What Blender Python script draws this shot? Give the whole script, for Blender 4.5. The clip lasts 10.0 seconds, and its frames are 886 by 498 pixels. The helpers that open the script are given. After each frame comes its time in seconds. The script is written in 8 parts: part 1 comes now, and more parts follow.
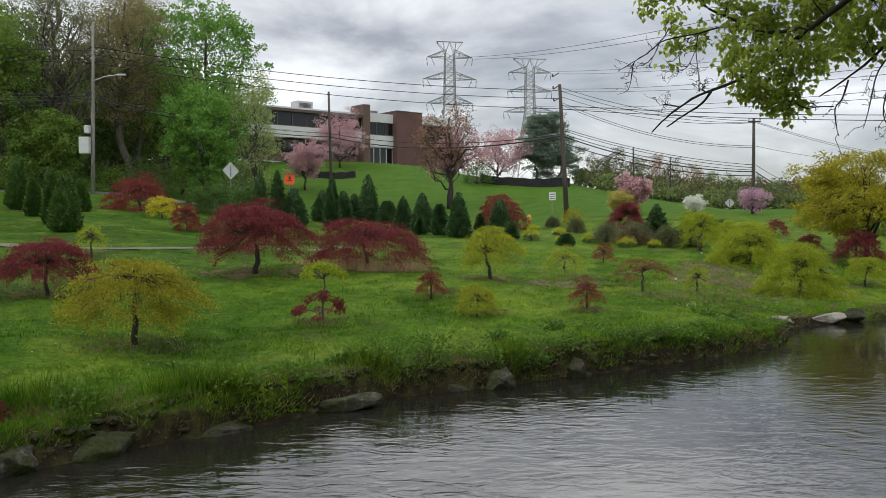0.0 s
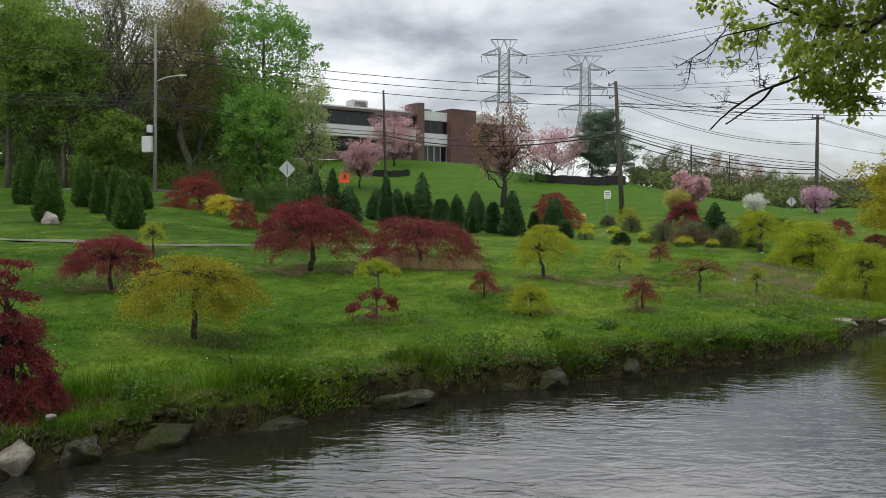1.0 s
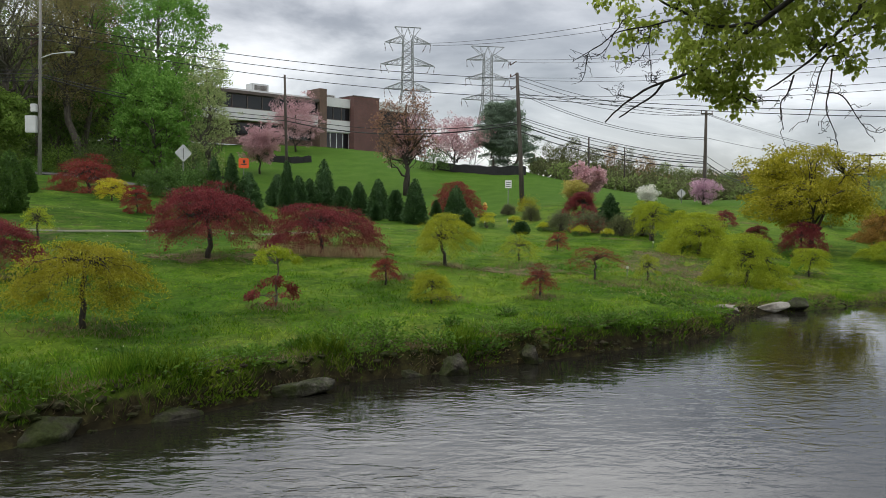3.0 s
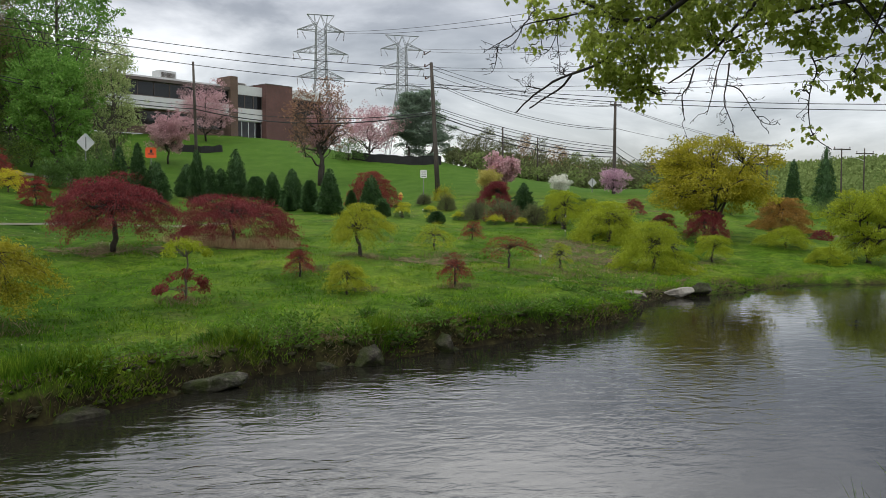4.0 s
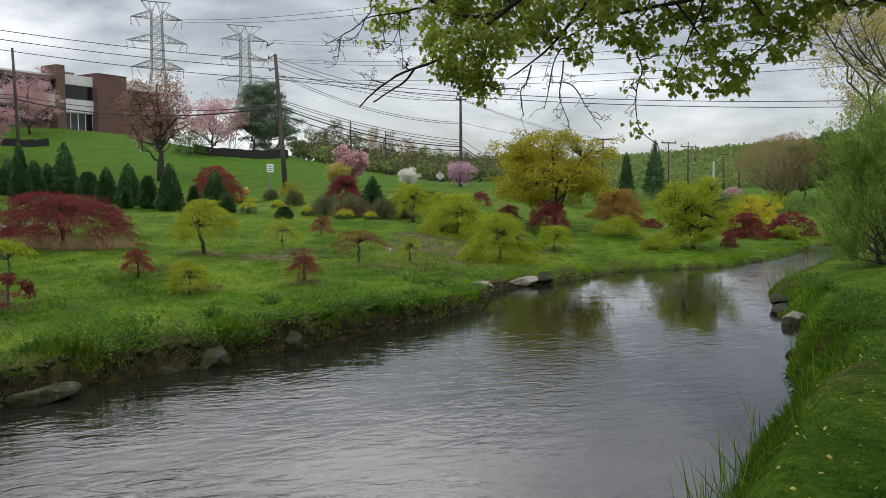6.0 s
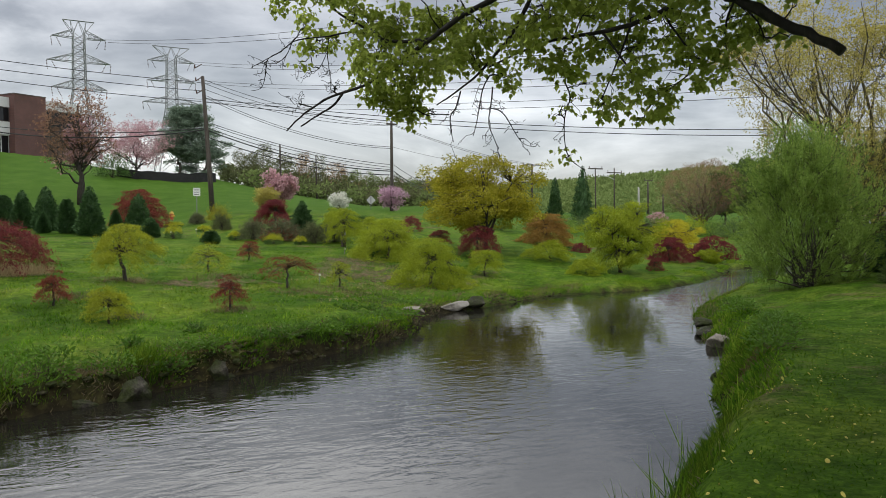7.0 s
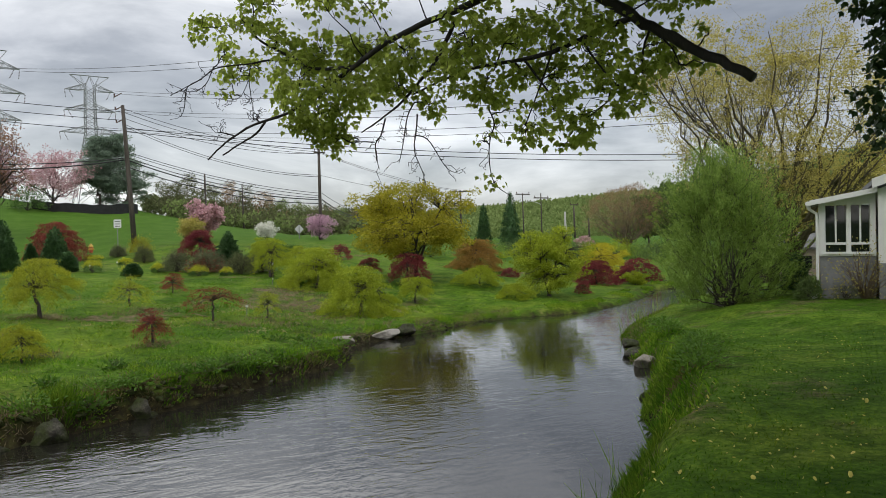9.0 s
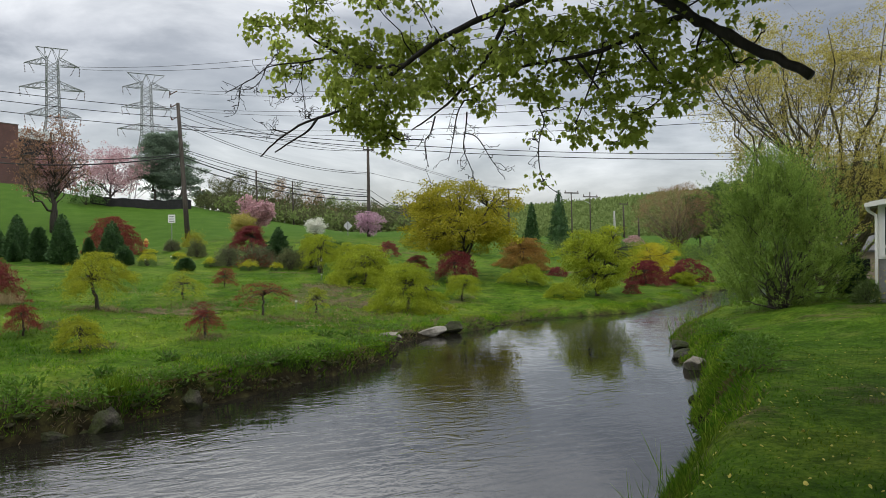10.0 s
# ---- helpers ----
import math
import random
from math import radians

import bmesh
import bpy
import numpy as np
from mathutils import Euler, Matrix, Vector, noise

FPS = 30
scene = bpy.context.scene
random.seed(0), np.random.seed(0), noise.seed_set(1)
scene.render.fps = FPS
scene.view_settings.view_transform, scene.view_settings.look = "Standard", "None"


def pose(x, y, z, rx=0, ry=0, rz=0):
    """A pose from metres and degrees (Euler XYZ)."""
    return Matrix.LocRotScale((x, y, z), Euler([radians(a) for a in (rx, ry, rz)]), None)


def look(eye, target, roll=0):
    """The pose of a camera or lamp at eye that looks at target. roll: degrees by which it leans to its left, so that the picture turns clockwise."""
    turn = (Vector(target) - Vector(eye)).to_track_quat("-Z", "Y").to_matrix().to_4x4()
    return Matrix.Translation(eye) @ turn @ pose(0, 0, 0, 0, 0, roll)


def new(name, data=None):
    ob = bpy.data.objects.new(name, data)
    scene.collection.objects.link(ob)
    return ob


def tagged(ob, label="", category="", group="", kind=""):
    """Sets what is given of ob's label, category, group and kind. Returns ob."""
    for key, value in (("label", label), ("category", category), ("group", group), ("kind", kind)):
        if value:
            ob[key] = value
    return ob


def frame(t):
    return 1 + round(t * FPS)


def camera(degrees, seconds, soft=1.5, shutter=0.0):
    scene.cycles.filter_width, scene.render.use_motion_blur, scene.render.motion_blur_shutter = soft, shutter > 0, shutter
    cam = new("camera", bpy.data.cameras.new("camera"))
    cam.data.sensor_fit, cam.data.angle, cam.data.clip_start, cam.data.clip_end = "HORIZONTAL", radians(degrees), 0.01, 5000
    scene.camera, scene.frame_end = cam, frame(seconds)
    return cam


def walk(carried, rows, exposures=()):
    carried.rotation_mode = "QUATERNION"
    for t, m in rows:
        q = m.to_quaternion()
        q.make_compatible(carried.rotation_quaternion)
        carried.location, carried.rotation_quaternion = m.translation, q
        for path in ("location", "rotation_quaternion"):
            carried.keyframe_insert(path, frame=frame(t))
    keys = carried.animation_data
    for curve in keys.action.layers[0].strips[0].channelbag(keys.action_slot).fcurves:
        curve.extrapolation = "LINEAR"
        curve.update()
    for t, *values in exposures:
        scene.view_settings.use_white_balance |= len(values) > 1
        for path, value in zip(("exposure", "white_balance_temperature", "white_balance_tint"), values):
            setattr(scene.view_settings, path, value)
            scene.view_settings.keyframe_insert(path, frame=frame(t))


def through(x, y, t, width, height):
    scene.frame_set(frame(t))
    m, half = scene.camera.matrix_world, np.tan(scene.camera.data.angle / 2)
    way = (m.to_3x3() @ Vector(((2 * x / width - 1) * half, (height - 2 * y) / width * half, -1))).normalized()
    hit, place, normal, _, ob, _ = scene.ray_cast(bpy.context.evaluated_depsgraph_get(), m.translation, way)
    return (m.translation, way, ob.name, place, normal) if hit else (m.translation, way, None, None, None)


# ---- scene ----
cam = camera(57.45, 10.0, soft=0.85)
# seconds, x, y, z, yaw, pitch, roll: a slow pan to the right by somebody who stands on the bank
ROWS = [
    (0.0, -0.000, -0.000, 2.500, -0.00, -2.24, 0.20),
    (0.5, -0.003, -0.007, 2.502, 3.64, -2.18, 0.38),
    (1.0, 0.002, -0.009, 2.501, 3.79, -2.36, 0.02),
    (1.5, 0.005, -0.011, 2.497, 2.72, -2.56, -0.35),
    (2.0, 0.008, -0.023, 2.497, 1.65, -2.80, -0.49),
    (2.5, 0.018, -0.012, 2.496, -0.24, -2.93, -0.44),
    (2.7, 0.016, -0.020, 2.494, -1.40, -3.01, -0.55),
    (3.8, 0.040, -0.055, 2.507, -7.66, -3.71, -0.40),
    (4.0, 0.049, -0.038, 2.503, -9.02, -3.84, -0.35),
    (4.5, 0.063, -0.036, 2.504, -12.12, -4.04, -0.02),
    (5.0, 0.072, -0.037, 2.503, -14.65, -4.24, 0.04),
    (5.5, 0.080, -0.041, 2.503, -17.24, -4.28, 0.26),
    (5.7, 0.083, -0.037, 2.505, -18.29, -4.32, 0.23),
    (6.8, 0.139, 0.073, 2.524, -23.27, -3.50, 0.19),
    (7.0, 0.148, 0.080, 2.525, -24.48, -2.58, 0.15),
    (7.5, 0.170, 0.103, 2.525, -26.92, -1.91, 0.44),
    (8.0, 0.186, 0.115, 2.526, -28.75, -1.03, 1.13),
    (8.5, 0.198, 0.129, 2.531, -29.69, -0.76, 1.34),
    (9.0, 0.195, 0.122, 2.528, -29.44, -0.73, 1.22),
    (9.5, 0.188, 0.118, 2.526, -27.99, -0.84, 0.87),
    (10.0, 0.179, 0.108, 2.525, -26.08, -0.82, 0.60),
]
EXPOSURES = [(0.0, 0.0), (10.0, 0.0)]
walk(cam, [(t, pose(x, y, z, 90 + pitch, roll, yaw)) for t, x, y, z, yaw, pitch, roll in ROWS], EXPOSURES)

# ---------------------------------------------------------------- light: an overcast spring day
def node(tree, kind, **inputs):
    n = tree.nodes.new(kind)
    for key, value in inputs.items():
        n.inputs[key.replace("_", " ")].default_value = value
    return n


def ramp(tree, source, stops):
    n = tree.nodes.new("ShaderNodeValToRGB")
    while len(n.color_ramp.elements) < len(stops):
        n.color_ramp.elements.new(0.5)
    for e, (at, colour) in zip(n.color_ramp.elements, stops):
        e.position, e.color = at, (*colour, 1)
    tree.links.new(source, n.inputs[0])
    return n.outputs[0]


SUN_UP, SUN_TURN = radians(48), radians(215)
world = bpy.data.worlds.new("overcast_sky")
scene.world = world
world.use_nodes = True
wt = world.node_tree
wt.nodes.clear()
sky = wt.nodes.new("ShaderNodeTexSky")
sky.sky_type, sky.sun_disc, sky.sun_elevation, sky.sun_rotation = "NISHITA", False, SUN_UP, SUN_TURN
where = wt.nodes.new("ShaderNodeTexCoord")
stretch = wt.nodes.new("ShaderNodeMapping")
stretch.inputs["Scale"].default_value = (1.0, 1.0, 3.2)
stretch.inputs["Location"].default_value = (0.35, 0.1, 0.2)
wt.links.new(where.outputs["Generated"], stretch.inputs[0])
big = node(wt, "ShaderNodeTexNoise", Scale=2.3, Detail=8.0, Roughness=0.55, Distortion=0.4)
wt.links.new(stretch.outputs[0], big.inputs["Vector"])
clouds = ramp(wt, big.outputs[0], [(0.34, (0.27, 0.275, 0.29)), (0.45, (0.45, 0.455, 0.47)), (0.52, (0.68, 0.685, 0.695)), (0.62, (1.0, 1.0, 1.0))])
up = wt.nodes.new("ShaderNodeSeparateXYZ")
wt.links.new(where.outputs["Generated"], up.inputs[0])
lift = ramp(wt, up.outputs[2], [(0.0, (1.05, 1.05, 1.05)), (0.10, (1.22, 1.22, 1.21)), (0.155, (1.08, 1.08, 1.08)), (0.22, (0.82, 0.82, 0.84)), (0.28, (1.05, 1.05, 1.05)), (0.36, (2.1, 2.09, 2.06)), (0.50, (2.7, 2.68, 2.62))])
# the cloud is thicker to the east
east = ramp(wt, up.outputs[0], [(0.02, (1.0, 1.0, 1.0)), (0.15, (1.13, 1.13, 1.12)), (0.30, (1.0, 1.0, 1.0)), (0.50, (0.80, 0.805, 0.82)), (0.66, (0.68, 0.685, 0.71)), (0.95, (1.0, 1.0, 1.0))])
bright = wt.nodes.new("ShaderNodeMix")
bright.data_type, bright.blend_type = "RGBA", "MULTIPLY"
bright.inputs[0].default_value = 1.0
wt.links.new(clouds, bright.inputs[6])
wt.links.new(lift, bright.inputs[7])
thick = wt.nodes.new("ShaderNodeMix")
thick.data_type, thick.blend_type = "RGBA", "MULTIPLY"
thick.inputs[0].default_value = 1.0
wt.links.new(bright.outputs[2], thick.inputs[6])
wt.links.new(east, thick.inputs[7])
blend = wt.nodes.new("ShaderNodeMix")
blend.data_type = "RGBA"
blend.inputs[0].default_value = 0.03
wt.links.new(thick.outputs[2], blend.inputs[6])
wt.links.new(sky.outputs[0], blend.inputs[7])
back = node(wt, "ShaderNodeBackground", Strength=0.95)
wt.links.new(blend.outputs[2], back.inputs[0])
wt.links.new(back.outputs[0], wt.nodes.new("ShaderNodeOutputWorld").inputs[0])

sun = new("sun", bpy.data.lights.new("sun", "SUN"))
sun.data.energy, sun.data.angle, sun.data.color = 0.25, radians(25), (1.0, 0.95, 0.86)
sun.matrix_world = look((0, 0, 60), (60 * math.sin(SUN_TURN + math.pi) * math.cos(SUN_UP), 60 * math.cos(SUN_TURN + math.pi) * math.cos(SUN_UP), 60 - 60 * math.sin(SUN_UP)))

# ---------------------------------------------------------------- materials
def shell(name):
    m = bpy.data.materials.new(name)
    m.use_nodes = True
    m.node_tree.nodes.clear()
    return m, m.node_tree


def finish(tree, shader):
    tree.links.new(shader, tree.nodes.new("ShaderNodeOutputMaterial").inputs[0])


def coords(tree, scale=(1, 1, 1), world_space=False):
    if world_space:
        source = tree.nodes.new("ShaderNodeNewGeometry").outputs["Position"]
    else:
        source = tree.nodes.new("ShaderNodeTexCoord").outputs["Object"]
    m = tree.nodes.new("ShaderNodeMapping")
    m.inputs["Scale"].default_value = scale
    tree.links.new(source, m.inputs[0])
    return m.outputs[0]


def noise_of(tree, at, scale, detail=4.0, rough=0.55, distortion=0.0):
    n = node(tree, "ShaderNodeTexNoise", Scale=scale, Detail=detail, Roughness=rough, Distortion=distortion)
    tree.links.new(at, n.inputs["Vector"])
    return n.outputs[0]


def mixed(tree, factor, a, b, how="MIX"):
    n = tree.nodes.new("ShaderNodeMix")
    n.data_type, n.blend_type = "RGBA", how
    for k, value in ((0, factor), (6, a), (7, b)):
        if isinstance(value, bpy.types.NodeSocket):
            tree.links.new(value, n.inputs[k])
        elif k == 0:
            n.inputs[k].default_value = value
        else:
            n.inputs[k].default_value = (*value, 1)
    return n.outputs[2]


def math_of(tree, op, a, b=0.0, clamp=False):
    n = tree.nodes.new("ShaderNodeMath")
    n.operation, n.use_clamp = op, clamp
    for k, value in enumerate((a, b)):
        if isinstance(value, bpy.types.NodeSocket):
            tree.links.new(value, n.inputs[k])
        else:
            n.inputs[k].default_value = value
    return n.outputs[0]


def bumped(tree, height, strength=0.4, distance=0.02):
    n = node(tree, "ShaderNodeBump", Strength=strength, Distance=distance)
    tree.links.new(height, n.inputs["Height"])
    return n.outputs[0]


def principled(tree, colour, rough=0.7, normal=None, metal=0.0, spec=0.5):
    n = tree.nodes.new("ShaderNodeBsdfPrincipled")
    n.inputs["Metallic"].default_value = metal
    n.inputs["Specular IOR Level"].default_value = spec
    for key, value in (("Base Color", colour), ("Roughness", rough), ("Normal", normal)):
        if isinstance(value, bpy.types.NodeSocket):
            tree.links.new(value, n.inputs[key])
        elif value is not None:
            n.inputs[key].default_value = (*value, 1) if key == "Base Color" else value
    return n


def leaf_material(name, dark, mid, light, through=0.3, rough=0.55, spec=0.25, patch_size=2.2):
    """Leaves: each one its own tint, whole branches lighter or darker."""
    m, t = shell(name)
    g = t.nodes.new("ShaderNodeNewGeometry")
    per_leaf = ramp(t, g.outputs["Random Per Island"], [(0.0, dark), (0.5, mid), (1.0, light)])
    patch = noise_of(t, coords(t), patch_size, 3.0)
    tint = ramp(t, patch, [(0.3, tuple(c * 0.72 for c in mid)), (0.7, tuple(min(1, c * 1.25) for c in light))])
    colour = mixed(t, 0.4, per_leaf, tint)
    p = principled(t, colour, rough, spec=spec)
    tr = t.nodes.new("ShaderNodeBsdfTranslucent")
    t.links.new(colour, tr.inputs[0])
    mix = node(t, "ShaderNodeMixShader", Fac=through)
    t.links.new(p.outputs[0], mix.inputs[1])
    t.links.new(tr.outputs[0], mix.inputs[2])
    finish(t, mix.outputs[0])
    return m


def grass_tone(t, at):
    """Tint that multiplies the grass: drifts and tufts, darker and greener upstream than down."""
    drift = noise_of(t, at, 0.33, 6.0, 0.66, 0.8)
    place = t.nodes.new("ShaderNodeSeparateXYZ")
    t.links.new(at, place.inputs[0])
    down = node(t, "ShaderNodeMapRange", From_Min=-9.0, From_Max=5.0, To_Min=-0.12, To_Max=0.03)
    t.links.new(place.outputs[0], down.inputs[0])
    broad = ramp(t, math_of(t, "ADD", drift, down.outputs[0]), [(0.34, (0.50, 0.64, 0.50)), (0.46, (0.86, 0.94, 0.85)), (0.60, (1.34, 1.28, 1.25))])
    # mottling: tuft tones and the shade of small hollows, both as colour
    tuft = ramp(t, noise_of(t, at, 2.6, 5.0, 0.7, 0.6), [(0.34, (0.55, 0.62, 0.55)), (0.48, (0.95, 0.97, 0.95)), (0.64, (1.30, 1.24, 1.30))])
    return mixed(t, 1.0, broad, tuft, "MULTIPLY")


def grass_material(name, value):
    """Grass: blades differ, and so do whole patches of the lawn."""
    m, t = shell(name)
    g = t.nodes.new("ShaderNodeNewGeometry")
    green = ramp(t, g.outputs["Random Per Island"], [(0.0, (0.029 * value, 0.078 * value, 0.006 * value)), (0.5, (0.051 * value, 0.116 * value, 0.009 * value)), (1.0, (0.108 * value, 0.180 * value, 0.014 * value))])
    pale = ramp(t, g.outputs["Random Per Island"], [(0.0, (0.055 * value, 0.086 * value, 0.008 * value)), (0.5, (0.098 * value, 0.146 * value, 0.013 * value)), (1.0, (0.180 * value, 0.220 * value, 0.032 * value))])
    at = coords(t, world_space=True)
    patch = math_of(t, "ADD", math_of(t, "MULTIPLY", noise_of(t, at, 0.6, 5.0, 0.65, 0.6), 0.65), math_of(t, "MULTIPLY", noise_of(t, at, 3.2, 3.0), 0.35))
    colour = mixed(t, ramp(t, patch, [(0.44, (0, 0, 0)), (0.60, (0.95, 0.95, 0.95))]), green, pale)
    colour = mixed(t, 1.0, colour, grass_tone(t, at), "MULTIPLY")
    p = principled(t, colour, 0.85, spec=0.04)
    tr = t.nodes.new("ShaderNodeBsdfTranslucent")
    t.links.new(colour, tr.inputs[0])
    mix = node(t, "ShaderNodeMixShader", Fac=0.5)
    t.links.new(p.outputs[0], mix.inputs[1])
    t.links.new(tr.outputs[0], mix.inputs[2])
    finish(t, mix.outputs[0])
    return m


def rough_material(name, dark, mid, light, scale=6.0, rough=0.85, bump=0.5, distance=0.02, stretch=(1, 1, 1), metal=0.0, world_space=False):
    """Bark, stone, soil, paint: two scales of noise in colour and relief."""
    m, t = shell(name)
    at = coords(t, stretch, world_space)
    a, b = noise_of(t, at, scale, 6.0, 0.6), noise_of(t, at, scale * 6.3, 4.0, 0.6)
    both = math_of(t, "ADD", math_of(t, "MULTIPLY", a, 0.65), math_of(t, "MULTIPLY", b, 0.35))
    colour = ramp(t, both, [(0.32, dark), (0.5, mid), (0.68, light)])
    finish(t, principled(t, colour, rough, bumped(t, both, bump, distance), metal).outputs[0])
    return m


BIG_YELLOW = leaf_material("bright_yellow_maple_leaves", (0.15, 0.145, 0.008), (0.31, 0.29, 0.014), (0.48, 0.445, 0.04), 0.48)
RED = leaf_material("red_maple_leaves", (0.055, 0.008, 0.011), (0.150, 0.021, 0.028), (0.29, 0.055, 0.058), 0.34)
BRONZE = leaf_material("bronze_maple_leaves", (0.14, 0.070, 0.013), (0.265, 0.145, 0.028), (0.39, 0.235, 0.055))
DULL_RED = leaf_material("dull_red_leaves", (0.095, 0.014, 0.012), (0.185, 0.030, 0.024), (0.30, 0.065, 0.045))
YELLOW = leaf_material("yellow_maple_leaves", (0.14, 0.122, 0.007), (0.27, 0.25, 0.012), (0.42, 0.395, 0.036), 0.38)
GOLD = leaf_material("golden_leaves", (0.27, 0.22, 0.006), (0.48, 0.42, 0.012), (0.63, 0.57, 0.05), 0.4)
GOLD_TIPS = leaf_material("gold_green_tips", (0.22, 0.24, 0.010), (0.40, 0.42, 0.016), (0.56, 0.56, 0.05), 0.4)
LIME = leaf_material("lime_leaves", (0.13, 0.175, 0.008), (0.265, 0.33, 0.014), (0.42, 0.485, 0.038), 0.45)
FRESH = leaf_material("fresh_green_leaves", (0.07, 0.13, 0.02), (0.15, 0.25, 0.04), (0.27, 0.39, 0.085), 0.55)
BRIGHT = leaf_material("bright_green_leaves", (0.07, 0.175, 0.024), (0.145, 0.31, 0.045), (0.25, 0.44, 0.095), 0.4)
DEEP = leaf_material("deep_green_leaves", (0.045, 0.074, 0.022), (0.098, 0.152, 0.044), (0.175, 0.245, 0.08), 0.45)
CONIFER = leaf_material("conifer_needles", (0.011, 0.034, 0.012), (0.032, 0.080, 0.026), (0.095, 0.18, 0.06), 0.15)
CEDAR = leaf_material("cedar_sprays", (0.018, 0.048, 0.010), (0.050, 0.112, 0.020), (0.125, 0.225, 0.048), 0.2)
PINE = leaf_material("blue_green_needles", (0.09, 0.135, 0.095), (0.18, 0.245, 0.175), (0.28, 0.36, 0.27), 0.55)
PINK = leaf_material("pink_blossom", (0.34, 0.17, 0.19), (0.52, 0.30, 0.33), (0.72, 0.50, 0.52), 0.4)
MAUVE = leaf_material("mauve_blossom", (0.36, 0.19, 0.28), (0.50, 0.30, 0.40), (0.66, 0.46, 0.55), 0.4)
RUSTY = leaf_material("rusty_young_leaves", (0.16, 0.07, 0.035), (0.27, 0.13, 0.075), (0.40, 0.24, 0.15), 0.3)
WHITE = leaf_material("white_blossom", (0.55, 0.56, 0.44), (0.70, 0.71, 0.60), (0.85, 0.85, 0.78), 0.3)
SHRUB_BROWN = leaf_material("brown_grey_shrub_leaves", (0.06, 0.066, 0.034), (0.112, 0.122, 0.062), (0.18, 0.195, 0.10), 0.35)
SCRUB = leaf_material("dark_scrub_leaves", (0.075, 0.085, 0.04), (0.115, 0.13, 0.058), (0.165, 0.18, 0.085), 0.35, 0.8, 0.03)
OLIVE = leaf_material("olive_shrub_leaves", (0.11, 0.125, 0.06), (0.19, 0.205, 0.10), (0.28, 0.295, 0.155), 0.55)
SPRING = leaf_material("pale_spring_leaves", (0.20, 0.25, 0.08), (0.33, 0.40, 0.15), (0.48, 0.55, 0.26), 0.5)
BUDS = leaf_material("yellow_green_buds", (0.26, 0.225, 0.05), (0.43, 0.38, 0.09), (0.58, 0.52, 0.17), 0.6)
WILLOW = leaf_material("willow_leaves", (0.075, 0.135, 0.022), (0.18, 0.29, 0.048), (0.34, 0.46, 0.10), 0.55)
TWIGS_GREEN = leaf_material("olive_brown_young_leaves", (0.13, 0.125, 0.05), (0.235, 0.21, 0.085), (0.35, 0.31, 0.14), 0.55, patch_size=0.5)
TWIGS = leaf_material("brown_twig_haze", (0.16, 0.10, 0.05), (0.26, 0.17, 0.085), (0.36, 0.25, 0.13), 0.4)
# paled to carry the haze of distance in the leaf colour
FARWOOD = leaf_material("haze_paled_far_leaves", (0.15, 0.205, 0.066), (0.18, 0.24, 0.08), (0.215, 0.275, 0.095), 0.3, 0.8, 0.03, patch_size=0.16)
FARYELLOW = leaf_material("far_yellow_leaves", (0.16, 0.15, 0.03), (0.27, 0.25, 0.05), (0.38, 0.34, 0.09), 0.2)
GRASS = grass_material("grass_blades", 1.7)
TUSSOCK = grass_material("tussock_blades", 1.35)
BANK_BLADES = grass_material("bank_grass_blades", 1.9)
# overhead bark made near black, its silhouette against the sky put into the colour
SILHOUETTE_BARK = rough_material("silhouette_dark_bark", (0.006, 0.005, 0.004), (0.016, 0.013, 0.010), (0.036, 0.030, 0.024), 9.0, stretch=(1, 1, 0.3))
YELLOW_GREEN = leaf_material("yellow_green_maple_leaves", (0.15, 0.165, 0.008), (0.29, 0.32, 0.014), (0.44, 0.47, 0.04), 0.4)
PALE_BLADES = leaf_material("pale_grass_blades", (0.075, 0.112, 0.014), (0.14, 0.18, 0.026), (0.22, 0.255, 0.05), 0.45, 0.85, 0.03)
DEEP_BLADES = grass_material("deep_green_blades", 1.3)
WEED_BLADES = grass_material("weed_blades", 1.65)
LAWN_BLADES = grass_material("mown_grass_blades", 1.08)
STRAW = leaf_material("dry_straw", (0.22, 0.16, 0.075), (0.38, 0.29, 0.15), (0.54, 0.43, 0.25), 0.3)
MAPLE = leaf_material("young_maple_leaves", (0.16, 0.215, 0.034), (0.32, 0.40, 0.062), (0.50, 0.57, 0.13), 0.78)
IVY = leaf_material("dark_ivy_leaves", (0.012, 0.030, 0.010), (0.026, 0.055, 0.018), (0.06, 0.10, 0.03), 0.3, 0.4)
BARK = rough_material("dark_bark", (0.014, 0.011, 0.009), (0.034, 0.027, 0.022), (0.075, 0.062, 0.050), 9.0, stretch=(1, 1, 0.3))
BARK_GREY = rough_material("grey_bark", (0.045, 0.038, 0.030), (0.095, 0.082, 0.066), (0.17, 0.15, 0.125), 7.0, stretch=(1, 1, 0.3))
BARK_BROWN = rough_material("brown_twig_bark", (0.075, 0.052, 0.036), (0.14, 0.10, 0.068), (0.22, 0.16, 0.11), 7.0, stretch=(1, 1, 0.3))
BARK_MOSS = rough_material("mossy_bark", (0.03, 0.027, 0.014), (0.075, 0.065, 0.033), (0.15, 0.13, 0.07), 5.0, stretch=(1, 1, 0.3))
POLE_WOOD = rough_material("creosoted_pole_wood", (0.035, 0.028, 0.023), (0.065, 0.053, 0.044), (0.11, 0.092, 0.078), 5.0, stretch=(1, 1, 0.12))
GREY_POLE = rough_material("weathered_grey_pole", (0.13, 0.125, 0.115), (0.21, 0.20, 0.185), (0.30, 0.29, 0.27), 5.0, stretch=(1, 1, 0.12))
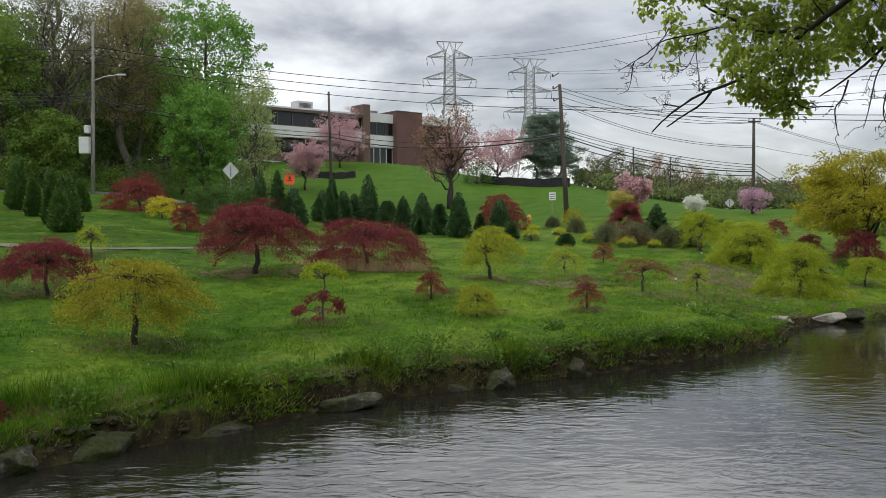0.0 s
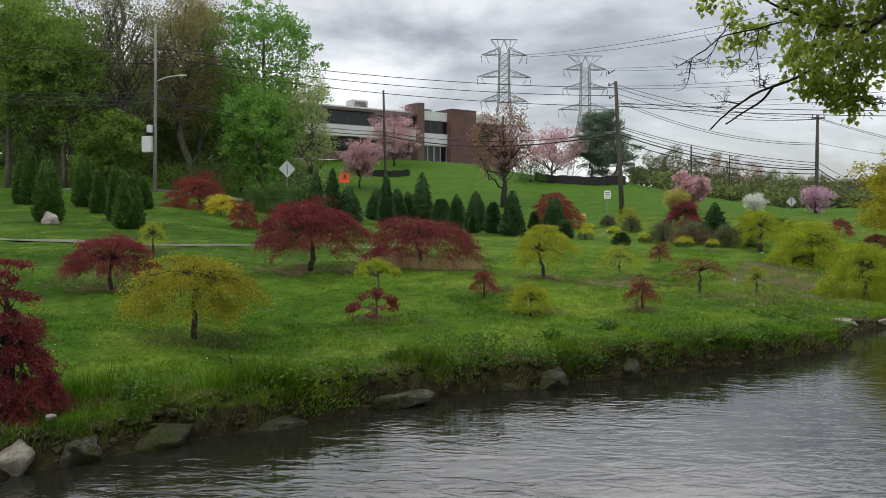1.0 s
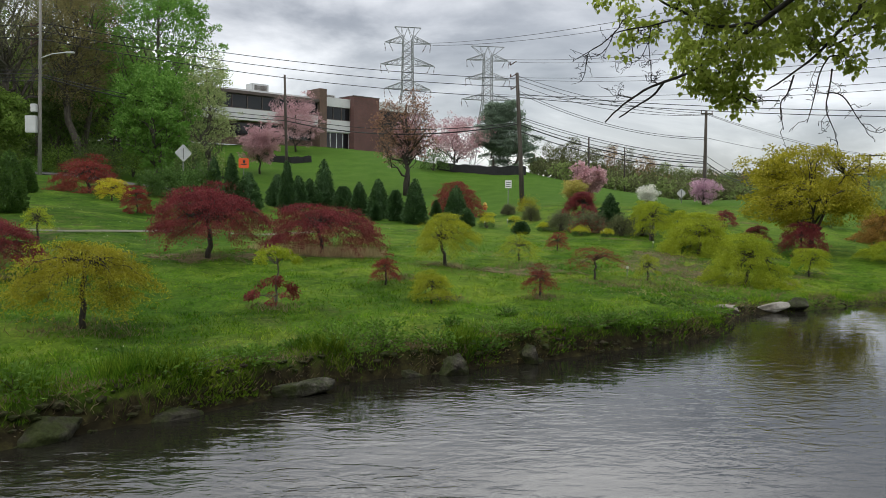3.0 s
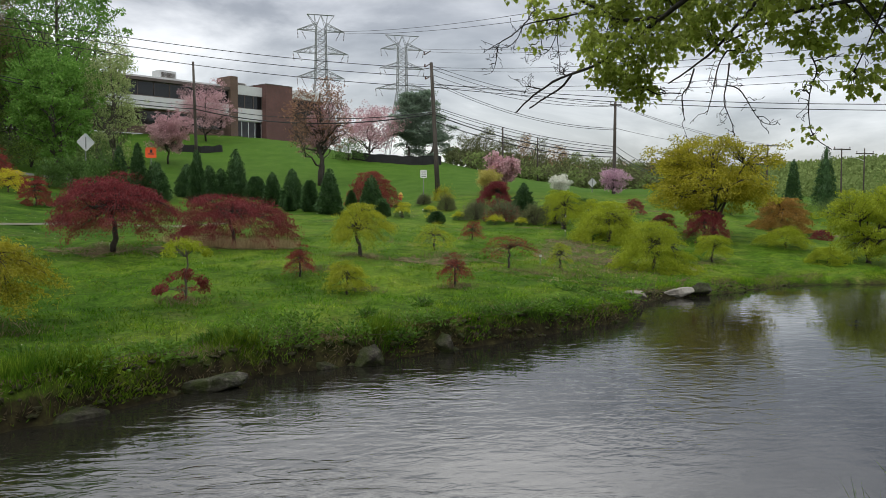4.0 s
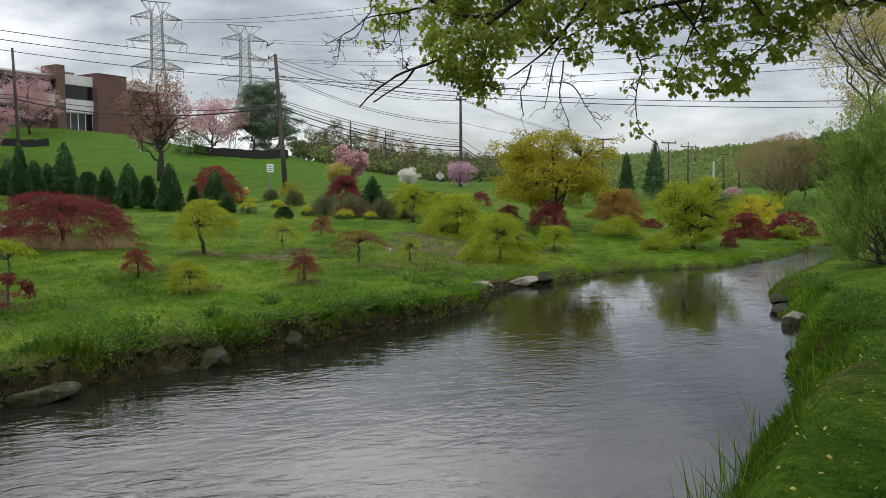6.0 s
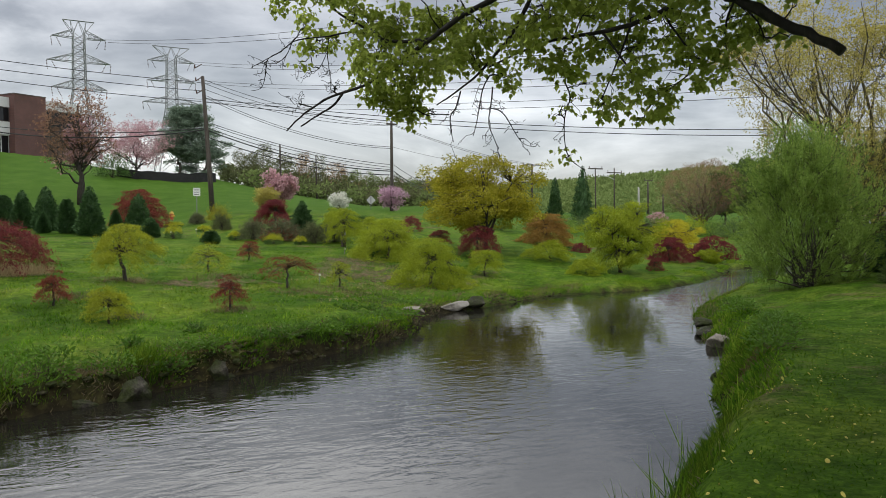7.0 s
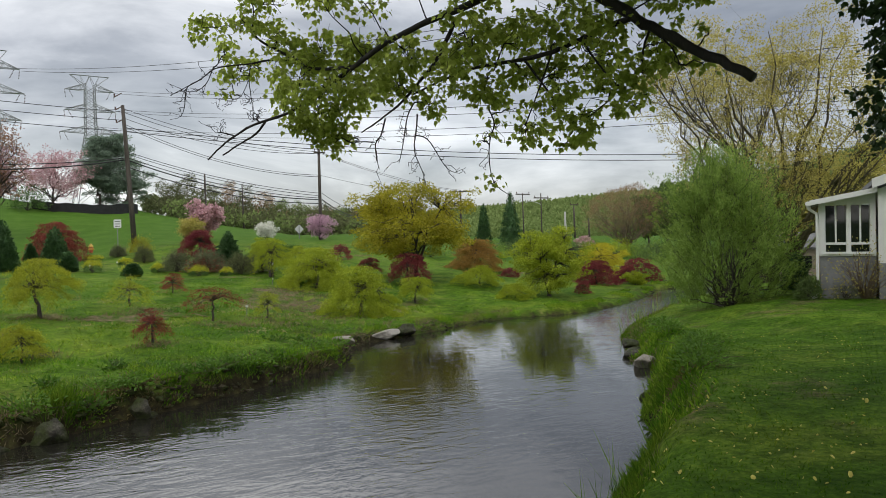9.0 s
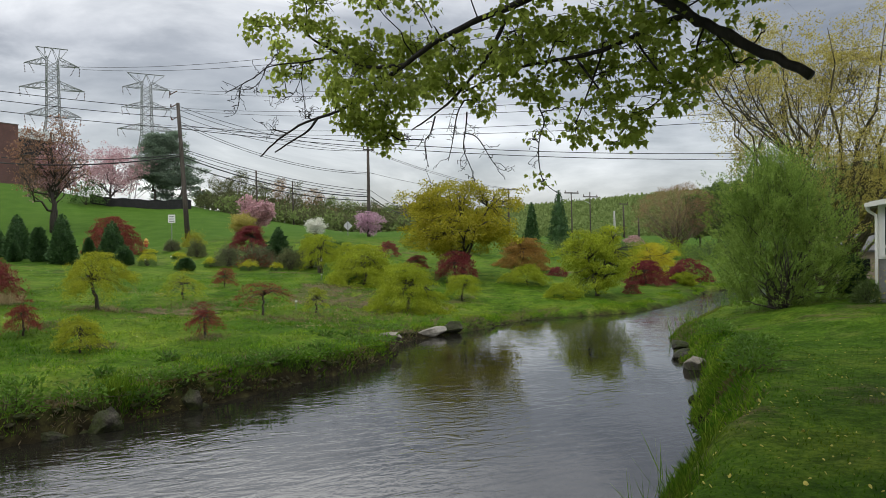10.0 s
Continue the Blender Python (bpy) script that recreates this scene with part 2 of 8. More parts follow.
def mossy_material(name, dark, mid, light):
    m, t = shell(name)
    at = coords(t, world_space=True)
    a, b = noise_of(t, at, 5.0, 7.0, 0.65, 0.4), noise_of(t, at, 26.0, 5.0, 0.7)
    both = math_of(t, "ADD", math_of(t, "MULTIPLY", a, 0.6), math_of(t, "MULTIPLY", b, 0.4))
    stone = ramp(t, both, [(0.34, dark), (0.5, mid), (0.66, light)])
    moss = ramp(t, b, [(0.3, (0.018, 0.026, 0.006)), (0.7, (0.055, 0.070, 0.018))])
    colour = mixed(t, ramp(t, noise_of(t, at, 3.1, 5.0, 0.6), [(0.40, (0, 0, 0)), (0.54, (0.9, 0.9, 0.9))]), stone, moss)
    finish(t, principled(t, colour, 0.75, bumped(t, both, 1.0, 0.06), spec=0.15).outputs[0])
    return m


CLOD = mossy_material("earthy_bank_stone", (0.018, 0.014, 0.009), (0.052, 0.042, 0.027), (0.115, 0.098, 0.068))
STONE = mossy_material("mossy_bank_stone", (0.014, 0.012, 0.009), (0.046, 0.042, 0.033), (0.125, 0.115, 0.092))
SLAB = mossy_material("streaked_mossy_stone", (0.016, 0.014, 0.011), (0.055, 0.051, 0.042), (0.21, 0.20, 0.175))
GREY_STONE = rough_material("grey_boulder_stone", (0.09, 0.08, 0.062), (0.22, 0.195, 0.155), (0.36, 0.33, 0.28), 5.0, 0.75, 0.9, 0.04)
PALE_STONE = rough_material("pale_grey_stone", (0.12, 0.105, 0.085), (0.26, 0.24, 0.205), (0.42, 0.40, 0.36), 4.0, 0.75, 0.7, 0.03)
STEEL = rough_material("galvanised_steel", (0.20, 0.21, 0.22), (0.28, 0.29, 0.30), (0.36, 0.37, 0.38), 3.0, 0.55, 0.1, 0.005, metal=0.4)
CABLE = rough_material("black_cable", (0.012, 0.012, 0.013), (0.02, 0.02, 0.022), (0.035, 0.035, 0.038), 3.0, 0.6, 0.05, 0.002)

GRAVEL = rough_material("grey_gravel", (0.07, 0.075, 0.045), (0.115, 0.115, 0.075), (0.17, 0.165, 0.115), 9.0, 0.9, 0.6, 0.02, world_space=True)
ASPHALT = rough_material("worn_asphalt", (0.05, 0.05, 0.05), (0.085, 0.085, 0.084), (0.13, 0.13, 0.128), 1.5, 0.9, 0.3, 0.01, world_space=True)

# ---------------------------------------------------------------- mesh tools
class Geo:
    """Gathers points and faces, and turns them into one mesh."""

    def __init__(self):
        self.points, self.faces, self.count = [], [], 0

    def add(self, points, faces):
        points = np.asarray(points, float).reshape(-1, 3)
        self.points.append(points)
        self.faces.append(np.asarray(faces, np.int64) + self.count)
        self.count += len(points)
        return self

    def mesh(self, name, material, smooth=False):
        me = bpy.data.meshes.new(name)
        co = np.concatenate(self.points)
        me.vertices.add(len(co))
        me.vertices.foreach_set("co", co.astype(np.float32).ravel())
        loops = np.concatenate([f.ravel() for f in self.faces])
        sizes = np.concatenate([np.full(len(f), f.shape[1]) for f in self.faces])
        me.loops.add(len(loops))
        me.loops.foreach_set("vertex_index", loops.astype(np.int32))
        me.polygons.add(len(sizes))
        me.polygons.foreach_set("loop_start", np.concatenate([[0], np.cumsum(sizes)[:-1]]).astype(np.int32))
        me.polygons.foreach_set("use_smooth", np.full(len(sizes), smooth))
        me.update(calc_edges=True)
        me.materials.append(material)
        return me


def part(name, geo, material, parent=None, label="", smooth=False):
    """A mesh object out of a Geo, a bmesh or a mesh, under its thing."""
    if isinstance(geo, Geo):
        me = geo.mesh(name, material, smooth)
    elif isinstance(geo, bmesh.types.BMesh):
        me = bpy.data.meshes.new(name)
        geo.to_mesh(me)
        geo.free()
        me.materials.append(material)
        for p in me.polygons:
            p.use_smooth = smooth
    else:
        me = geo
    ob = new(name, me)
    ob.parent = parent
    return tagged(ob, label)


def thing(name, x, y, z, label, category, group="", turn=0.0):
    ob = new(name)
    ob.empty_display_size = 0.2
    ob.matrix_basis = pose(x, y, z, 0, 0, turn)
    return tagged(ob, label, category, group)


def unit(a):
    return a / np.maximum(np.linalg.norm(a, axis=-1, keepdims=True), 1e-9)


def tube(geo, points, radii, sides=6):
    """A bent, tapering round bar with closed ends."""
    p = np.asarray(points, float)
    r = np.broadcast_to(np.asarray(radii, float), (len(p),))
    way = unit(np.gradient(p, axis=0))
    ref = np.where(np.abs(way[:, 2:3]) > 0.9, np.array([[1.0, 0, 0]]), np.array([[0, 0, 1.0]]))
    if len(set(map(tuple, ref))) > 1:
        ref = np.broadcast_to(np.array([[0.31, 0.95, 0.05]]), p.shape)
    u = unit(np.cross(way, ref))
    w = np.cross(way, u)
    a = np.arange(sides) * 2 * np.pi / sides
    ring = p[:, None] + r[:, None, None] * (np.cos(a)[None, :, None] * u[:, None] + np.sin(a)[None, :, None] * w[:, None])
    n, k = len(p), np.arange(sides)
    quads = [np.stack([i * sides + k, i * sides + (k + 1) % sides, (i + 1) * sides + (k + 1) % sides, (i + 1) * sides + k], 1) for i in range(n - 1)]
    start = geo.count
    geo.add(ring.reshape(-1, 3), np.concatenate(quads))
    geo.faces.append(np.array([k[::-1] + start, k + start + (n - 1) * sides]))
    return geo


def bar(geo, a, b, r, sides=4):
    return tube(geo, [a, b], r, sides)


def box(geo, lo, hi):
    (x0, y0, z0), (x1, y1, z1) = lo, hi
    v = [(x0, y0, z0), (x1, y0, z0), (x1, y1, z0), (x0, y1, z0), (x0, y0, z1), (x1, y0, z1), (x1, y1, z1), (x0, y1, z1)]
    return geo.add(v, [(0, 3, 2, 1), (4, 5, 6, 7), (0, 1, 5, 4), (1, 2, 6, 5), (2, 3, 7, 6), (3, 0, 4, 7)])


def soft_box(lo, hi, edge=0.01, segments=2):
    bm = bmesh.new()
    bmesh.ops.create_cube(bm, size=1)
    size, mid = Vector(hi) - Vector(lo), (Vector(hi) + Vector(lo)) / 2
    for v in bm.verts:
        v.co = Vector((v.co.x * size.x, v.co.y * size.y, v.co.z * size.z)) + mid
    bmesh.ops.bevel(bm, geom=bm.edges[:], offset=edge, segments=segments, affect="EDGES")
    return bm


def leaves(geo, at, along, length, width, rng, fold=0.25):
    """Small pointed leaves: one folded diamond each."""
    n = len(at)
    along = unit(along)
    side = unit(np.cross(along, rng.normal(size=(n, 3))))
    up = np.cross(side, along)
    L, W = np.broadcast_to(length, (n,))[:, None], np.broadcast_to(width, (n,))[:, None]
    mid = at + along * L * 0.45
    v = np.stack([at, mid + side * W * 0.5 + up * W * fold, at + along * L, mid - side * W * 0.5 + up * W * fold], 1)
    geo.add(v, np.arange(4 * n).reshape(n, 4))
    return geo


def in_ball(rng, n):
    return unit(rng.normal(size=(n, 3))) * rng.random((n, 1)) ** (1 / 3)


def clumps(geo, centres, radii, count, length, width, rng, droop=0.3, middle=(0, 0, 0), spread=0.7):
    """Clumps of leaves that point away from the middle and down."""
    c = np.repeat(centres, count, 0)
    at = c + in_ball(rng, len(c)) * np.repeat(np.broadcast_to(radii, centres.shape), count, 0)
    out = unit(c - np.asarray(middle)) * np.array([1, 1, 0.5])
    along = out * (1 - droop) + np.array([0, 0, -1.0]) * droop + rng.normal(size=at.shape) * spread * 0.6
    return leaves(geo, at, along, length * rng.uniform(0.7, 1.3, len(at)), width * rng.uniform(0.7, 1.3, len(at)), rng)


def bend(a, b, rng, sway=0.1, steps=5, lift=0.0):
    """A crooked way from a to b, arching up by lift."""
    a, b = np.asarray(a, float), np.asarray(b, float)
    k = np.linspace(0, 1, steps)[:, None]
    size = np.linalg.norm(b - a)
    p = a + (b - a) * k + rng.normal(size=(steps, 3)) * sway * size * np.sin(np.pi * k)
    p[:, 2] += lift * size * np.sin(np.pi * k[:, 0])
    return p

# ---------------------------------------------------------------- ground and stream
FAR_BANK = np.array([(-20, -6), (-12, 1.2), (-7, 5.2), (-4.3, 7.7), (-3.6, 8.5), (-2.3, 9.6), (-1.0, 11.0), (0.3, 11.6), (1.7, 12.4), (3.1, 13.25),
                     (4.65, 14.2), (6.4, 15.4), (6.9, 16.2), (7.6, 17.7), (8.7, 18.5), (10, 19.1), (12.8, 20.7), (15, 21.0), (17.3, 21.1), (20, 22.3),
                     (23.6, 24.8), (26.5, 27.2), (31, 27.8), (40, 25), (60, 18), (90, 10)])
NEAR_BANK = np.array([(-20, -13), (-8, -3.4), (-3, 0.6), (0, 2.2), (2.5, 3.9), (4.6, 5.4), (5.6, 6.3), (6.6, 6.9), (7.3, 7.5), (8.1, 8.6), (9.3, 9.7),
                      (11, 11.3), (11.4, 12.4), (13.8, 15.4), (16.3, 17.6), (20, 20.2), (23.5, 22.3), (27.5, 23.2), (32, 22.6), (40, 20), (60, 13), (90, 5)])
WATER = np.vstack([FAR_BANK, NEAR_BANK[::-1]])


def line_distance(x, y, line):
    best = np.full(x.shape, 1e9)
    for (ax, ay), (bx, by) in zip(line[:-1], line[1:]):
        dx, dy = bx - ax, by - ay
        k = np.clip(((x - ax) * dx + (y - ay) * dy) / (dx * dx + dy * dy), 0, 1)
        best = np.minimum(best, np.hypot(x - ax - k * dx, y - ay - k * dy))
    return best


def inside(x, y, poly):
    odd = np.zeros(x.shape, bool)
    for (ax, ay), (bx, by) in zip(poly, np.roll(poly, -1, 0)):
        if ay != by:
            odd ^= ((ay > y) != (by > y)) & (x < ax + (y - ay) * (bx - ax) / (by - ay))
    return odd


def ease(k):
    k = np.clip(k, 0, 1)
    return k * k * (3 - 2 * k)


def ground(x, y):
    """Height of the ground; the stream's surface is at 0."""
    x, y = np.asarray(x, float), np.asarray(y, float)
    wob = 0.13 * np.sin(2.3 * x + 1.1 * y) + 0.09 * np.sin(5.1 * x - 3.7 * y + 1) + 0.05 * np.sin(9.7 * x + 7.3 * y)
    df, dn, wet = line_distance(x, y, FAR_BANK), line_distance(x, y, NEAR_BANK), inside(x, y, WATER)
    v, r, s = np.maximum(df + wob * ease(df), 0), np.hypot(x, y), x / np.maximum(y, 1.0)
    lip = np.interp(x, [5, 10], [0.40, 0.17])
    far = lip * ease(v / 0.22) + np.interp(v, [0, 0.6, 10, 24, 38, 50, 75], [0, 0, 0.6, 1.1, 1.7, 2.0, 2.2])
    far = far + ease((-0.1 - s) / 0.35) * np.clip(r - 25, 0, 40) * 0.05
    far = far + ease((x - 6) / 4) * np.interp(v, [0, 5, 15, 30], [0, 0.12, 0.32, 0.4]) + 0.6 * ease((r - 34) / 22) * ease((s - 0.1) / 0.12) * (1 - ease((s - 0.45) / 0.2))
    far = far * (1 - 0.72 * ease((s - 0.58) / 0.25) * ease((r - 30) / 22))
    ridge_r = np.interp(s, [-0.1, 0.07, 0.3], [125, 105, 98])
    ridge_y = np.interp(s, [-0.6, -0.2, -0.156, -0.094, -0.024, 0.067, 0.151, 0.22, 0.29, 0.346, 0.40], [95, 99, 101, 99, 92, 66, 61, 40, 24, 11, -2])
    ridge = 2.5 + ridge_y / 1432 * ridge_r
    far = far + np.maximum(ridge - far, 0) * ease((r - 64) / (ridge_r - 60)) * (y > 10)
    far = far + 0.28 * np.exp(-(((y - 55.5 - 0.002 * x * x) / 2.2) ** 2)) * ease((x + 16) / 10) * ease((60 - x) / 20)
    far = far - 0.60 * np.exp(-(((y - 61 - 0.002 * x * x) / 4.0) ** 2)) * ease((x + 16) / 10) * ease((60 - x) / 20)
    turned = np.degrees(np.arctan2(x, y))
    far = far + np.interp(turned, [14, 22, 31, 38, 42, 47, 53, 58, 75, 100], [0, 4, 11, 15, 17.5, 19, 27, 36, 40, 0]) * ease((r - 190) / 230)
    far = far + 0.065 * np.sin(0.9 * x + 0.4 * y) * np.sin(0.7 * y - 0.3 * x) + 0.016 * np.sin(4.1 * x + 2.2 * y)
    tufty = np.sin(2.9 * x + 1.3 * y + np.sin(1.7 * y)) * np.sin(2.1 * y - 1.9 * x + np.sin(2.3 * x)) + 0.6 * np.sin(6.1 * x - 3.3 * y) * np.sin(5.3 * y + 2.7 * x)
    far = far + 0.032 * tufty * ease((v - 0.3) / 1.2) * ease((34 - r) / 8)
    w = np.maximum(dn + 0.7 * wob * ease(dn), 0)
    # the near bank is high where one stands and runs out low downstream
    step = np.interp(x, [9.5, 15], [0.74, 0.26])
    near = step * ease(w / 0.75) + (0.74 - step) * ease((w - 0.4) / 3.6) + np.interp(w, [0, 1, 5, 40], [0, 0.04, 0.14, 0.5]) + 0.015 * np.sin(1.3 * x + 0.8 * y)
    bed = -0.55 * ease(np.minimum(df, dn) / 1.2) - 0.02
    near = np.where(r > 150, np.maximum(near, far), near)
    return np.where(wet, bed, np.where(dn < df, near, far))


def height(x, y):
    return float(ground(np.array([x]), np.array([y]))[0])


def steps(lo, hi, fine, far, grow):
    """Grid lines that lie close between lo and hi and grow apart beyond."""
    mid = list(np.arange(lo, hi, fine))
    out, d = [], fine
    a = hi
    while a < far:
        out.append(a)
        d *= grow
        a += d
    out.append(far)
    back, d, a = [], fine, lo
    while a > -far:
        d *= grow
        a -= d
        back.append(max(a, -far))
    return np.array(back[::-1] + mid + out)


def sheet(xs, ys, z):
    gx, gy = np.meshgrid(xs, ys)
    n, m = len(xs), len(ys)
    k = (np.arange(m - 1)[:, None] * n + np.arange(n - 1)[None]).ravel()
    return Geo().add(np.stack([gx.ravel(), gy.ravel(), z(gx.ravel(), gy.ravel())], 1), np.stack([k, k + 1, k + n + 1, k + n], 1))


def ground_material():
    m, t = shell("spring_grass_ground")
    at = coords(t, world_space=True)
    grain = noise_of(t, at, 14.0, 6.0, 0.7)
    patch = noise_of(t, at, 0.6, 6.0, 0.68, 0.6)
    broad = noise_of(t, at, 0.13, 3.0, 0.5)
    green = ramp(t, grain, [(0.28, (0.023, 0.050, 0.004)), (0.5, (0.050, 0.100, 0.008)), (0.72, (0.100, 0.162, 0.014))])
    yellow = ramp(t, grain, [(0.28, (0.036, 0.060, 0.008)), (0.5, (0.092, 0.132, 0.015)), (0.72, (0.170, 0.205, 0.036))])
    lawn = mixed(t, ramp(t, patch, [(0.46, (0, 0, 0)), (0.64, (0.75, 0.75, 0.75))]), green, yellow)
    thin = ramp(t, grain, [(0.3, (0.060, 0.042, 0.024)), (0.7, (0.155, 0.120, 0.066))])
    bare = math_of(t, "MULTIPLY", ramp(t, noise_of(t, at, 1.1, 6.0, 0.65), [(0.52, (0, 0, 0)), (0.66, (1, 1, 1))]), ramp(t, broad, [(0.46, (0, 0, 0)), (0.58, (0.85, 0.85, 0.85))]))
    lawn = mixed(t, bare, lawn, thin)
    lawn = mixed(t, 1.0, lawn, grass_tone(t, at), "MULTIPLY")
    # the slope below the building is plain mown turf
    place = t.nodes.new("ShaderNodeSeparateXYZ")
    t.links.new(at, place.inputs[0])
    slope = node(t, "ShaderNodeMapRange", From_Min=50.0, From_Max=57.0)
    t.links.new(place.outputs[1], slope.inputs[0])
    turf = ramp(t, noise_of(t, at, 0.5, 6.0, 0.7), [(0.3, (0.041, 0.094, 0.010)), (0.5, (0.053, 0.112, 0.013)), (0.7, (0.070, 0.132, 0.018))])
    lawn = mixed(t, slope.outputs[0], lawn, turf)
    # soil of the bank face, blackened further for the shade under its lip
    soil = ramp(t, noise_of(t, at, 5.0, 7.0, 0.7), [(0.3, (0.008, 0.007, 0.004)), (0.50, (0.024, 0.020, 0.011)), (0.62, (0.048, 0.046, 0.017)), (0.75, (0.085, 0.068, 0.040))])
    z = t.nodes.new("ShaderNodeSeparateXYZ")
    t.links.new(t.nodes.new("ShaderNodeNewGeometry").outputs["Position"], z.inputs[0])
    edge = math_of(t, "ADD", z.outputs[2], math_of(t, "MULTIPLY", math_of(t, "SUBTRACT", noise_of(t, at, 2.2, 6.0, 0.65), 0.5), 0.75))
    low_bank = node(t, "ShaderNodeMapRange", From_Min=7.0, From_Max=10.5, To_Min=0.0, To_Max=0.28)
    t.links.new(z.outputs[0], low_bank.inputs[0])
    edge = math_of(t, "ADD", edge, low_bank.outputs[0])
    lip = node(t, "ShaderNodeMapRange", From_Min=0.22, From_Max=0.46)
    t.links.new(edge, lip.inputs[0])
    colour = mixed(t, lip.outputs[0], soil, lawn)
    relief = math_of(t, "ADD", grain, math_of(t, "MULTIPLY", patch, 1.5))
    finish(t, principled(t, colour, 0.9, bumped(t, relief, 0.35, 0.04), spec=0.04).outputs[0])
    return m


def water_material():
    m, t = shell("stream_water")
    at = coords(t, (1.0, 1.0, 1.0), True)
    turn = t.nodes.new("ShaderNodeMapping")
    turn.inputs["Rotation"].default_value = (0, 0, radians(-38))
    turn.inputs["Scale"].default_value = (0.7, 1.6, 1.0)
    t.links.new(at, turn.inputs[0])
    swell = noise_of(t, turn.outputs[0], 0.9, 3.0, 0.5, 0.9)
    ripple = noise_of(t, turn.outputs[0], 3.3, 3.0, 0.5, 1.2)
    calm = ramp(t, noise_of(t, at, 0.27, 4.0), [(0.40, (0.30, 0.30, 0.30)), (0.56, (1, 1, 1))])
    # the stream runs rougher along its upper reach
    place = t.nodes.new("ShaderNodeSeparateXYZ")
    t.links.new(at, place.inputs[0])
    rough_reach = node(t, "ShaderNodeMapRange", From_Min=6.5, From_Max=-2.5, To_Min=0.35, To_Max=1.05)
    t.links.new(place.outputs[0], rough_reach.inputs[0])
    still = node(t, "ShaderNodeMapRange", From_Min=6.5, From_Max=0.0, To_Min=0.20, To_Max=0.75)
    t.links.new(place.outputs[0], still.inputs[0])
    riffle = node(t, "ShaderNodeMapRange", From_Min=15.5, From_Max=20.0, To_Min=0.0, To_Max=1.1)
    t.links.new(place.outputs[0], riffle.inputs[0])
    ripple = math_of(t, "MULTIPLY", ripple, math_of(t, "ADD", rough_reach.outputs[0], riffle.outputs[0]))
    both = math_of(t, "ADD", math_of(t, "MULTIPLY", swell, still.outputs[0]), math_of(t, "MULTIPLY", math_of(t, "MULTIPLY", ripple, calm), 1.5))
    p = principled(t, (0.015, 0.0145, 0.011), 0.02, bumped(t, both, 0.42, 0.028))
    # above water's own 1.33, so that the sky mirrors brighter
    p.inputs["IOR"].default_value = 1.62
    finish(t, p.outputs[0])
    return m


grid_x, grid_y = steps(-9, 17, 0.2, 2600, 1.085), steps(-2, 26, 0.2, 2600, 1.085)
tagged(part("ground", sheet(grid_x, grid_y, ground), ground_material(), smooth=True), "sloping spring lawn with grassy stream banks", "ground", kind="structure")


def stream():
    geo = Geo()
    # strips from bank to bank, tucked a little under both
    n = 120
    k = np.linspace(0, 1, n)

    def along(line):
        d = np.concatenate([[0], np.cumsum(np.hypot(*np.diff(line, axis=0).T))])
        return np.stack([np.interp(k * d[-1], d, line[:, i]) for i in (0, 1)], 1)

    a, b = along(FAR_BANK), along(NEAR_BANK)
    way = unit(np.pad(a - b, ((0, 0), (0, 1))))[:, :2]
    a, b = a + way * 1.2, b - way * 1.2
    j = np.linspace(0, 1, 14)[None, :, None]
    p = a[:, None] * (1 - j) + b[:, None] * j
    p = np.concatenate([p, np.zeros((*p.shape[:2], 1))], 2).reshape(-1, 3)
    q = (np.arange(n - 1)[:, None] * 14 + np.arange(13)[None]).ravel()
    geo.add(p, np.stack([q, q + 14, q + 15, q + 1], 1))
    return geo


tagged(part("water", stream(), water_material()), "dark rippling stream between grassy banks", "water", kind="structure")

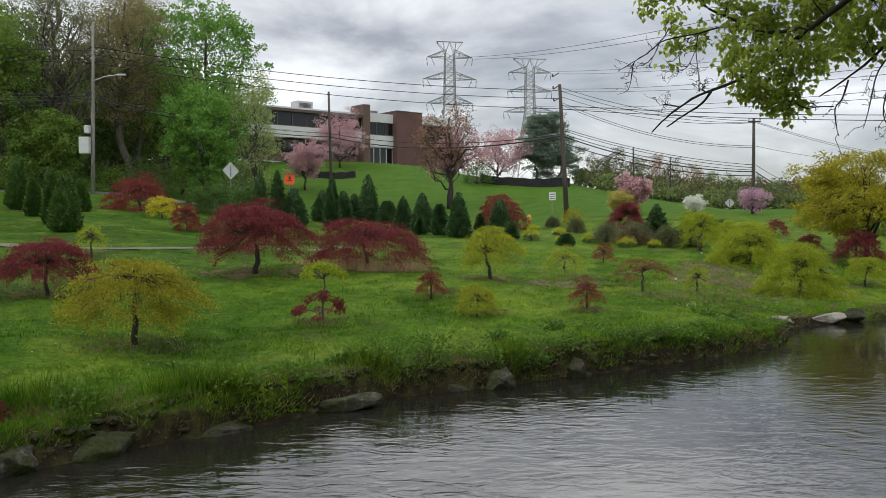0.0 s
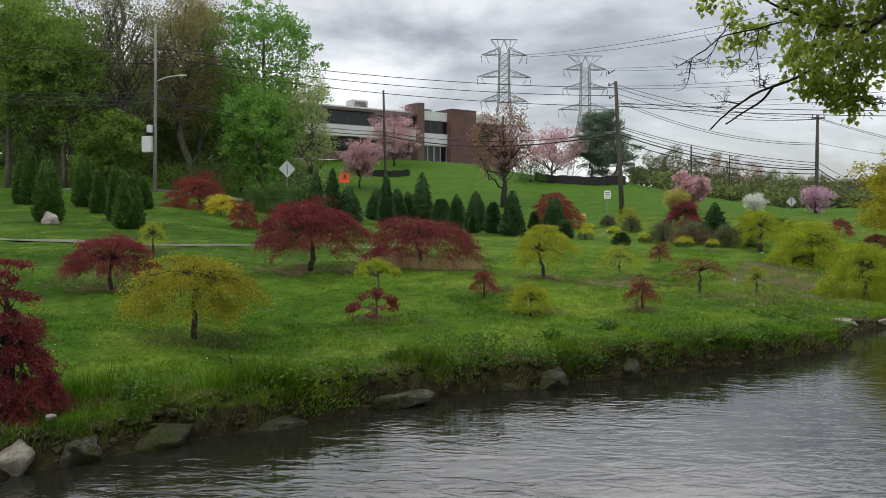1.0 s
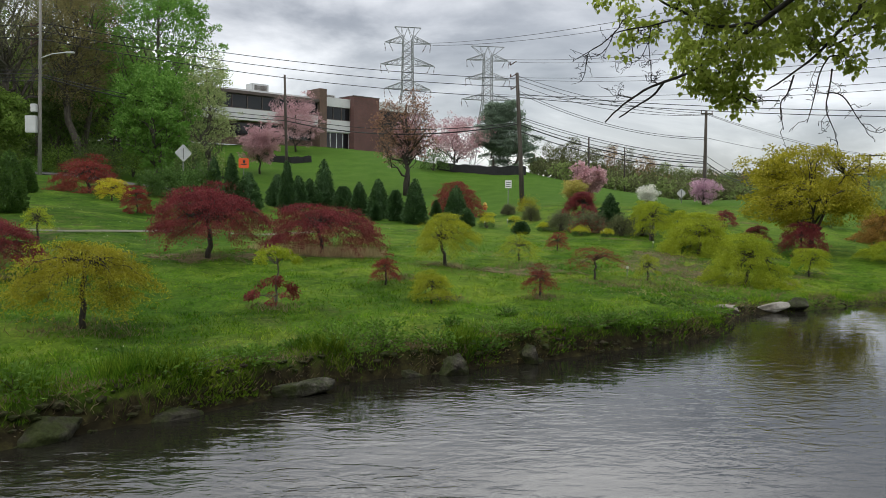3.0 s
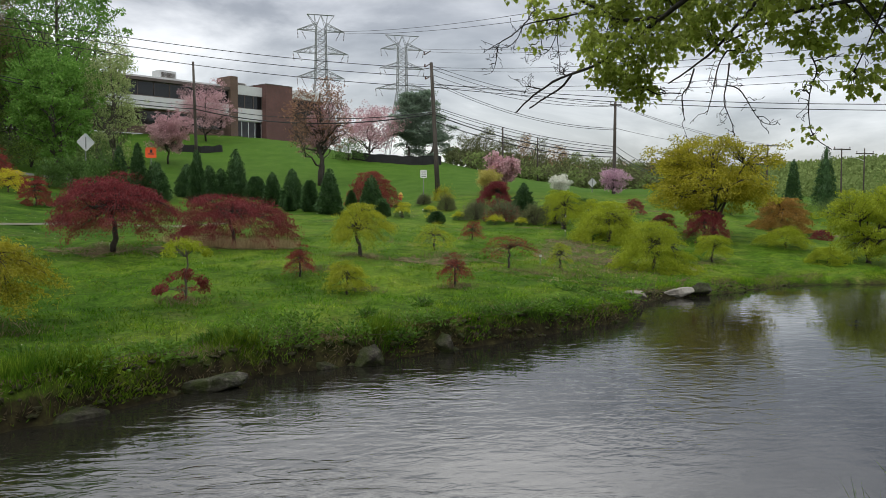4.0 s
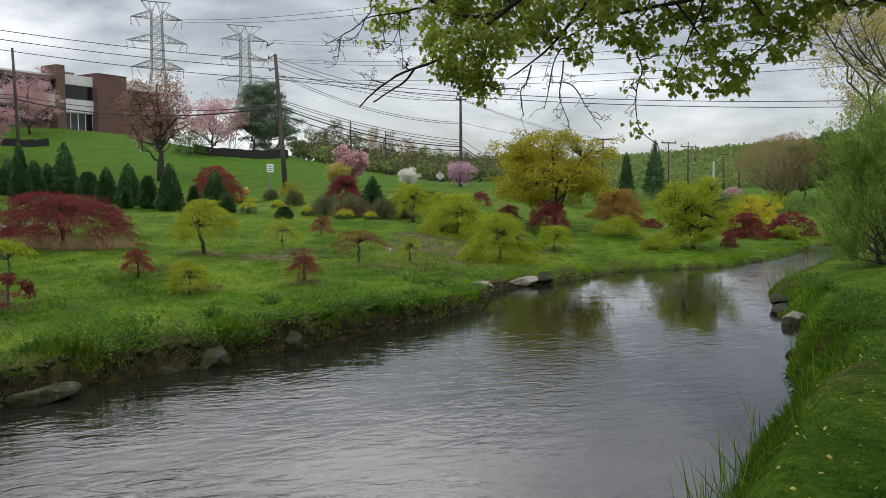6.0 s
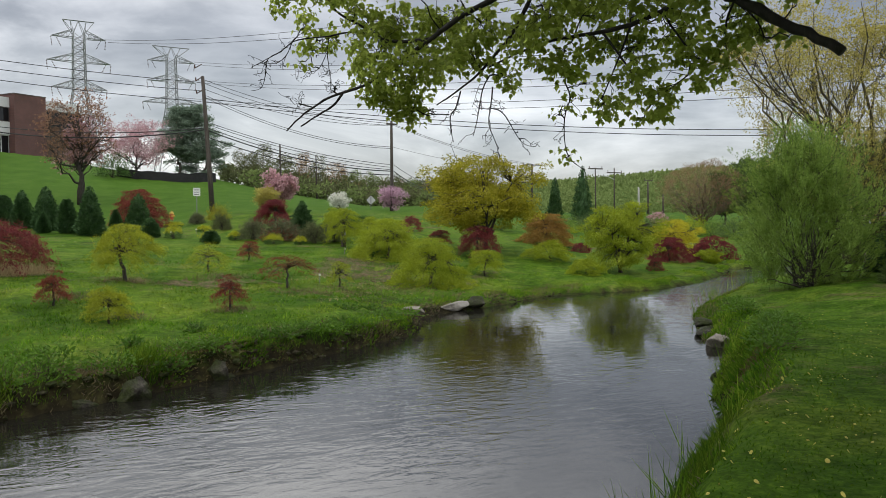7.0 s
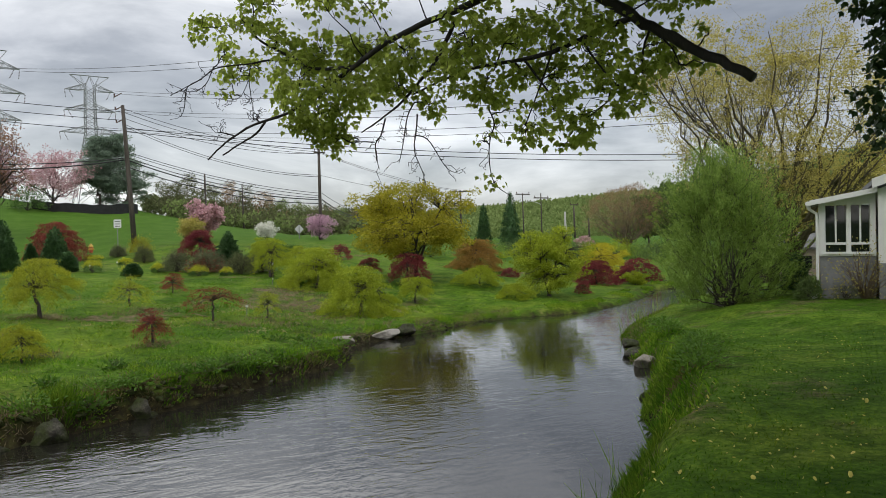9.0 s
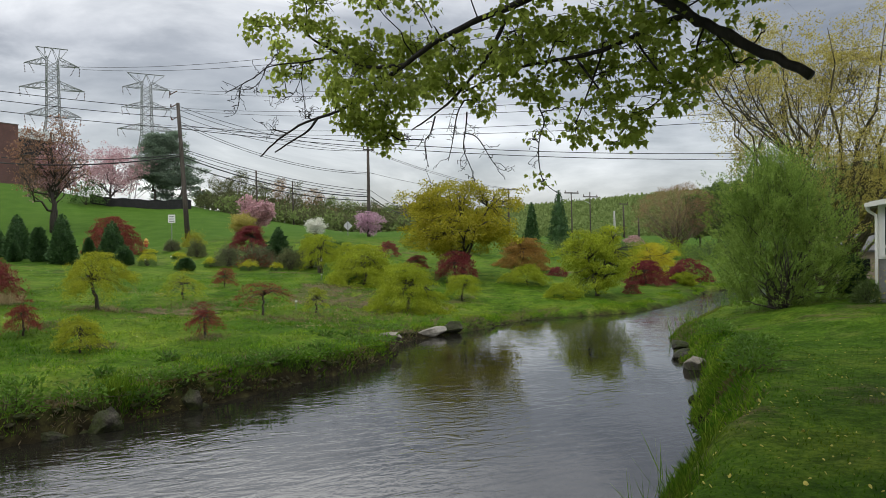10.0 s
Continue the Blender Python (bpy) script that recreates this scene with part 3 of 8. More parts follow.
# ---------------------------------------------------------------- plants, one function for each kind
def weeping_maple(x, y, h, w, colour, label, seed, skirt=0.42, trunk=0.55, dense=1.0, lean=0.04, gaps=0.0, power=2.2, group="weeping maples in the garden"):
    """Low dome on a short crooked trunk: arching branches that end in overlapping, drooping fans of fine leaves."""
    rng = np.random.default_rng(seed)
    t = thing("weeping_maple", x, y, height(x, y) - 0.02, label, "tree", group)
    R = w / 2
    top = np.array([lean * rng.normal() * R, lean * rng.normal() * R, trunk * h])
    lod = float(np.clip(20 / np.hypot(x, y), 0.38, 1.0))
    K = int((12 + 36 * min(w, 3.4)) * (0.5 + 0.5 * lod))
    # hubs spread evenly over the dome, two loose shells deep
    i = np.arange(K)
    rho = np.sqrt((i + 0.5) / K) ** 1.05
    ang = 2.399963 * i + rng.normal(size=K) * 0.22
    shift = Vector(rng.random(3) * 40)
    bulge = np.array([noise.noise(Vector((1.3 * math.cos(a), 1.3 * math.sin(a), 1.8 * r)) + shift) for a, r in zip(ang, rho)])
    reach = R * (0.84 + 0.36 * bulge)
    inner = np.where(rng.random(K) < 0.28, rng.uniform(0.55, 0.85, K), 1.0)
    z = h * (0.97 - (0.97 - skirt) * rho ** power + 0.13 * bulge - 0.13 * rng.random(K)) * (0.55 + 0.45 * inner)
    c = np.stack([rho * reach * np.cos(ang) * inner, rho * reach * np.sin(ang) * inner, np.clip(z, 0.06 * h, h)], 1)
    if gaps:
        keep = np.sin(2.0 * ang + seed) + np.sin(5 * ang) * 0.6 + rng.normal(size=K) * 0.4 > gaps * 2 - 1.6
        c, rho, ang = c[keep], rho[keep], ang[keep]
    n_hub = len(c)
    wood = Geo()
    r0 = 0.006 + 0.022 * h ** 1.5
    tube(wood, bend((0, 0, 0), top, rng, 0.045, 7), np.linspace(r0 * 1.25, r0 * 0.75, 7), 7)
    for q in c[:: 2 if w > 1.2 else 1]:
        tube(wood, bend(top, q - np.array([0, 0, 0.02 * h]), rng, 0.07, 6, 0.15), np.linspace(r0 * 0.42, 0.003, 6), 4)
    part("trunk", wood, BARK, t, smooth=True)
    size = float(np.clip(0.030 + 0.007 * w, 0.034, 0.052)) * 0.74 / lod ** 0.5
    # every hub carries a soft pad of leaf strings that runs outward and falls over
    strings, along_n = 10, max(4, int(23 * dense * lod ** 0.7))
    out = np.stack([np.cos(ang), np.sin(ang), 0 * ang], 1)
    side = np.stack([-np.sin(ang), np.cos(ang), 0 * ang], 1)
    k = rng.random((n_hub, strings, along_n)) ** 0.75
    u = rng.normal(size=(n_hub, strings, 1)) * 0.62
    fan = (0.19 * R + 0.05) * rng.uniform(0.7, 1.3, (n_hub, 1, 1))
    run = (0.20 * R + 0.05) * rng.uniform(0.5, 1.3, (n_hub, strings, 1))
    fall = h * (0.03 + 0.14 * rho[:, None, None] ** 1.5) * rng.uniform(0.4, 1.5, (n_hub, strings, 1))
    turn = np.where(rho[:, None, None] < 0.4, k * 2.4 - 1.2, k * 1.4 - 0.6) * run
    at = c[:, None, None] + out[:, None, None] * turn[..., None] + side[:, None, None] * (u * fan * (0.6 + 0.5 * k))[..., None]
    at[..., 2] += 0.035 * h * (1 - u * u) - fall * k ** 1.7
    at = at.reshape(-1, 3) + rng.normal(size=(at.size // 3, 3)) * (size * np.array([0.7, 0.7, 0.4]) + 0.006 * R)
    way = np.repeat(out, strings * along_n, 0) * 0.45 + np.array([0, 0, -0.6]) + rng.normal(size=at.shape) * 0.62
    at[:, 2] = np.maximum(at[:, 2], 0.03)
    m = len(at)
    crown = leaves(Geo(), at, way, size * 1.35 * rng.uniform(0.7, 1.35, m), size * 0.48 * rng.uniform(0.7, 1.3, m), rng)
    part("crown", crown, colour, t)
    return t


def upright_maple(x, y, h, w, colour, label, seed, low=0.18, dense=1.0, stems=4, leaf=0.07, name="maple_tree", category="tree", layers=True, bark=None, group="maples in the garden"):
    """Several stems that fork low, foliage in flat uneven layers."""
    rng = np.random.default_rng(seed)
    t = thing(name, x, y, height(x, y) - 0.03, label, category, group)
    R = w / 2
    plates = int(26 + 2.6 * w * h)
    u = unit(rng.normal(size=(plates, 3)) + [0, 0, 0.25])
    u[:, 2] = np.where(u[:, 2] < -0.5, -0.5, u[:, 2])
    zc = h * (0.45 + 0.5 * low)
    shift = Vector(rng.random(3) * 40)
    far = np.array([0.80 + 0.45 * noise.noise(Vector(q) * 1.8 + shift) for q in u]) * np.where(rng.random(plates) < 0.3, 0.55, 1.0)
    hub = np.stack([u[:, 0] * R * far, u[:, 1] * R * far, zc + u[:, 2] * (h - zc) * np.clip(far * 1.15, 0, 1.0)], 1)
    c = np.repeat(hub, 6, 0) + rng.normal(size=(plates * 6, 3)) * np.array([0.15 * R, 0.15 * R, 0.055 * h])
    u, K = np.repeat(u, 6, 0) * np.repeat(far, 6)[:, None], plates * 6
    wood = Geo()
    r0 = 0.02 + 0.016 * h
    fork = np.array([0, 0, low * h * 0.6 + 0.08])
    tube(wood, bend((0, 0, 0), fork, rng, 0.03, 3), np.linspace(r0 * 1.5, r0 * 1.1, 3), 8)
    ends = c[np.argsort(-np.linalg.norm(u, axis=1))]
    tips = []
    for s in range(stems + 2):
        a = 2 * np.pi * s / (stems + 2) + rng.random()
        tip = np.array([0.42 * R * np.cos(a), 0.42 * R * np.sin(a), h * rng.uniform(0.5, 0.8)])
        p = bend(fork, tip, rng, 0.07, 6, 0.0)
        tube(wood, p, np.linspace(r0 * 0.8, r0 * 0.3, 6), 6)
        tips += [p[2], p[3], p[4], p[5]]
    tips = np.array(tips)
    for e in ends[: int(K * 0.5)]:
        near = tips[np.argmin(np.linalg.norm(tips - e, axis=1))]
        tube(wood, bend(near, e, rng, 0.06, 4, 0.08), np.linspace(r0 * 0.28, 0.004, 4), 4)
    part("trunk", wood, bark or BARK, t, smooth=True)
    crown = Geo()
    r = 0.055 * (R + h * 0.35) + 0.05
    rad = np.array([[r * 1.5, r * 1.5, r * (0.72 if layers else 1.0)]])
    clumps(crown, c, rad, int(105 * dense), leaf * 1.05, leaf * 0.52, rng, 0.45, (0, 0, zc * 0.7), 0.7)
    part("crown", crown, colour, t)
    return t


def cone_conifer(x, y, h, w, label, seed, colour=None, round_top=0.0, tiers=False, name="dwarf_conifer", group="dwarf conifers along the lawn", spray=0.13):
    """Dense evergreen down to the ground; round_top 0 is a cone, 1 an egg."""
    rng = np.random.default_rng(seed)
    t = thing(name, x, y, height(x, y) - 0.03, label, "conifer", group)
    R = w / 2

    def girth(k):
        cone = np.clip(1 - k, 0, 1) ** 0.8
        egg = np.sqrt(np.clip(1 - (2 * k - 0.72) ** 2 / 1.64, 0, 1))
        g = (cone * (1 - round_top) + egg * round_top) * np.clip(k * 3.2 + 0.6, 0, 1)
        if tiers:
            g = g * (0.8 + 0.28 * (1 - (k * 7.5) % 1.0))
        return g

    wood = Geo()
    tube(wood, [(0, 0, 0), (0, 0, h * 0.5), (0, 0, h * 0.93)], [0.035 * h, 0.022 * h, 0.006 * h], 6)
    part("trunk", wood, BARK, t)
    crown = Geo()
    # dark inner mass, then sprays over it
    kz = np.linspace(0.03, 0.95, 12)
    a = np.arange(14) * 2 * np.pi / 14
    ring = np.stack([np.stack([0.58 * R * girth(k) * np.cos(a) * (1 + 0.1 * rng.normal(size=14)), 0.58 * R * girth(k) * np.sin(a) * (1 + 0.1 * rng.normal(size=14)), np.full(14, k * h)], 1) for k in kz])
    j = np.arange(14)
    crown.add(ring.reshape(-1, 3), np.concatenate([np.stack([i * 14 + j, i * 14 + (j + 1) % 14, (i + 1) * 14 + (j + 1) % 14, (i + 1) * 14 + j], 1) for i in range(11)]))
    n = int(1700 + 800 * min(h, 3))
    k = 1 - np.sqrt(rng.random(n)) if round_top < 0.5 else rng.random(n)
    k = np.clip(k, 0.01, 0.985)
    az = rng.random(n) * 2 * np.pi
    lump = 1.0 + 0.08 * np.sin(4 * az + 9 * k + seed) + 0.08 * np.sin(7 * az - 17 * k + seed)
    rr = R * girth(k) * lump * rng.uniform(0.6, 1.0, n) * (1 + 0.10 * np.sin(23 * k + 5 * az))
    at = np.stack([rr * np.cos(az), rr * np.sin(az), k * h], 1)
    out = np.stack([np.cos(az), np.sin(az), rng.uniform(0.0, 1.0, n)], 1) + rng.normal(size=(n, 3)) * 0.3
    leaves(crown, at, out, spray * rng.uniform(0.7, 1.4, n), spray * 0.5, rng)
    tip = 60
    leaves(crown, np.stack([rng.normal(size=tip) * 0.01, rng.normal(size=tip) * 0.01, h * rng.uniform(0.88, 0.97, tip)], 1), np.array([[0, 0, 1.0]]) + rng.normal(size=(tip, 3)) * 0.35, spray, spray * 0.3, rng)
    part("crown", crown, colour or CONIFER, t)
    return t


def mound_shrub(x, y, h, w, colour, label, seed, name="shrub", leaf=0.035, count=2200, twigs=14, group="shrubs in the garden", loose=0.1, bark=None, skirt=None):
    """Rounded shrub: twigs from the ground, leaves over an uneven mound."""
    rng = np.random.default_rng(seed)
    leaf = leaf * (0.6 + 0.7 * w)
    t = thing(name, x, y, height(x, y) - 0.02, label, "shrub", group)
    wood = Geo()
    R = w / 2
    for i in range(twigs):
        a, k = rng.random() * 6.3, rng.random() ** 0.5
        tube(wood, bend((0.04 * R * np.cos(a), 0.04 * R * np.sin(a), 0), (R * 0.85 * k * np.cos(a), R * 0.85 * k * np.sin(a), h * (0.95 - 0.5 * k * k)), rng, 0.06, 4, 0.06), np.linspace(0.008 + 0.006 * h, 0.003, 4), 4)
    part("stem", wood, bark or BARK, t)
    crown, lower = Geo(), Geo()
    n = count
    az = rng.random(n) * 2 * np.pi
    el = np.arcsin(rng.random(n) * 1.05 - 0.05)
    lump = 1 + 0.12 * np.sin(3 * az + 2 * el) + 0.10 * np.sin(6 * az - 5 * el + 1) + loose * rng.normal(size=n)
    rr = lump * rng.uniform(0.55, 1.0, n) ** 0.6
    at = np.stack([R * rr * np.cos(el) * np.cos(az), R * rr * np.cos(el) * np.sin(az), np.maximum(h * (0.12 + 0.86 * rr * np.sin(el)), 0.02)], 1)
    out = unit(at - np.array([0, 0, h * 0.3])) + rng.normal(size=(n, 3)) * 0.5
    old = at[:, 2] < (h * (0.46 + 0.10 * np.sin(4 * az)) if skirt else -1)
    leaves(crown, at[~old], out[~old], leaf * rng.uniform(0.7, 1.4, (~old).sum()), leaf * 0.55, rng)
    part("crown", crown, colour, t)
    if skirt:
        leaves(lower, at[old] * [0.9, 0.9, 1], out[old], leaf * rng.uniform(0.7, 1.4, old.sum()), leaf * 0.55, rng)
        part("lower_crown", lower, skirt, t, "dark green older leaves")
    return t


def wild_tree(x, y, h, w, colour, label, seed, bark=None, bare=0.25, leaf=0.2, per=46, limbs=8, stems=1, lean=(0, 0), rise=0.55, name="tree", group="", thick=1.0, clump=1.0, ragged=0.42, fill=0, flat=0.62):
    """Forest tree: forking trunk, limbs and twigs that fill an uneven crown, loose leaves at their ends."""
    rng = np.random.default_rng(seed)
    t = thing(name, x, y, height(x, y) - 0.05, label, "tree", group)
    wood, ends = Geo(), []
    axes = np.array([w / 2, w / 2, h * (1 - bare) / 2])
    mid = np.array([lean[0], lean[1], h * (1 + bare) / 2])
    shift = Vector(rng.random(3) * 50)

    def edge(u):
        """How far the crown reaches in a direction."""
        v = Vector(u)
        return 0.84 + ragged * (1.1 * noise.noise(v * 1.7 + shift) + 0.8 * noise.noise(v * 4.1 + shift))

    def kept(p):
        q = (p - mid) / axes
        far = np.linalg.norm(q)
        lim = edge(q / max(far, 1e-6))
        return p if far < lim else mid + (p - mid) * lim / far

    def grow(p, q, r, level):
        path = bend(p, q, rng, 0.045 + 0.015 * level, 6 if level < 2 else 4, 0.03)
        if level < 3 or per < 20 or np.hypot(x, y) < 60:
            tube(wood, path, np.linspace(r, r * 0.35, len(path)), 5 if level == 1 else 3)
        if level == 3:
            ends.append(path[-1])
            return
        if level:
            ends.append(path[-1])
        for i in range((0, 5, 4)[level]):
            k = rng.uniform(0.3, 1.0)
            at = np.array([np.interp(k, np.linspace(0, 1, len(path)), path[:, c]) for c in range(3)])
            on = unit(path[-1] - path[0])
            step = (unit(rng.normal(size=3)) + on * 0.6 + np.array([0, 0, rise * 0.5])) * axes * (0.42 if level == 1 else 0.24) * rng.uniform(0.6, 1.2)
            grow(at, kept(at + step), r * 0.45 * (1.2 - 0.6 * k), level + 1)

    r0 = (0.012 * h + 0.05) * thick
    for s in range(stems):
        a = 2 * np.pi * s / max(stems, 1) + 0.7
        fan = 0.0 if stems == 1 else 0.5
        top = mid + axes * np.array([fan * math.cos(a) * rng.uniform(0.5, 1.2), fan * math.sin(a) * rng.uniform(0.5, 1.2), rng.uniform(0.55, 0.8)])
        trunk = bend(np.array([0.06 * fan * math.cos(a) * w, 0.06 * fan * math.sin(a) * w, 0.0]), top, rng, 0.03, 8)
        r1 = r0 / stems ** 0.4
        tube(wood, trunk, np.linspace(r1, r1 * (0.3 if stems == 1 else 0.1), 8), 8)
        count = max(3, int(limbs * 1.6 / stems ** 0.6))
        for i in range(count):
            zz = 1 - 2 * (i + 0.5) / count
            az = 2.4 * i + rng.random() * 0.8
            u = np.array([math.sqrt(1 - zz * zz) * math.cos(az), math.sqrt(1 - zz * zz) * math.sin(az), zz])
            goal = mid + u * axes * edge(u) * rng.uniform(0.72, 0.95)
            k = np.clip((goal[2] - rise * np.hypot(*(goal - mid)[:2])) / h, bare * 0.75, 0.85) * rng.uniform(0.9, 1.05)
            at = np.array([np.interp(k, np.linspace(0, 1, 8), trunk[:, c]) for c in range(3)])
            grow(at, goal, r1 * 0.5 * (1.15 - k), 1)
    part("trunk", wood, bark or BARK_GREY, t, smooth=True)
    if per:
        crown = Geo()
        c = np.array(ends)
        if fill:
            u = unit(rng.normal(size=(fill, 3)))
            c = np.concatenate([c, np.array([mid + v * axes * edge(v) * rng.uniform(0.5, 1.0) for v in u])])
        s = clump * (0.075 * w + 0.12)
        if np.hypot(x, y) > 60:
            per, leaf = max(4, int(per * 0.74)), leaf * 1.1
        clumps(crown, c, np.array([[s, s, s * flat]]) * rng.uniform(0.55, 1.35, (len(c), 1)), per, leaf * 1.15, leaf * 0.75, rng, 0.35, mid * [1, 1, 0.7], 1.0)
        part("crown", crown, colour, t)
    return t


def willow_bush(x, y, h, w, colour, label, seed, shoots=900, leaf=0.06, stems=16, per=46, bark=None):
    """Many upright stems from the ground, each ending in feathery leafy shoots."""
    rng = np.random.default_rng(seed)
    t = thing("willow_bush", x, y, height(x, y) - 0.05, label, "shrub", "willows on the near bank")
    R = w / 2
    shift = Vector(rng.random(3) * 50)
    k = rng.random(shoots) ** 0.8 * 0.97
    a = rng.random(shoots) * 2 * np.pi
    girth = np.clip(1 - k ** 2.3, 0, 1) ** 0.62 * np.clip(0.72 + 1.1 * k, 0, 1)
    lump = np.array([1 + 0.8 * noise.noise(Vector((math.cos(q), math.sin(q), 2.2 * z)) * 2.3 + shift) for q, z in zip(a, k)])
    far = R * girth * lump * rng.uniform(0.3, 1.0, shoots) ** 0.6
    foot = np.stack([far * np.cos(a), far * np.sin(a), k * h * 0.92], 1)
    wood = Geo()
    for i in range(stems):
        e = foot[rng.integers(shoots)]
        tube(wood, bend((0.12 * R * math.cos(i * 2.4), 0.12 * R * math.sin(i * 2.4), 0), e, rng, 0.04, 7, 0.04), np.linspace(0.03, 0.008, 7), 5)
    way = unit(np.stack([0.55 * np.cos(a) * far / R, 0.55 * np.sin(a) * far / R, np.full(shoots, 0.75)], 1) + rng.normal(size=(shoots, 3)) * 0.28)
    long = rng.uniform(0.15, 1.0, shoots) ** 1.5 * (0.7 + 0.15 * h)
    for i in range(0, shoots, 3):
        bar(wood, foot[i] - way[i] * long[i] * 0.8, foot[i] + way[i] * long[i] * 0.9, 0.004, 3)
    part("stem", wood, bark or BARK, t, smooth=True)
    q = rng.random((shoots, per)) ** 0.8
    at = (foot[:, None] + way[:, None] * (long[:, None] * q)[:, :, None]).reshape(-1, 3) + rng.normal(size=(shoots * per, 3)) * 0.035
    out = np.repeat(way, per, 0) * 0.9 + rng.normal(size=at.shape) * 0.55
    at[:, 2] = np.maximum(at[:, 2], 0.05)
    part("crown", leaves(Geo(), at, out, leaf * rng.uniform(0.6, 1.4, len(at)), leaf * 0.36, rng), colour, t)
    return t
# ---------------------------------------------------------------- built things and stones, one function for each kind
def paint(name, colour, rough=0.5, wear=0.12, metal=0.0, scale=2.0):
    d, l = tuple(c * (1 - wear) for c in colour), tuple(min(1, c * (1 + wear)) for c in colour)
    return rough_material(name, d, colour, l, scale, rough, 0.08, 0.004, metal=metal)


WHITE_PAINT = paint("white_paint", (0.74, 0.74, 0.72), 0.45, 0.05)
SIGN_GREY = paint("bare_sign_metal", (0.55, 0.56, 0.56), 0.45, 0.08, 0.2)
ORANGE = paint("fluorescent_orange", (0.80, 0.10, 0.02), 0.5, 0.05)
BLACK = paint("black_plastic", (0.012, 0.012, 0.013), 0.5, 0.3)
PORCELAIN = paint("brown_porcelain", (0.08, 0.04, 0.03), 0.25, 0.1)
POST_STEEL = paint("sign_post_steel", (0.22, 0.23, 0.22), 0.5, 0.15, 0.5)
CONCRETE = paint("pale_concrete", (0.42, 0.41, 0.39), 0.85, 0.15)


def utility_pole(x, y, z, tall, label, lean=(0, 0), r=0.15, wood=None, arms=(), insulators=(), lamp=0, lamp_at=0.77, box_at=None, tank=None, turn=0.0):
    """Round tapering pole; arms: (height, half length); lamp: reach of a street light arm."""
    t = thing("utility_pole", x, y, z - 0.3, label, "utility pole", "poles along the road", turn)
    tip = np.array([lean[0], lean[1], tall + 0.3])
    part("pole", tube(Geo(), [np.zeros(3), tip * 0.35, tip * 0.7, tip], [r * 1.15, r, r * 0.85, r * 0.7], 10), wood or POLE_WOOD, t, smooth=True)
    for h, half in arms:
        c = tip * (h / (tall + 0.3)) + np.array([0, -r * 0.9, 0])
        arm = part("cross_arm", box(Geo(), c - np.array([half, 0.05, 0.06]), c + np.array([half, 0.05, 0.06])), POLE_WOOD, t)
        for k in ((-0.92, -0.45, 0.45, 0.92) if half > 1.2 else (-0.9, 0.9)):
            q = c + np.array([k * half, 0, 0.06])
            part("insulator", tube(Geo(), [q, q + [0, 0, 0.08], q + [0, 0, 0.09], q + [0, 0, 0.2]], [0.025, 0.025, 0.05, 0.03], 6), PORCELAIN, arm)
    for h in insulators:
        c = tip * (h / (tall + 0.3))
        part("insulator_bracket", bar(bar(Geo(), c, c + [-0.55, -0.1, -0.35], 0.045, 5), c + [-0.55, -0.1, -0.35], c + [-0.55, -0.1, -0.1], 0.06, 6), PORCELAIN, t)
    if lamp:
        c = tip * lamp_at
        e = c + np.array([lamp, -0.5, 0.35])
        arm = part("lamp_arm", tube(Geo(), [c, c + (e - c) * [0.45, 0.45, 0.75], e], 0.035, 6), SIGN_GREY, t)
        part("lamp_head", soft_box(e + [-0.1, -0.11, -0.07], e + [0.5, 0.11, 0.04], 0.03), SIGN_GREY, arm)
    if box_at:
        for (h, w, hh) in box_at:
            c = tip * (h / (tall + 0.3)) + np.array([-0.1 - w / 2, -0.25, 0])
            part("equipment_box", soft_box(c - np.array([w / 2, 0.18, hh / 2]), c + np.array([w / 2, 0.18, hh / 2]), 0.03), SIGN_GREY, t, "pale grey equipment box")
    if tank:
        c = tip * (tank / (tall + 0.3)) + np.array([0.32, -0.1, 0])
        part("transformer_tank", tube(Geo(), [c - [0, 0, 0.45], c - [0, 0, 0.42], c + [0, 0, 0.42], c + [0, 0, 0.47]], [0.2, 0.24, 0.24, 0.12], 12), SIGN_GREY, t, smooth=False)
    return t


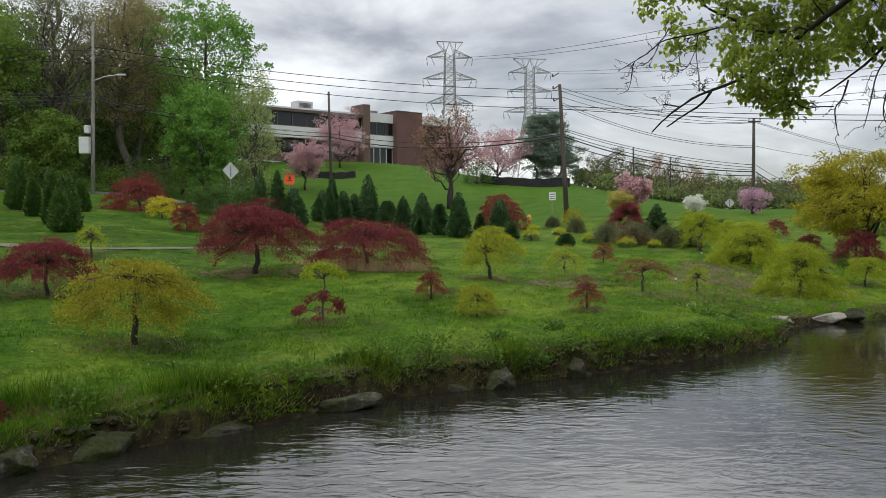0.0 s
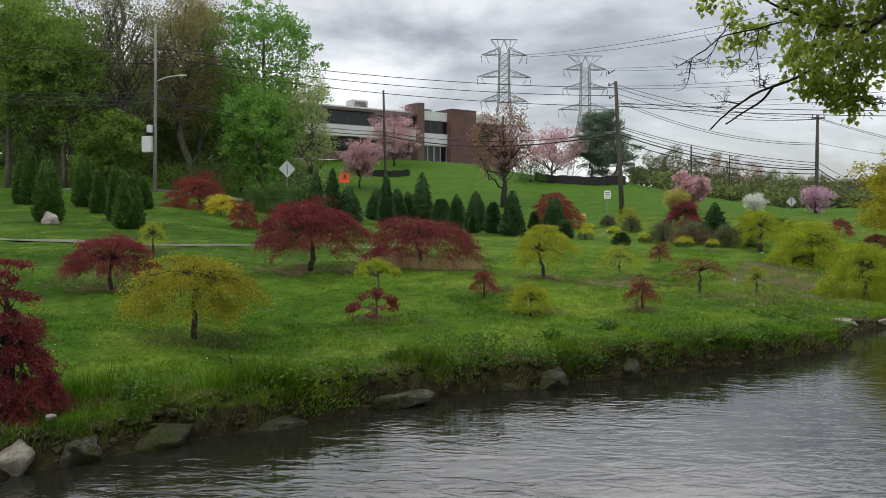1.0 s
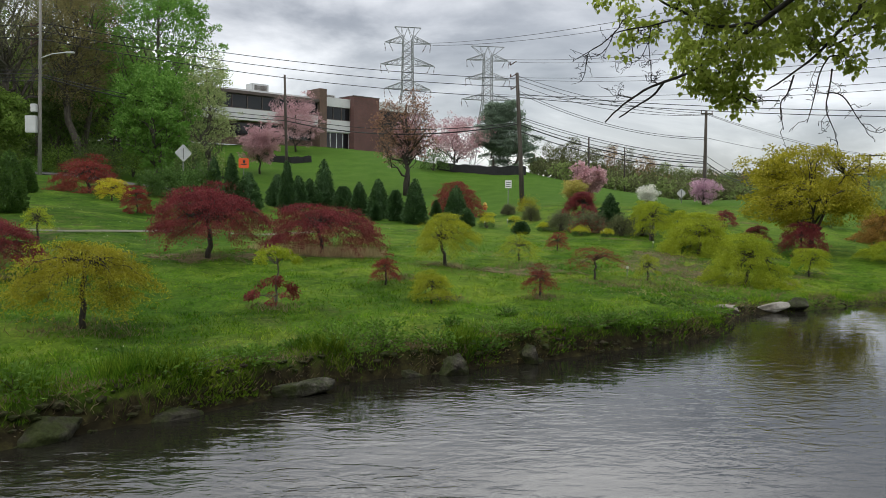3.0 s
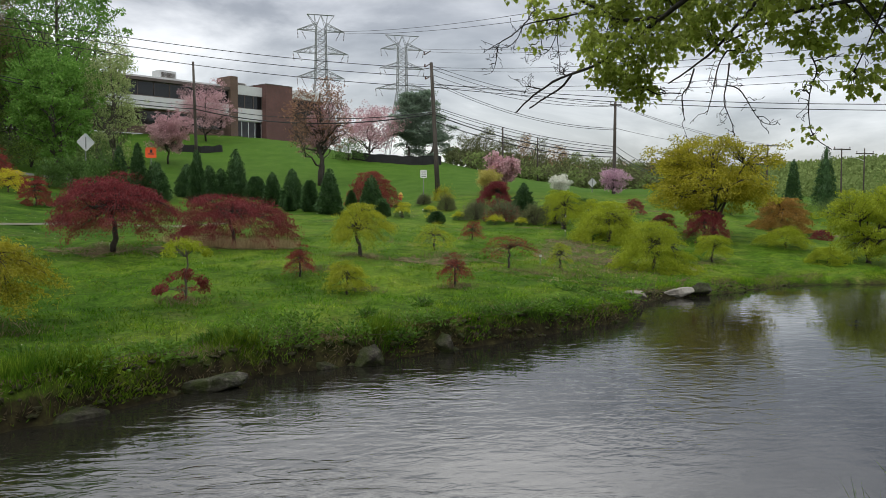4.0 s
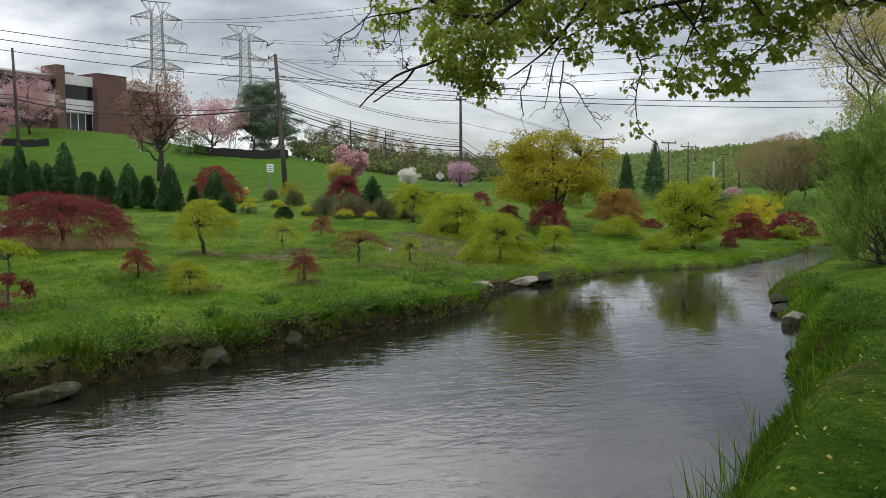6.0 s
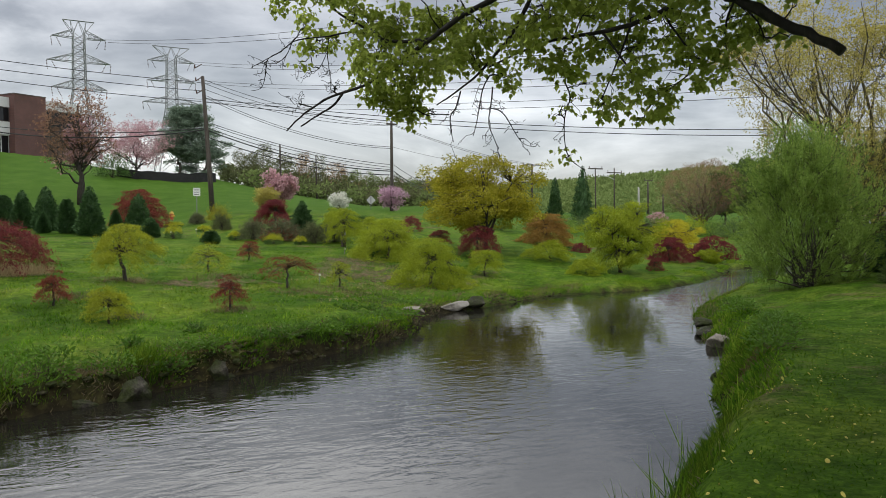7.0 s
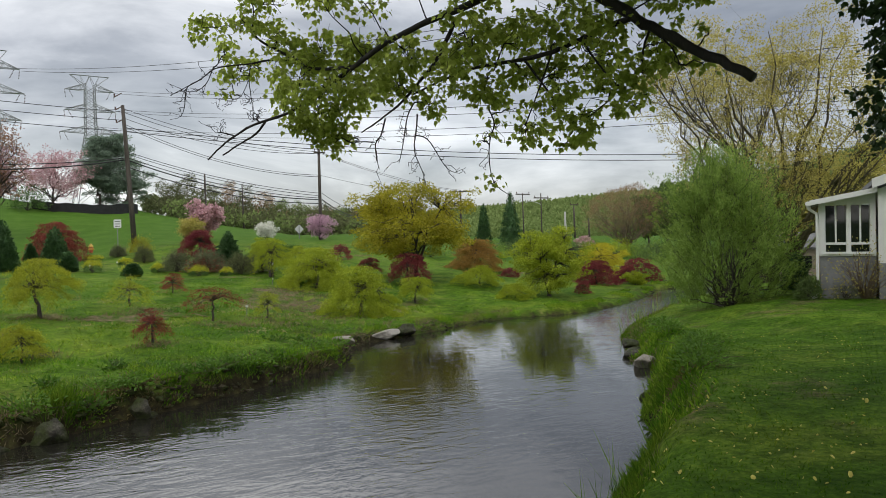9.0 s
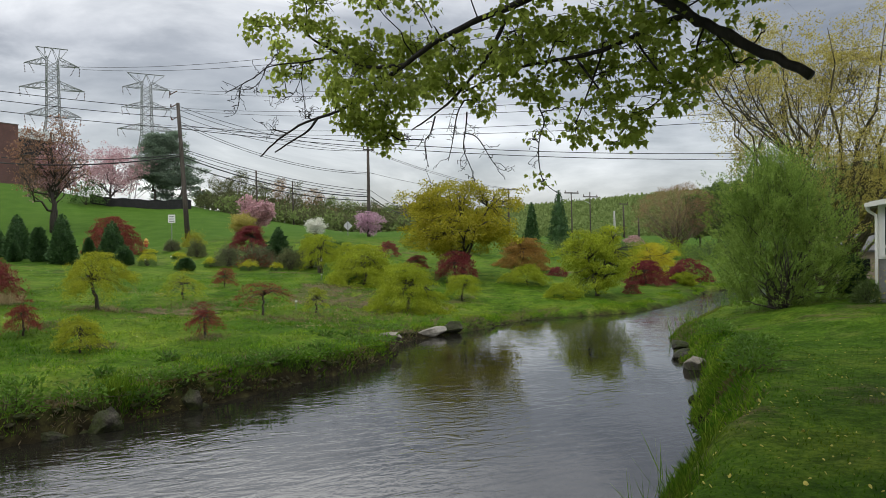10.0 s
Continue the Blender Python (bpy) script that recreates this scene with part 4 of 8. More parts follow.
def lattice_tower(x, y, z, tall, label, top_half, arms, waist=17.5, body=1.5, foot=4.8, turn=0.0):
    """Steel transmission tower: four legs with cross bracing, a V-shaped head, three pairs of arms."""
    t = thing("transmission_tower", x, y, z, label, "transmission tower", "transmission towers", turn)
    g = Geo()

    def half(d):
        return body * (0.8 + 0.2 * d / waist) if d < waist else body + (foot - body) * (d - waist) / (tall - waist)

    levels = [3.2 + 1.75 * i for i in range(9)]
    d = levels[-1]
    while d < tall - 4:
        d += 3.4
        levels.append(min(d, tall))
    levels[-1] = tall
    corners = [(-1, -1), (1, -1), (1, 1), (-1, 1)]

    def at(i, d):
        cx, cy = corners[i % 4]
        return np.array([cx * half(d), cy * half(d), tall - d])

    for a, b in zip(levels[:-1], levels[1:]):
        for i in range(4):
            bar(g, at(i, a), at(i, b), 0.13)
            bar(g, at(i, a), at(i + 1, b), 0.065)
            bar(g, at(i + 1, a), at(i, b), 0.065)
            bar(g, at(i, b), at(i + 1, b), 0.06)
    part("tower_body", g, STEEL, t)
    h = Geo()
    for cy in (-1, 1):
        for cx in (-1, 1):
            b0 = np.array([cx * half(3.2), cy * half(3.2), tall - 3.2])
            for end in (cx * top_half, 0.0):
                bar(h, b0, (end, cy * 0.25, tall), 0.085)
            bar(h, b0, (cx * top_half * 0.5, cy * 0.25, tall), 0.06)
        bar(h, (-top_half, cy * 0.25, tall), (top_half, cy * 0.25, tall), 0.085)
    for k in np.linspace(-1, 1, 7):
        bar(h, (k * top_half, -0.25, tall), (k * top_half, 0.25, tall), 0.05)
    part("tower_head", h, STEEL, t)
    tips = []
    for down, reach in arms:
        for s in (-1, 1):
            a = Geo()
            tip = np.array([s * reach, 0, tall - down])
            for cy in (-1, 1):
                lo = np.array([s * half(down), cy * half(down), tall - down])
                hi = np.array([s * half(down), cy * half(down), tall - down + 1.9])
                bar(a, lo, tip, 0.1)
                bar(a, hi, tip, 0.09)
                for k in (0.25, 0.5, 0.75):
                    bar(a, lo + (tip - lo) * k, hi + (tip - hi) * k, 0.05)
                    bar(a, lo + (tip - lo) * k, hi + (tip - hi) * (k - 0.25), 0.05)
            for k in (0.0, 0.3, 0.6):
                lo1, lo2 = np.array([s * half(down), -half(down), tall - down]), np.array([s * half(down), half(down), tall - down])
                bar(a, lo1 + (tip - lo1) * k, lo2 + (tip - lo2) * k, 0.05)
            arm = part("cross_arm", a, STEEL, t)
            for off in (0.0, 1.1):
                q = tip - np.array([s * off, 0, 0])
                ins = Geo()
                for j in range(6):
                    c = q - np.array([0.18 * s * (j + 1) * (1 if off else 0.2), 0, 0.36 * (j + 1)])
                    tube(ins, [c + [0, 0, 0.12], c + [0, 0, 0.02], c - [0, 0, 0.1]], [0.06, 0.17, 0.06], 6)
                part("insulator_string", ins, PORCELAIN, arm)
    return t


def wire(a, b, sag, label="overhead wire between poles", r=0.016, n=24, name="overhead_wire"):
    k = np.linspace(0, 1, n)[:, None]
    p = np.asarray(a, float) * (1 - k) + np.asarray(b, float) * k
    p[:, 2] -= sag * 4 * k[:, 0] * (1 - k[:, 0])
    return tagged(part(name, tube(Geo(), p, r, 5), CABLE), label, "cable", "overhead wires")


def road_sign(x, y, z, kind, label, tall=2.6, turn=0.0, size=0.75):
    t = thing("road_sign", x, y, z - 0.05, label, "road sign", "", turn)
    part("post", box(Geo(), (-0.03, 0.0, 0), (0.03, 0.05, tall)), POST_STEEL, t)
    if kind == "diamond":
        plate = soft_box((-size / 2, -0.012, -size / 2), (size / 2, 0.0, size / 2), 0.05)
        bmesh.ops.transform(plate, matrix=pose(0, -0.01, tall, 0, 45, 0), verts=plate.verts[:])
        part("sign_plate", plate, SIGN_GREY, t)
        part("stiffener", box(Geo(), (-0.03, -0.05, tall - 0.42), (0.03, -0.024, tall + 0.34)), POST_STEEL, t)
    elif kind == "orange":
        plate = soft_box((-size / 2, -0.022, tall - size / 2), (size / 2, -0.01, tall + size / 2), 0.05)
        part("sign_plate", plate, ORANGE, t, "fluorescent orange plate")
        mark = Geo()
        box(mark, (-0.20, -0.030, tall - 0.12), (0.20, -0.026, tall - 0.05))
        box(mark, (-0.06, -0.030, tall + 0.0), (0.10, -0.026, tall + 0.22))
        part("symbol", mark, BLACK, t, "black symbol")
    else:
        part("sign_plate", soft_box((-size / 2, -0.02, tall - 0.55), (size / 2, 0.0, tall + 0.05), 0.03), WHITE_PAINT, t)
        bars = Geo()
        for i in range(3):
            box(bars, (-size * 0.36, -0.026, tall - 0.45 + 0.16 * i), (size * 0.36, -0.022, tall - 0.40 + 0.16 * i))
        part("lettering_bars", bars, BLACK, t)
    return t


def rock(x, y, z, size, label, seed, material=None, turn=0.0, name="boulder", group="stones along the bank", cut=0.35):
    """Angular stone: a lumpy block with worn edges and a few flat faces."""
    rng = np.random.default_rng(seed)
    bm = bmesh.new()
    bmesh.ops.create_icosphere(bm, subdivisions=4, radius=1.0)
    flats = [(Vector(unit(rng.normal(size=3))), rng.uniform(0.5, 0.8)) for _ in range(14)]
    shift = Vector(rng.random(3) * 20)
    for v in bm.verts:
        p = v.co.copy()
        for n, d in flats:
            over = p.dot(n) - d
            if over > 0:
                p -= n * over * 0.92
        p *= 1 + 0.14 * noise.noise(p * 1.6 + shift) + 0.09 * noise.noise(p * 4.5 + shift) - 0.07 * max(0, 0.3 - abs(noise.noise(p * 2.7 - shift)) * 3) + 0.03 * noise.noise(p * 13 + shift)
        v.co = Vector((p.x * size[0] / 2, p.y * size[1] / 2, p.z * size[2] / 2))
    ob = part(name, bm, material or STONE, smooth=True)
    ob.matrix_basis = pose(x, y, z, rng.uniform(-6, 6), rng.uniform(-6, 6), turn)
    return tagged(ob, label, "rock", group)


def ribbon(points, width, lift):
    """A strip that follows the ground along a line."""
    p = np.asarray(points, float)
    d = np.concatenate([[0], np.cumsum(np.hypot(*np.diff(p, axis=0).T))])
    n = int(d[-1] / 1.2) + 2
    c = np.stack([np.interp(np.linspace(0, d[-1], n), d, p[:, i]) for i in (0, 1)], 1)
    for _ in range(6):
        c[1:-1] = (c[:-2] + 2 * c[1:-1] + c[2:]) / 4
    way = unit(np.pad(np.gradient(c, axis=0), ((0, 0), (0, 1))))
    side = np.stack([-way[:, 1], way[:, 0]], 1)
    rows = [c + side * width * k for k in np.linspace(-0.5, 0.5, 7)]
    v = np.stack(rows, 1).reshape(-1, 2)
    q = (np.arange(n - 1)[:, None] * 7 + np.arange(6)[None]).ravel()
    return Geo().add(np.column_stack([v, ground(v[:, 0], v[:, 1]) + lift]), np.stack([q, q + 7, q + 8, q + 1], 1))

# ---------------------------------------------------------------- the garden, front to back
weeping_maple(-4.65, 12.14, 1.34, 2.32, YELLOW, "yellow weeping maple with a crooked dark trunk on the lawn", 12, skirt=0.44, trunk=0.72, dense=0.85, power=2.7)
weeping_maple(-8.22, 16.69, 1.27, 2.17, RED, "dark red weeping maple with an uneven crown", 13, gaps=0.35, skirt=0.45)
weeping_maple(-4.84, 20.79, 1.94, 3.09, RED, "large crimson weeping maple, domed, on the lawn", 14, skirt=0.44, dense=1.2)
weeping_maple(-2.15, 22.85, 1.5, 3.5, RED, "wide crimson maple with flat spreading layers", 15, skirt=0.36, gaps=0.15, trunk=0.6, power=2.6)
weeping_maple(1.25, 21.26, 1.41, 1.86, YELLOW_GREEN, "yellow-green weeping maple with a bent trunk", 16, skirt=0.5, trunk=0.5, dense=0.8, power=2.2, lean=0.25)
weeping_maple(-0.27, 17.75, 0.72, 0.65, DULL_RED, "small red weeping maple on the lawn", 17, power=1.8, skirt=0.36, trunk=0.55, dense=0.4)
weeping_maple(0.68, 15.99, 0.70, 1.06, YELLOW_GREEN, "small yellow weeping maple with a thin stem", 18, skirt=0.45, dense=0.5, power=2.0)
weeping_maple(2.98, 16.74, 0.77, 0.71, DULL_RED, "small upright red maple on the lawn", 19, power=1.7, skirt=0.36, trunk=0.6, dense=0.34)
weeping_maple(3.69, 24.42, 0.93, 1.38, YELLOW_GREEN, "sparse young yellow maple", 20, skirt=0.3, dense=0.22, power=1.6)
weeping_maple(4.99, 20.19, 0.93, 1.37, DULL_RED, "thin reddish maple with open branches", 21, skirt=0.45, dense=0.2, gaps=0.3)
weeping_maple(5.43, 27.32, 0.68, 0.84, DULL_RED, "small dull red maple shrub in a bed", 22, skirt=0.3, dense=0.35)
weeping_maple(6.64, 21.13, 0.77, 0.77, LIME, "sparse young lime maple", 23, skirt=0.35, dense=0.28)
weeping_maple(9.52, 21.70, 1.55, 2.75, LIME, "mounded lime-green weeping maple by the stream", 24, skirt=0.04, dense=1.35, trunk=0.6, lean=0.2, power=1.6)
weeping_maple(10.76, 28.43, 1.62, 3.2, LIME, "lime-green weeping maple mound", 25, skirt=0.06, dense=1.35, trunk=0.6, power=1.7)
weeping_maple(10.36, 32.49, 1.70, 1.72, LIME, "lime-green maple trained on a short stem", 26, skirt=0.35, trunk=0.6)
weeping_maple(12.51, 23.89, 0.94, 1.40, LIME, "small lime maple at the edge of the bank", 27, skirt=0.45, dense=0.6)
weeping_maple(14.49, 28.27, 1.27, 1.78, RED, "crimson maple below the yellow maple", 28, skirt=0.35)
weeping_maple(14.84, 32.71, 0.75, 1.13, RED, "small crimson maple in a bed", 29, skirt=0.3, dense=0.6)
weeping_maple(16.14, 39.33, 0.85, 1.33, RED, "small crimson shrub maple", 30, skirt=0.2, dense=0.6)
weeping_maple(-16.26, 43.46, 2.08, 4.12, DULL_RED, "large dull red weeping maple mound", 31, skirt=0.06, dense=1.6, power=1.7)
weeping_maple(-14.04, 40.43, 1.18, 2.03, GOLD, "small golden maple on the lawn", 32, skirt=0.35, dense=0.6)
weeping_maple(-11.18, 35.22, 1.18, 1.47, DULL_RED, "small dull red maple on the lawn", 33, skirt=0.1, dense=1.2)
weeping_maple(-10.64, 24.43, 1.08, 1.15, LIME, "thin young lime maple", 34, skirt=0.45, dense=0.3)
weeping_maple(3.48, 49.88, 2.2, 3.6, DULL_RED, "rusty red weeping maple mound", 35, skirt=0.08, dense=1.8, power=1.8)
upright_maple(15.80, 30.10, 3.78, 5.2, BIG_YELLOW, "large spreading maple with yellow spring leaves", 36, dense=0.68, low=0.26, leaf=0.10)
weeping_maple(21.83, 35.12, 1.65, 3.08, BRONZE, "bronze weeping maple with domed crown", 37, skirt=0.06, dense=1.8, power=1.9)
upright_maple(18.41, 24.43, 2.74, 2.74, LIME, "lime-green maple on the stream bank", 38, low=0.05, dense=0.8)
weeping_maple(16.94, 26.92, 0.82, 1.99, LIME, "low lime weeping maple", 39, skirt=0.3)
upright_maple(34.07, 39.78, 1.61, 2.74, GOLD, "spreading maple in orange-gold leaf", 40, low=0.2, dense=0.5)
weeping_maple(24.46, 28.92, 1.15, 2.16, RED, "deep red maple mound near the stream", 41, skirt=0.1)
weeping_maple(28.51, 30.55, 1.15, 2.18, RED, "deep red maple mound at the bend", 42, skirt=0.1)
weeping_maple(20.38, 24.90, 0.50, 0.67, RED, "small deep red maple at the water", 43, skirt=0.1, dense=0.6)
weeping_maple(21.70, 31.88, 0.45, 1.07, RED, "small deep red maple in a bed", 44, skirt=0.1, dense=0.6)
upright_maple(26.47, 28.54, 0.62, 0.97, LIME, "small lime shrub at the bend", 45, low=0.1, stems=3, dense=0.4)
weeping_maple(-5.16, 8.15, 1.79, 1.08, RED, "tall dark red weeping maple at the water's edge", 46, skirt=0.1, dense=2.6, power=1.1)
cone_conifer(-8.56, 46.42, 2.19, 1.87, "dark green dwarf conifer, conical", 47, round_top=0.12)
cone_conifer(-7.80, 52.42, 2.08, 1.66, "dark green dwarf conifer, conical", 48, round_top=0.12)
cone_conifer(-6.65, 48.55, 3.16, 1.13, "dark green dwarf conifer, conical", 49, round_top=0.12)
cone_conifer(-6.52, 53.00, 2.10, 1.41, "dark green dwarf conifer, conical", 50, round_top=0.12)
cone_conifer(-6.06, 55.27, 1.84, 1.38, "dark green dwarf conifer, conical", 51, round_top=0.12)
cone_conifer(-5.07, 54.97, 3.24, 1.91, "dark green dwarf conifer, conical", 52, round_top=0.12, tiers=True)
cone_conifer(-2.34, 47.74, 1.98, 1.26, "dark green dwarf conifer, conical", 53, round_top=0.12)
cone_conifer(-1.15, 45.39, 2.24, 1.54, "dark green dwarf conifer, conical", 54, round_top=0.12)
cone_conifer(-1.23, 42.78, 0.97, 0.60, "dark green dwarf conifer, conical", 55, round_top=0.12)
cone_conifer(-0.18, 42.20, 1.58, 0.94, "dark green dwarf conifer, conical", 56, round_top=0.5)
cone_conifer(0.80, 40.99, 2.33, 1.35, "dark green dwarf conifer, conical", 57, round_top=0.12)
cone_conifer(3.24, 45.89, 1.94, 1.52, "dark green dwarf conifer, conical", 58, round_top=0.12)
cone_conifer(3.32, 39.66, 0.88, 0.82, "dark green dwarf conifer, conical", 59, round_top=0.4)
cone_conifer(2.17, 47.15, 0.98, 0.62, "dark green dwarf conifer, conical", 60, round_top=0.12)
cone_conifer(-3.65, 53.28, 1.48, 1.23, "dark rounded evergreen shrub", 61, round_top=0.9)
cone_conifer(-9.40, 46.05, 3.12, 1.31, "dark ragged conifer by the road", 62, tiers=True)
cone_conifer(-18.45, 32.22, 2.64, 1.29, "dense egg-shaped green arborvitae on the lawn", 63, round_top=0.2, name='arborvitae', group='arborvitae in rows', colour=CEDAR)
cone_conifer(-14.80, 31.70, 2.38, 1.32, "dense egg-shaped green arborvitae on the lawn", 64, round_top=0.2, name='arborvitae', group='arborvitae in rows', colour=CEDAR)
cone_conifer(-23.72, 39.86, 3.00, 1.08, "dense egg-shaped green arborvitae on the lawn", 65, round_top=0.2, name='arborvitae', group='arborvitae in rows', colour=CEDAR)
cone_conifer(-20.89, 39.84, 2.67, 1.22, "dense egg-shaped green arborvitae on the lawn", 66, round_top=0.2, name='arborvitae', group='arborvitae in rows', colour=CEDAR)
cone_conifer(-18.66, 36.94, 2.10, 0.81, "dense egg-shaped green arborvitae on the lawn", 67, round_top=0.2, name='arborvitae', group='arborvitae in rows', colour=CEDAR)
cone_conifer(-16.39, 33.88, 2.39, 0.76, "dense egg-shaped green arborvitae on the lawn", 68, round_top=0.2, name='arborvitae', group='arborvitae in rows', colour=CEDAR)
cone_conifer(-17.85, 39.98, 1.61, 0.86, "dense egg-shaped green arborvitae on the lawn", 69, round_top=0.2, name='arborvitae', group='arborvitae in rows', colour=CEDAR)
cone_conifer(-24.30, 39.97, 2.20, 0.87, "dense egg-shaped green arborvitae on the lawn", 70, round_top=0.2, name='arborvitae', group='arborvitae in rows', colour=CEDAR)
cone_conifer(32.27, 50.79, 3.71, 1.47, "tall narrow dark green spruce", 71, tiers=True)
cone_conifer(39.89, 58.45, 4.88, 2.37, "tall dense dark green spruce", 72, tiers=True)
mound_shrub(4.20, 38.52, 0.64, 0.85, GOLD_TIPS, "small rounded shrub, golden over dark green", 73, name='golden_shrub', group='golden shrubs', skirt=CEDAR)
mound_shrub(5.43, 36.30, 0.56, 0.81, GOLD_TIPS, "small rounded shrub, golden over dark green", 74, name='golden_shrub', group='golden shrubs', skirt=CEDAR)
mound_shrub(6.89, 38.08, 0.43, 0.67, GOLD_TIPS, "small rounded shrub, golden over dark green", 75, name='golden_shrub', group='golden shrubs', skirt=CEDAR)
mound_shrub(6.27, 43.55, 0.35, 0.76, GOLD_TIPS, "small rounded shrub, golden over dark green", 76, name='golden_shrub', group='golden shrubs', skirt=CEDAR)
mound_shrub(7.83, 34.37, 0.44, 0.83, GOLD_TIPS, "small rounded shrub, golden over dark green", 77, name='golden_shrub', group='golden shrubs', skirt=CEDAR)
mound_shrub(8.69, 33.23, 0.34, 0.56, GOLD_TIPS, "small rounded shrub, golden over dark green", 78, name='golden_shrub', group='golden shrubs', skirt=CEDAR)
mound_shrub(7.99, 36.38, 0.38, 0.58, GOLD_TIPS, "small rounded shrub, golden over dark green", 79, name='golden_shrub', group='golden shrubs', skirt=CEDAR)
mound_shrub(5.39, 49.51, 0.34, 1.16, GOLD_TIPS, "small rounded shrub, golden over dark green", 80, name='golden_shrub', group='golden shrubs', skirt=CEDAR)
mound_shrub(7.57, 37.34, 0.93, 1.17, SHRUB_BROWN, "grey-green round garden shrub", 81, leaf=0.05, count=2600, twigs=40, loose=0.16)
mound_shrub(8.45, 35.62, 0.92, 1.49, SHRUB_BROWN, "grey-green round garden shrub, thin in leaf", 82, leaf=0.05, count=2600, twigs=40, loose=0.16)
mound_shrub(9.52, 34.11, 0.84, 1.29, SCRUB, "grey-green loose garden shrub", 83, leaf=0.05, count=2600, twigs=40, loose=0.16)
mound_shrub(10.65, 34.93, 0.81, 1.10, SHRUB_BROWN, "grey-green garden shrub beside a post", 84, leaf=0.05, count=2600, twigs=40, loose=0.16)
mound_shrub(7.19, 43.76, 0.80, 0.93, SCRUB, "grey-green round garden shrub", 85, leaf=0.05, count=2600, twigs=40, loose=0.16)
mound_shrub(6.80, 50.09, 0.62, 0.85, SHRUB_BROWN, "small grey-green shrub by the path", 86, leaf=0.05, count=2600, twigs=40, loose=0.16)
mound_shrub(8.45, 35.62, 0.66, 1.59, DULL_RED, "low brown-red garden shrub", 87, leaf=0.04, count=1500, twigs=30, loose=0.2)
mound_shrub(7.98, 49.91, 0.88, 1.27, YELLOW, "loose yellow-green garden shrub", 88, leaf=0.05, count=1400, loose=0.2)
mound_shrub(14.89, 43.70, 0.51, 1.45, CEDAR, "low dark evergreen shrub", 89, leaf=0.05, count=2600)
weeping_maple(9.78, 42.86, 1.42, 2.15, RED, "red maple dome among grey shrubs", 90, skirt=0.12, dense=1.8, power=2.6)
weeping_maple(10.72, 34.91, 1.57, 1.74, LIME, "lime maple dome behind the grey shrubs", 91, skirt=0.3, dense=1.2)
cone_conifer(9.83, 37.24, 1.61, 1.45, "dark layered dwarf pine", 92, tiers=True)
cone_conifer(5.46, 35.78, 0.50, 0.58, "small dark round evergreen shrub", 93, round_top=0.9)
cone_conifer(-9.88, 43.90, 2.80, 1.20, "dark green conifer in a cluster", 94)
mound_shrub(-10.65, 43.72, 2.11, 2.14, CEDAR, "dark broad-leaved evergreen shrub by the path", 95, leaf=0.06, count=3000, twigs=8)
mound_shrub(-14.10, 46.51, 1.42, 1.53, CEDAR, "dark broad-leaved evergreen shrub by the path", 96, leaf=0.06, count=3000, twigs=8)
mound_shrub(-13.42, 48.17, 1.74, 2.10, CEDAR, "dark broad-leaved evergreen shrub by the path", 97, leaf=0.06, count=3000, twigs=8)
mound_shrub(-13.24, 50.70, 1.34, 1.65, CEDAR, "dark broad-leaved evergreen shrub by the path", 98, leaf=0.06, count=3000, twigs=8)


def pine_tree(x, y, h, r, label, seed, bare):
    """A pine: a straight trunk, level limbs, and flat pads of needles with sky between their ends."""
    rng = np.random.default_rng(seed)
    t = thing("pine_tree", x, y, height(x, y) - 0.05, label, "tree", "pines on the hilltop")
    wood, at, way = Geo(), [], []
    tube(wood, bend((0, 0, 0), (rng.normal() * 0.15, 0, h * 0.97), rng, 0.12, 7), np.linspace(0.17, 0.03, 7), 7)
    for i in range(86):
        k = bare + (0.98 - bare) * rng.random() ** 0.9
        reach = r * (1 - max(0.0, k - 0.45) / 0.62) ** 0.8 * rng.uniform(0.5, 1.1)
        a = i * 2.4 + rng.normal() * 0.4
        tip = np.array([math.cos(a) * reach, math.sin(a) * reach, h * k + reach * rng.uniform(-0.06, 0.26)])
        path = bend((0, 0, h * k), tip, rng, 0.12, 5)
        tube(wood, path, np.linspace(0.045, 0.012, 5), 4)
        n = int(230 * reach / r + 60)
        f = rng.uniform(0.22, 1.0, n)
        p = np.stack([np.interp(f, np.linspace(0, 1, 5), np.asarray(path)[:, c]) for c in range(3)], 1)
        p = p + rng.normal(size=(n, 3)) * [0.34, 0.34, 0.13] * (0.55 + 0.6 * np.sin(f * 3.0))[:, None]
        at.append(p)
        way.append(rng.normal(size=(n, 3)) * [0.6, 0.6, 0.35] + [math.cos(a) * 0.8, math.sin(a) * 0.8, 0.35])
    at, way = np.concatenate(at), np.concatenate(way)
    part("trunk", wood, BARK_GREY, t, smooth=True)
    part("needles", leaves(Geo(), at, way, 0.36 * rng.uniform(0.6, 1.3, len(at)), 0.095, rng), PINE, t)
    return t


wild_tree(-21.20, 73.05, 18.84, 12.2, BRIGHT, "tall bright green maple in young leaf beyond the road", 99, fill=60, ragged=0.3, bare=0.06, clump=0.7, leaf=0.2, per=44, limbs=13, group='trees beyond the road')
wild_tree(-19.67, 66.13, 9.83, 6.99, BRIGHT, "rounded bright green tree behind the garden", 100, fill=40, ragged=0.3, bare=0.04, clump=0.75, leaf=0.18, per=44, limbs=10, group='trees beyond the road')
wild_tree(-26.77, 68.98, 17.50, 8.79, TWIGS_GREEN, "tall tree with brown budding twigs", 101, bare=0.22, leaf=0.12, per=44, limbs=14, group='trees beyond the road', thick=1.3)
wild_tree(-30.95, 65.00, 18.50, 11.07, OLIVE, "large grey tree with bare spreading limbs", 102, bare=0.2, leaf=0.12, per=30, limbs=16, thick=1.5, group='trees beyond the road', rise=0.8)
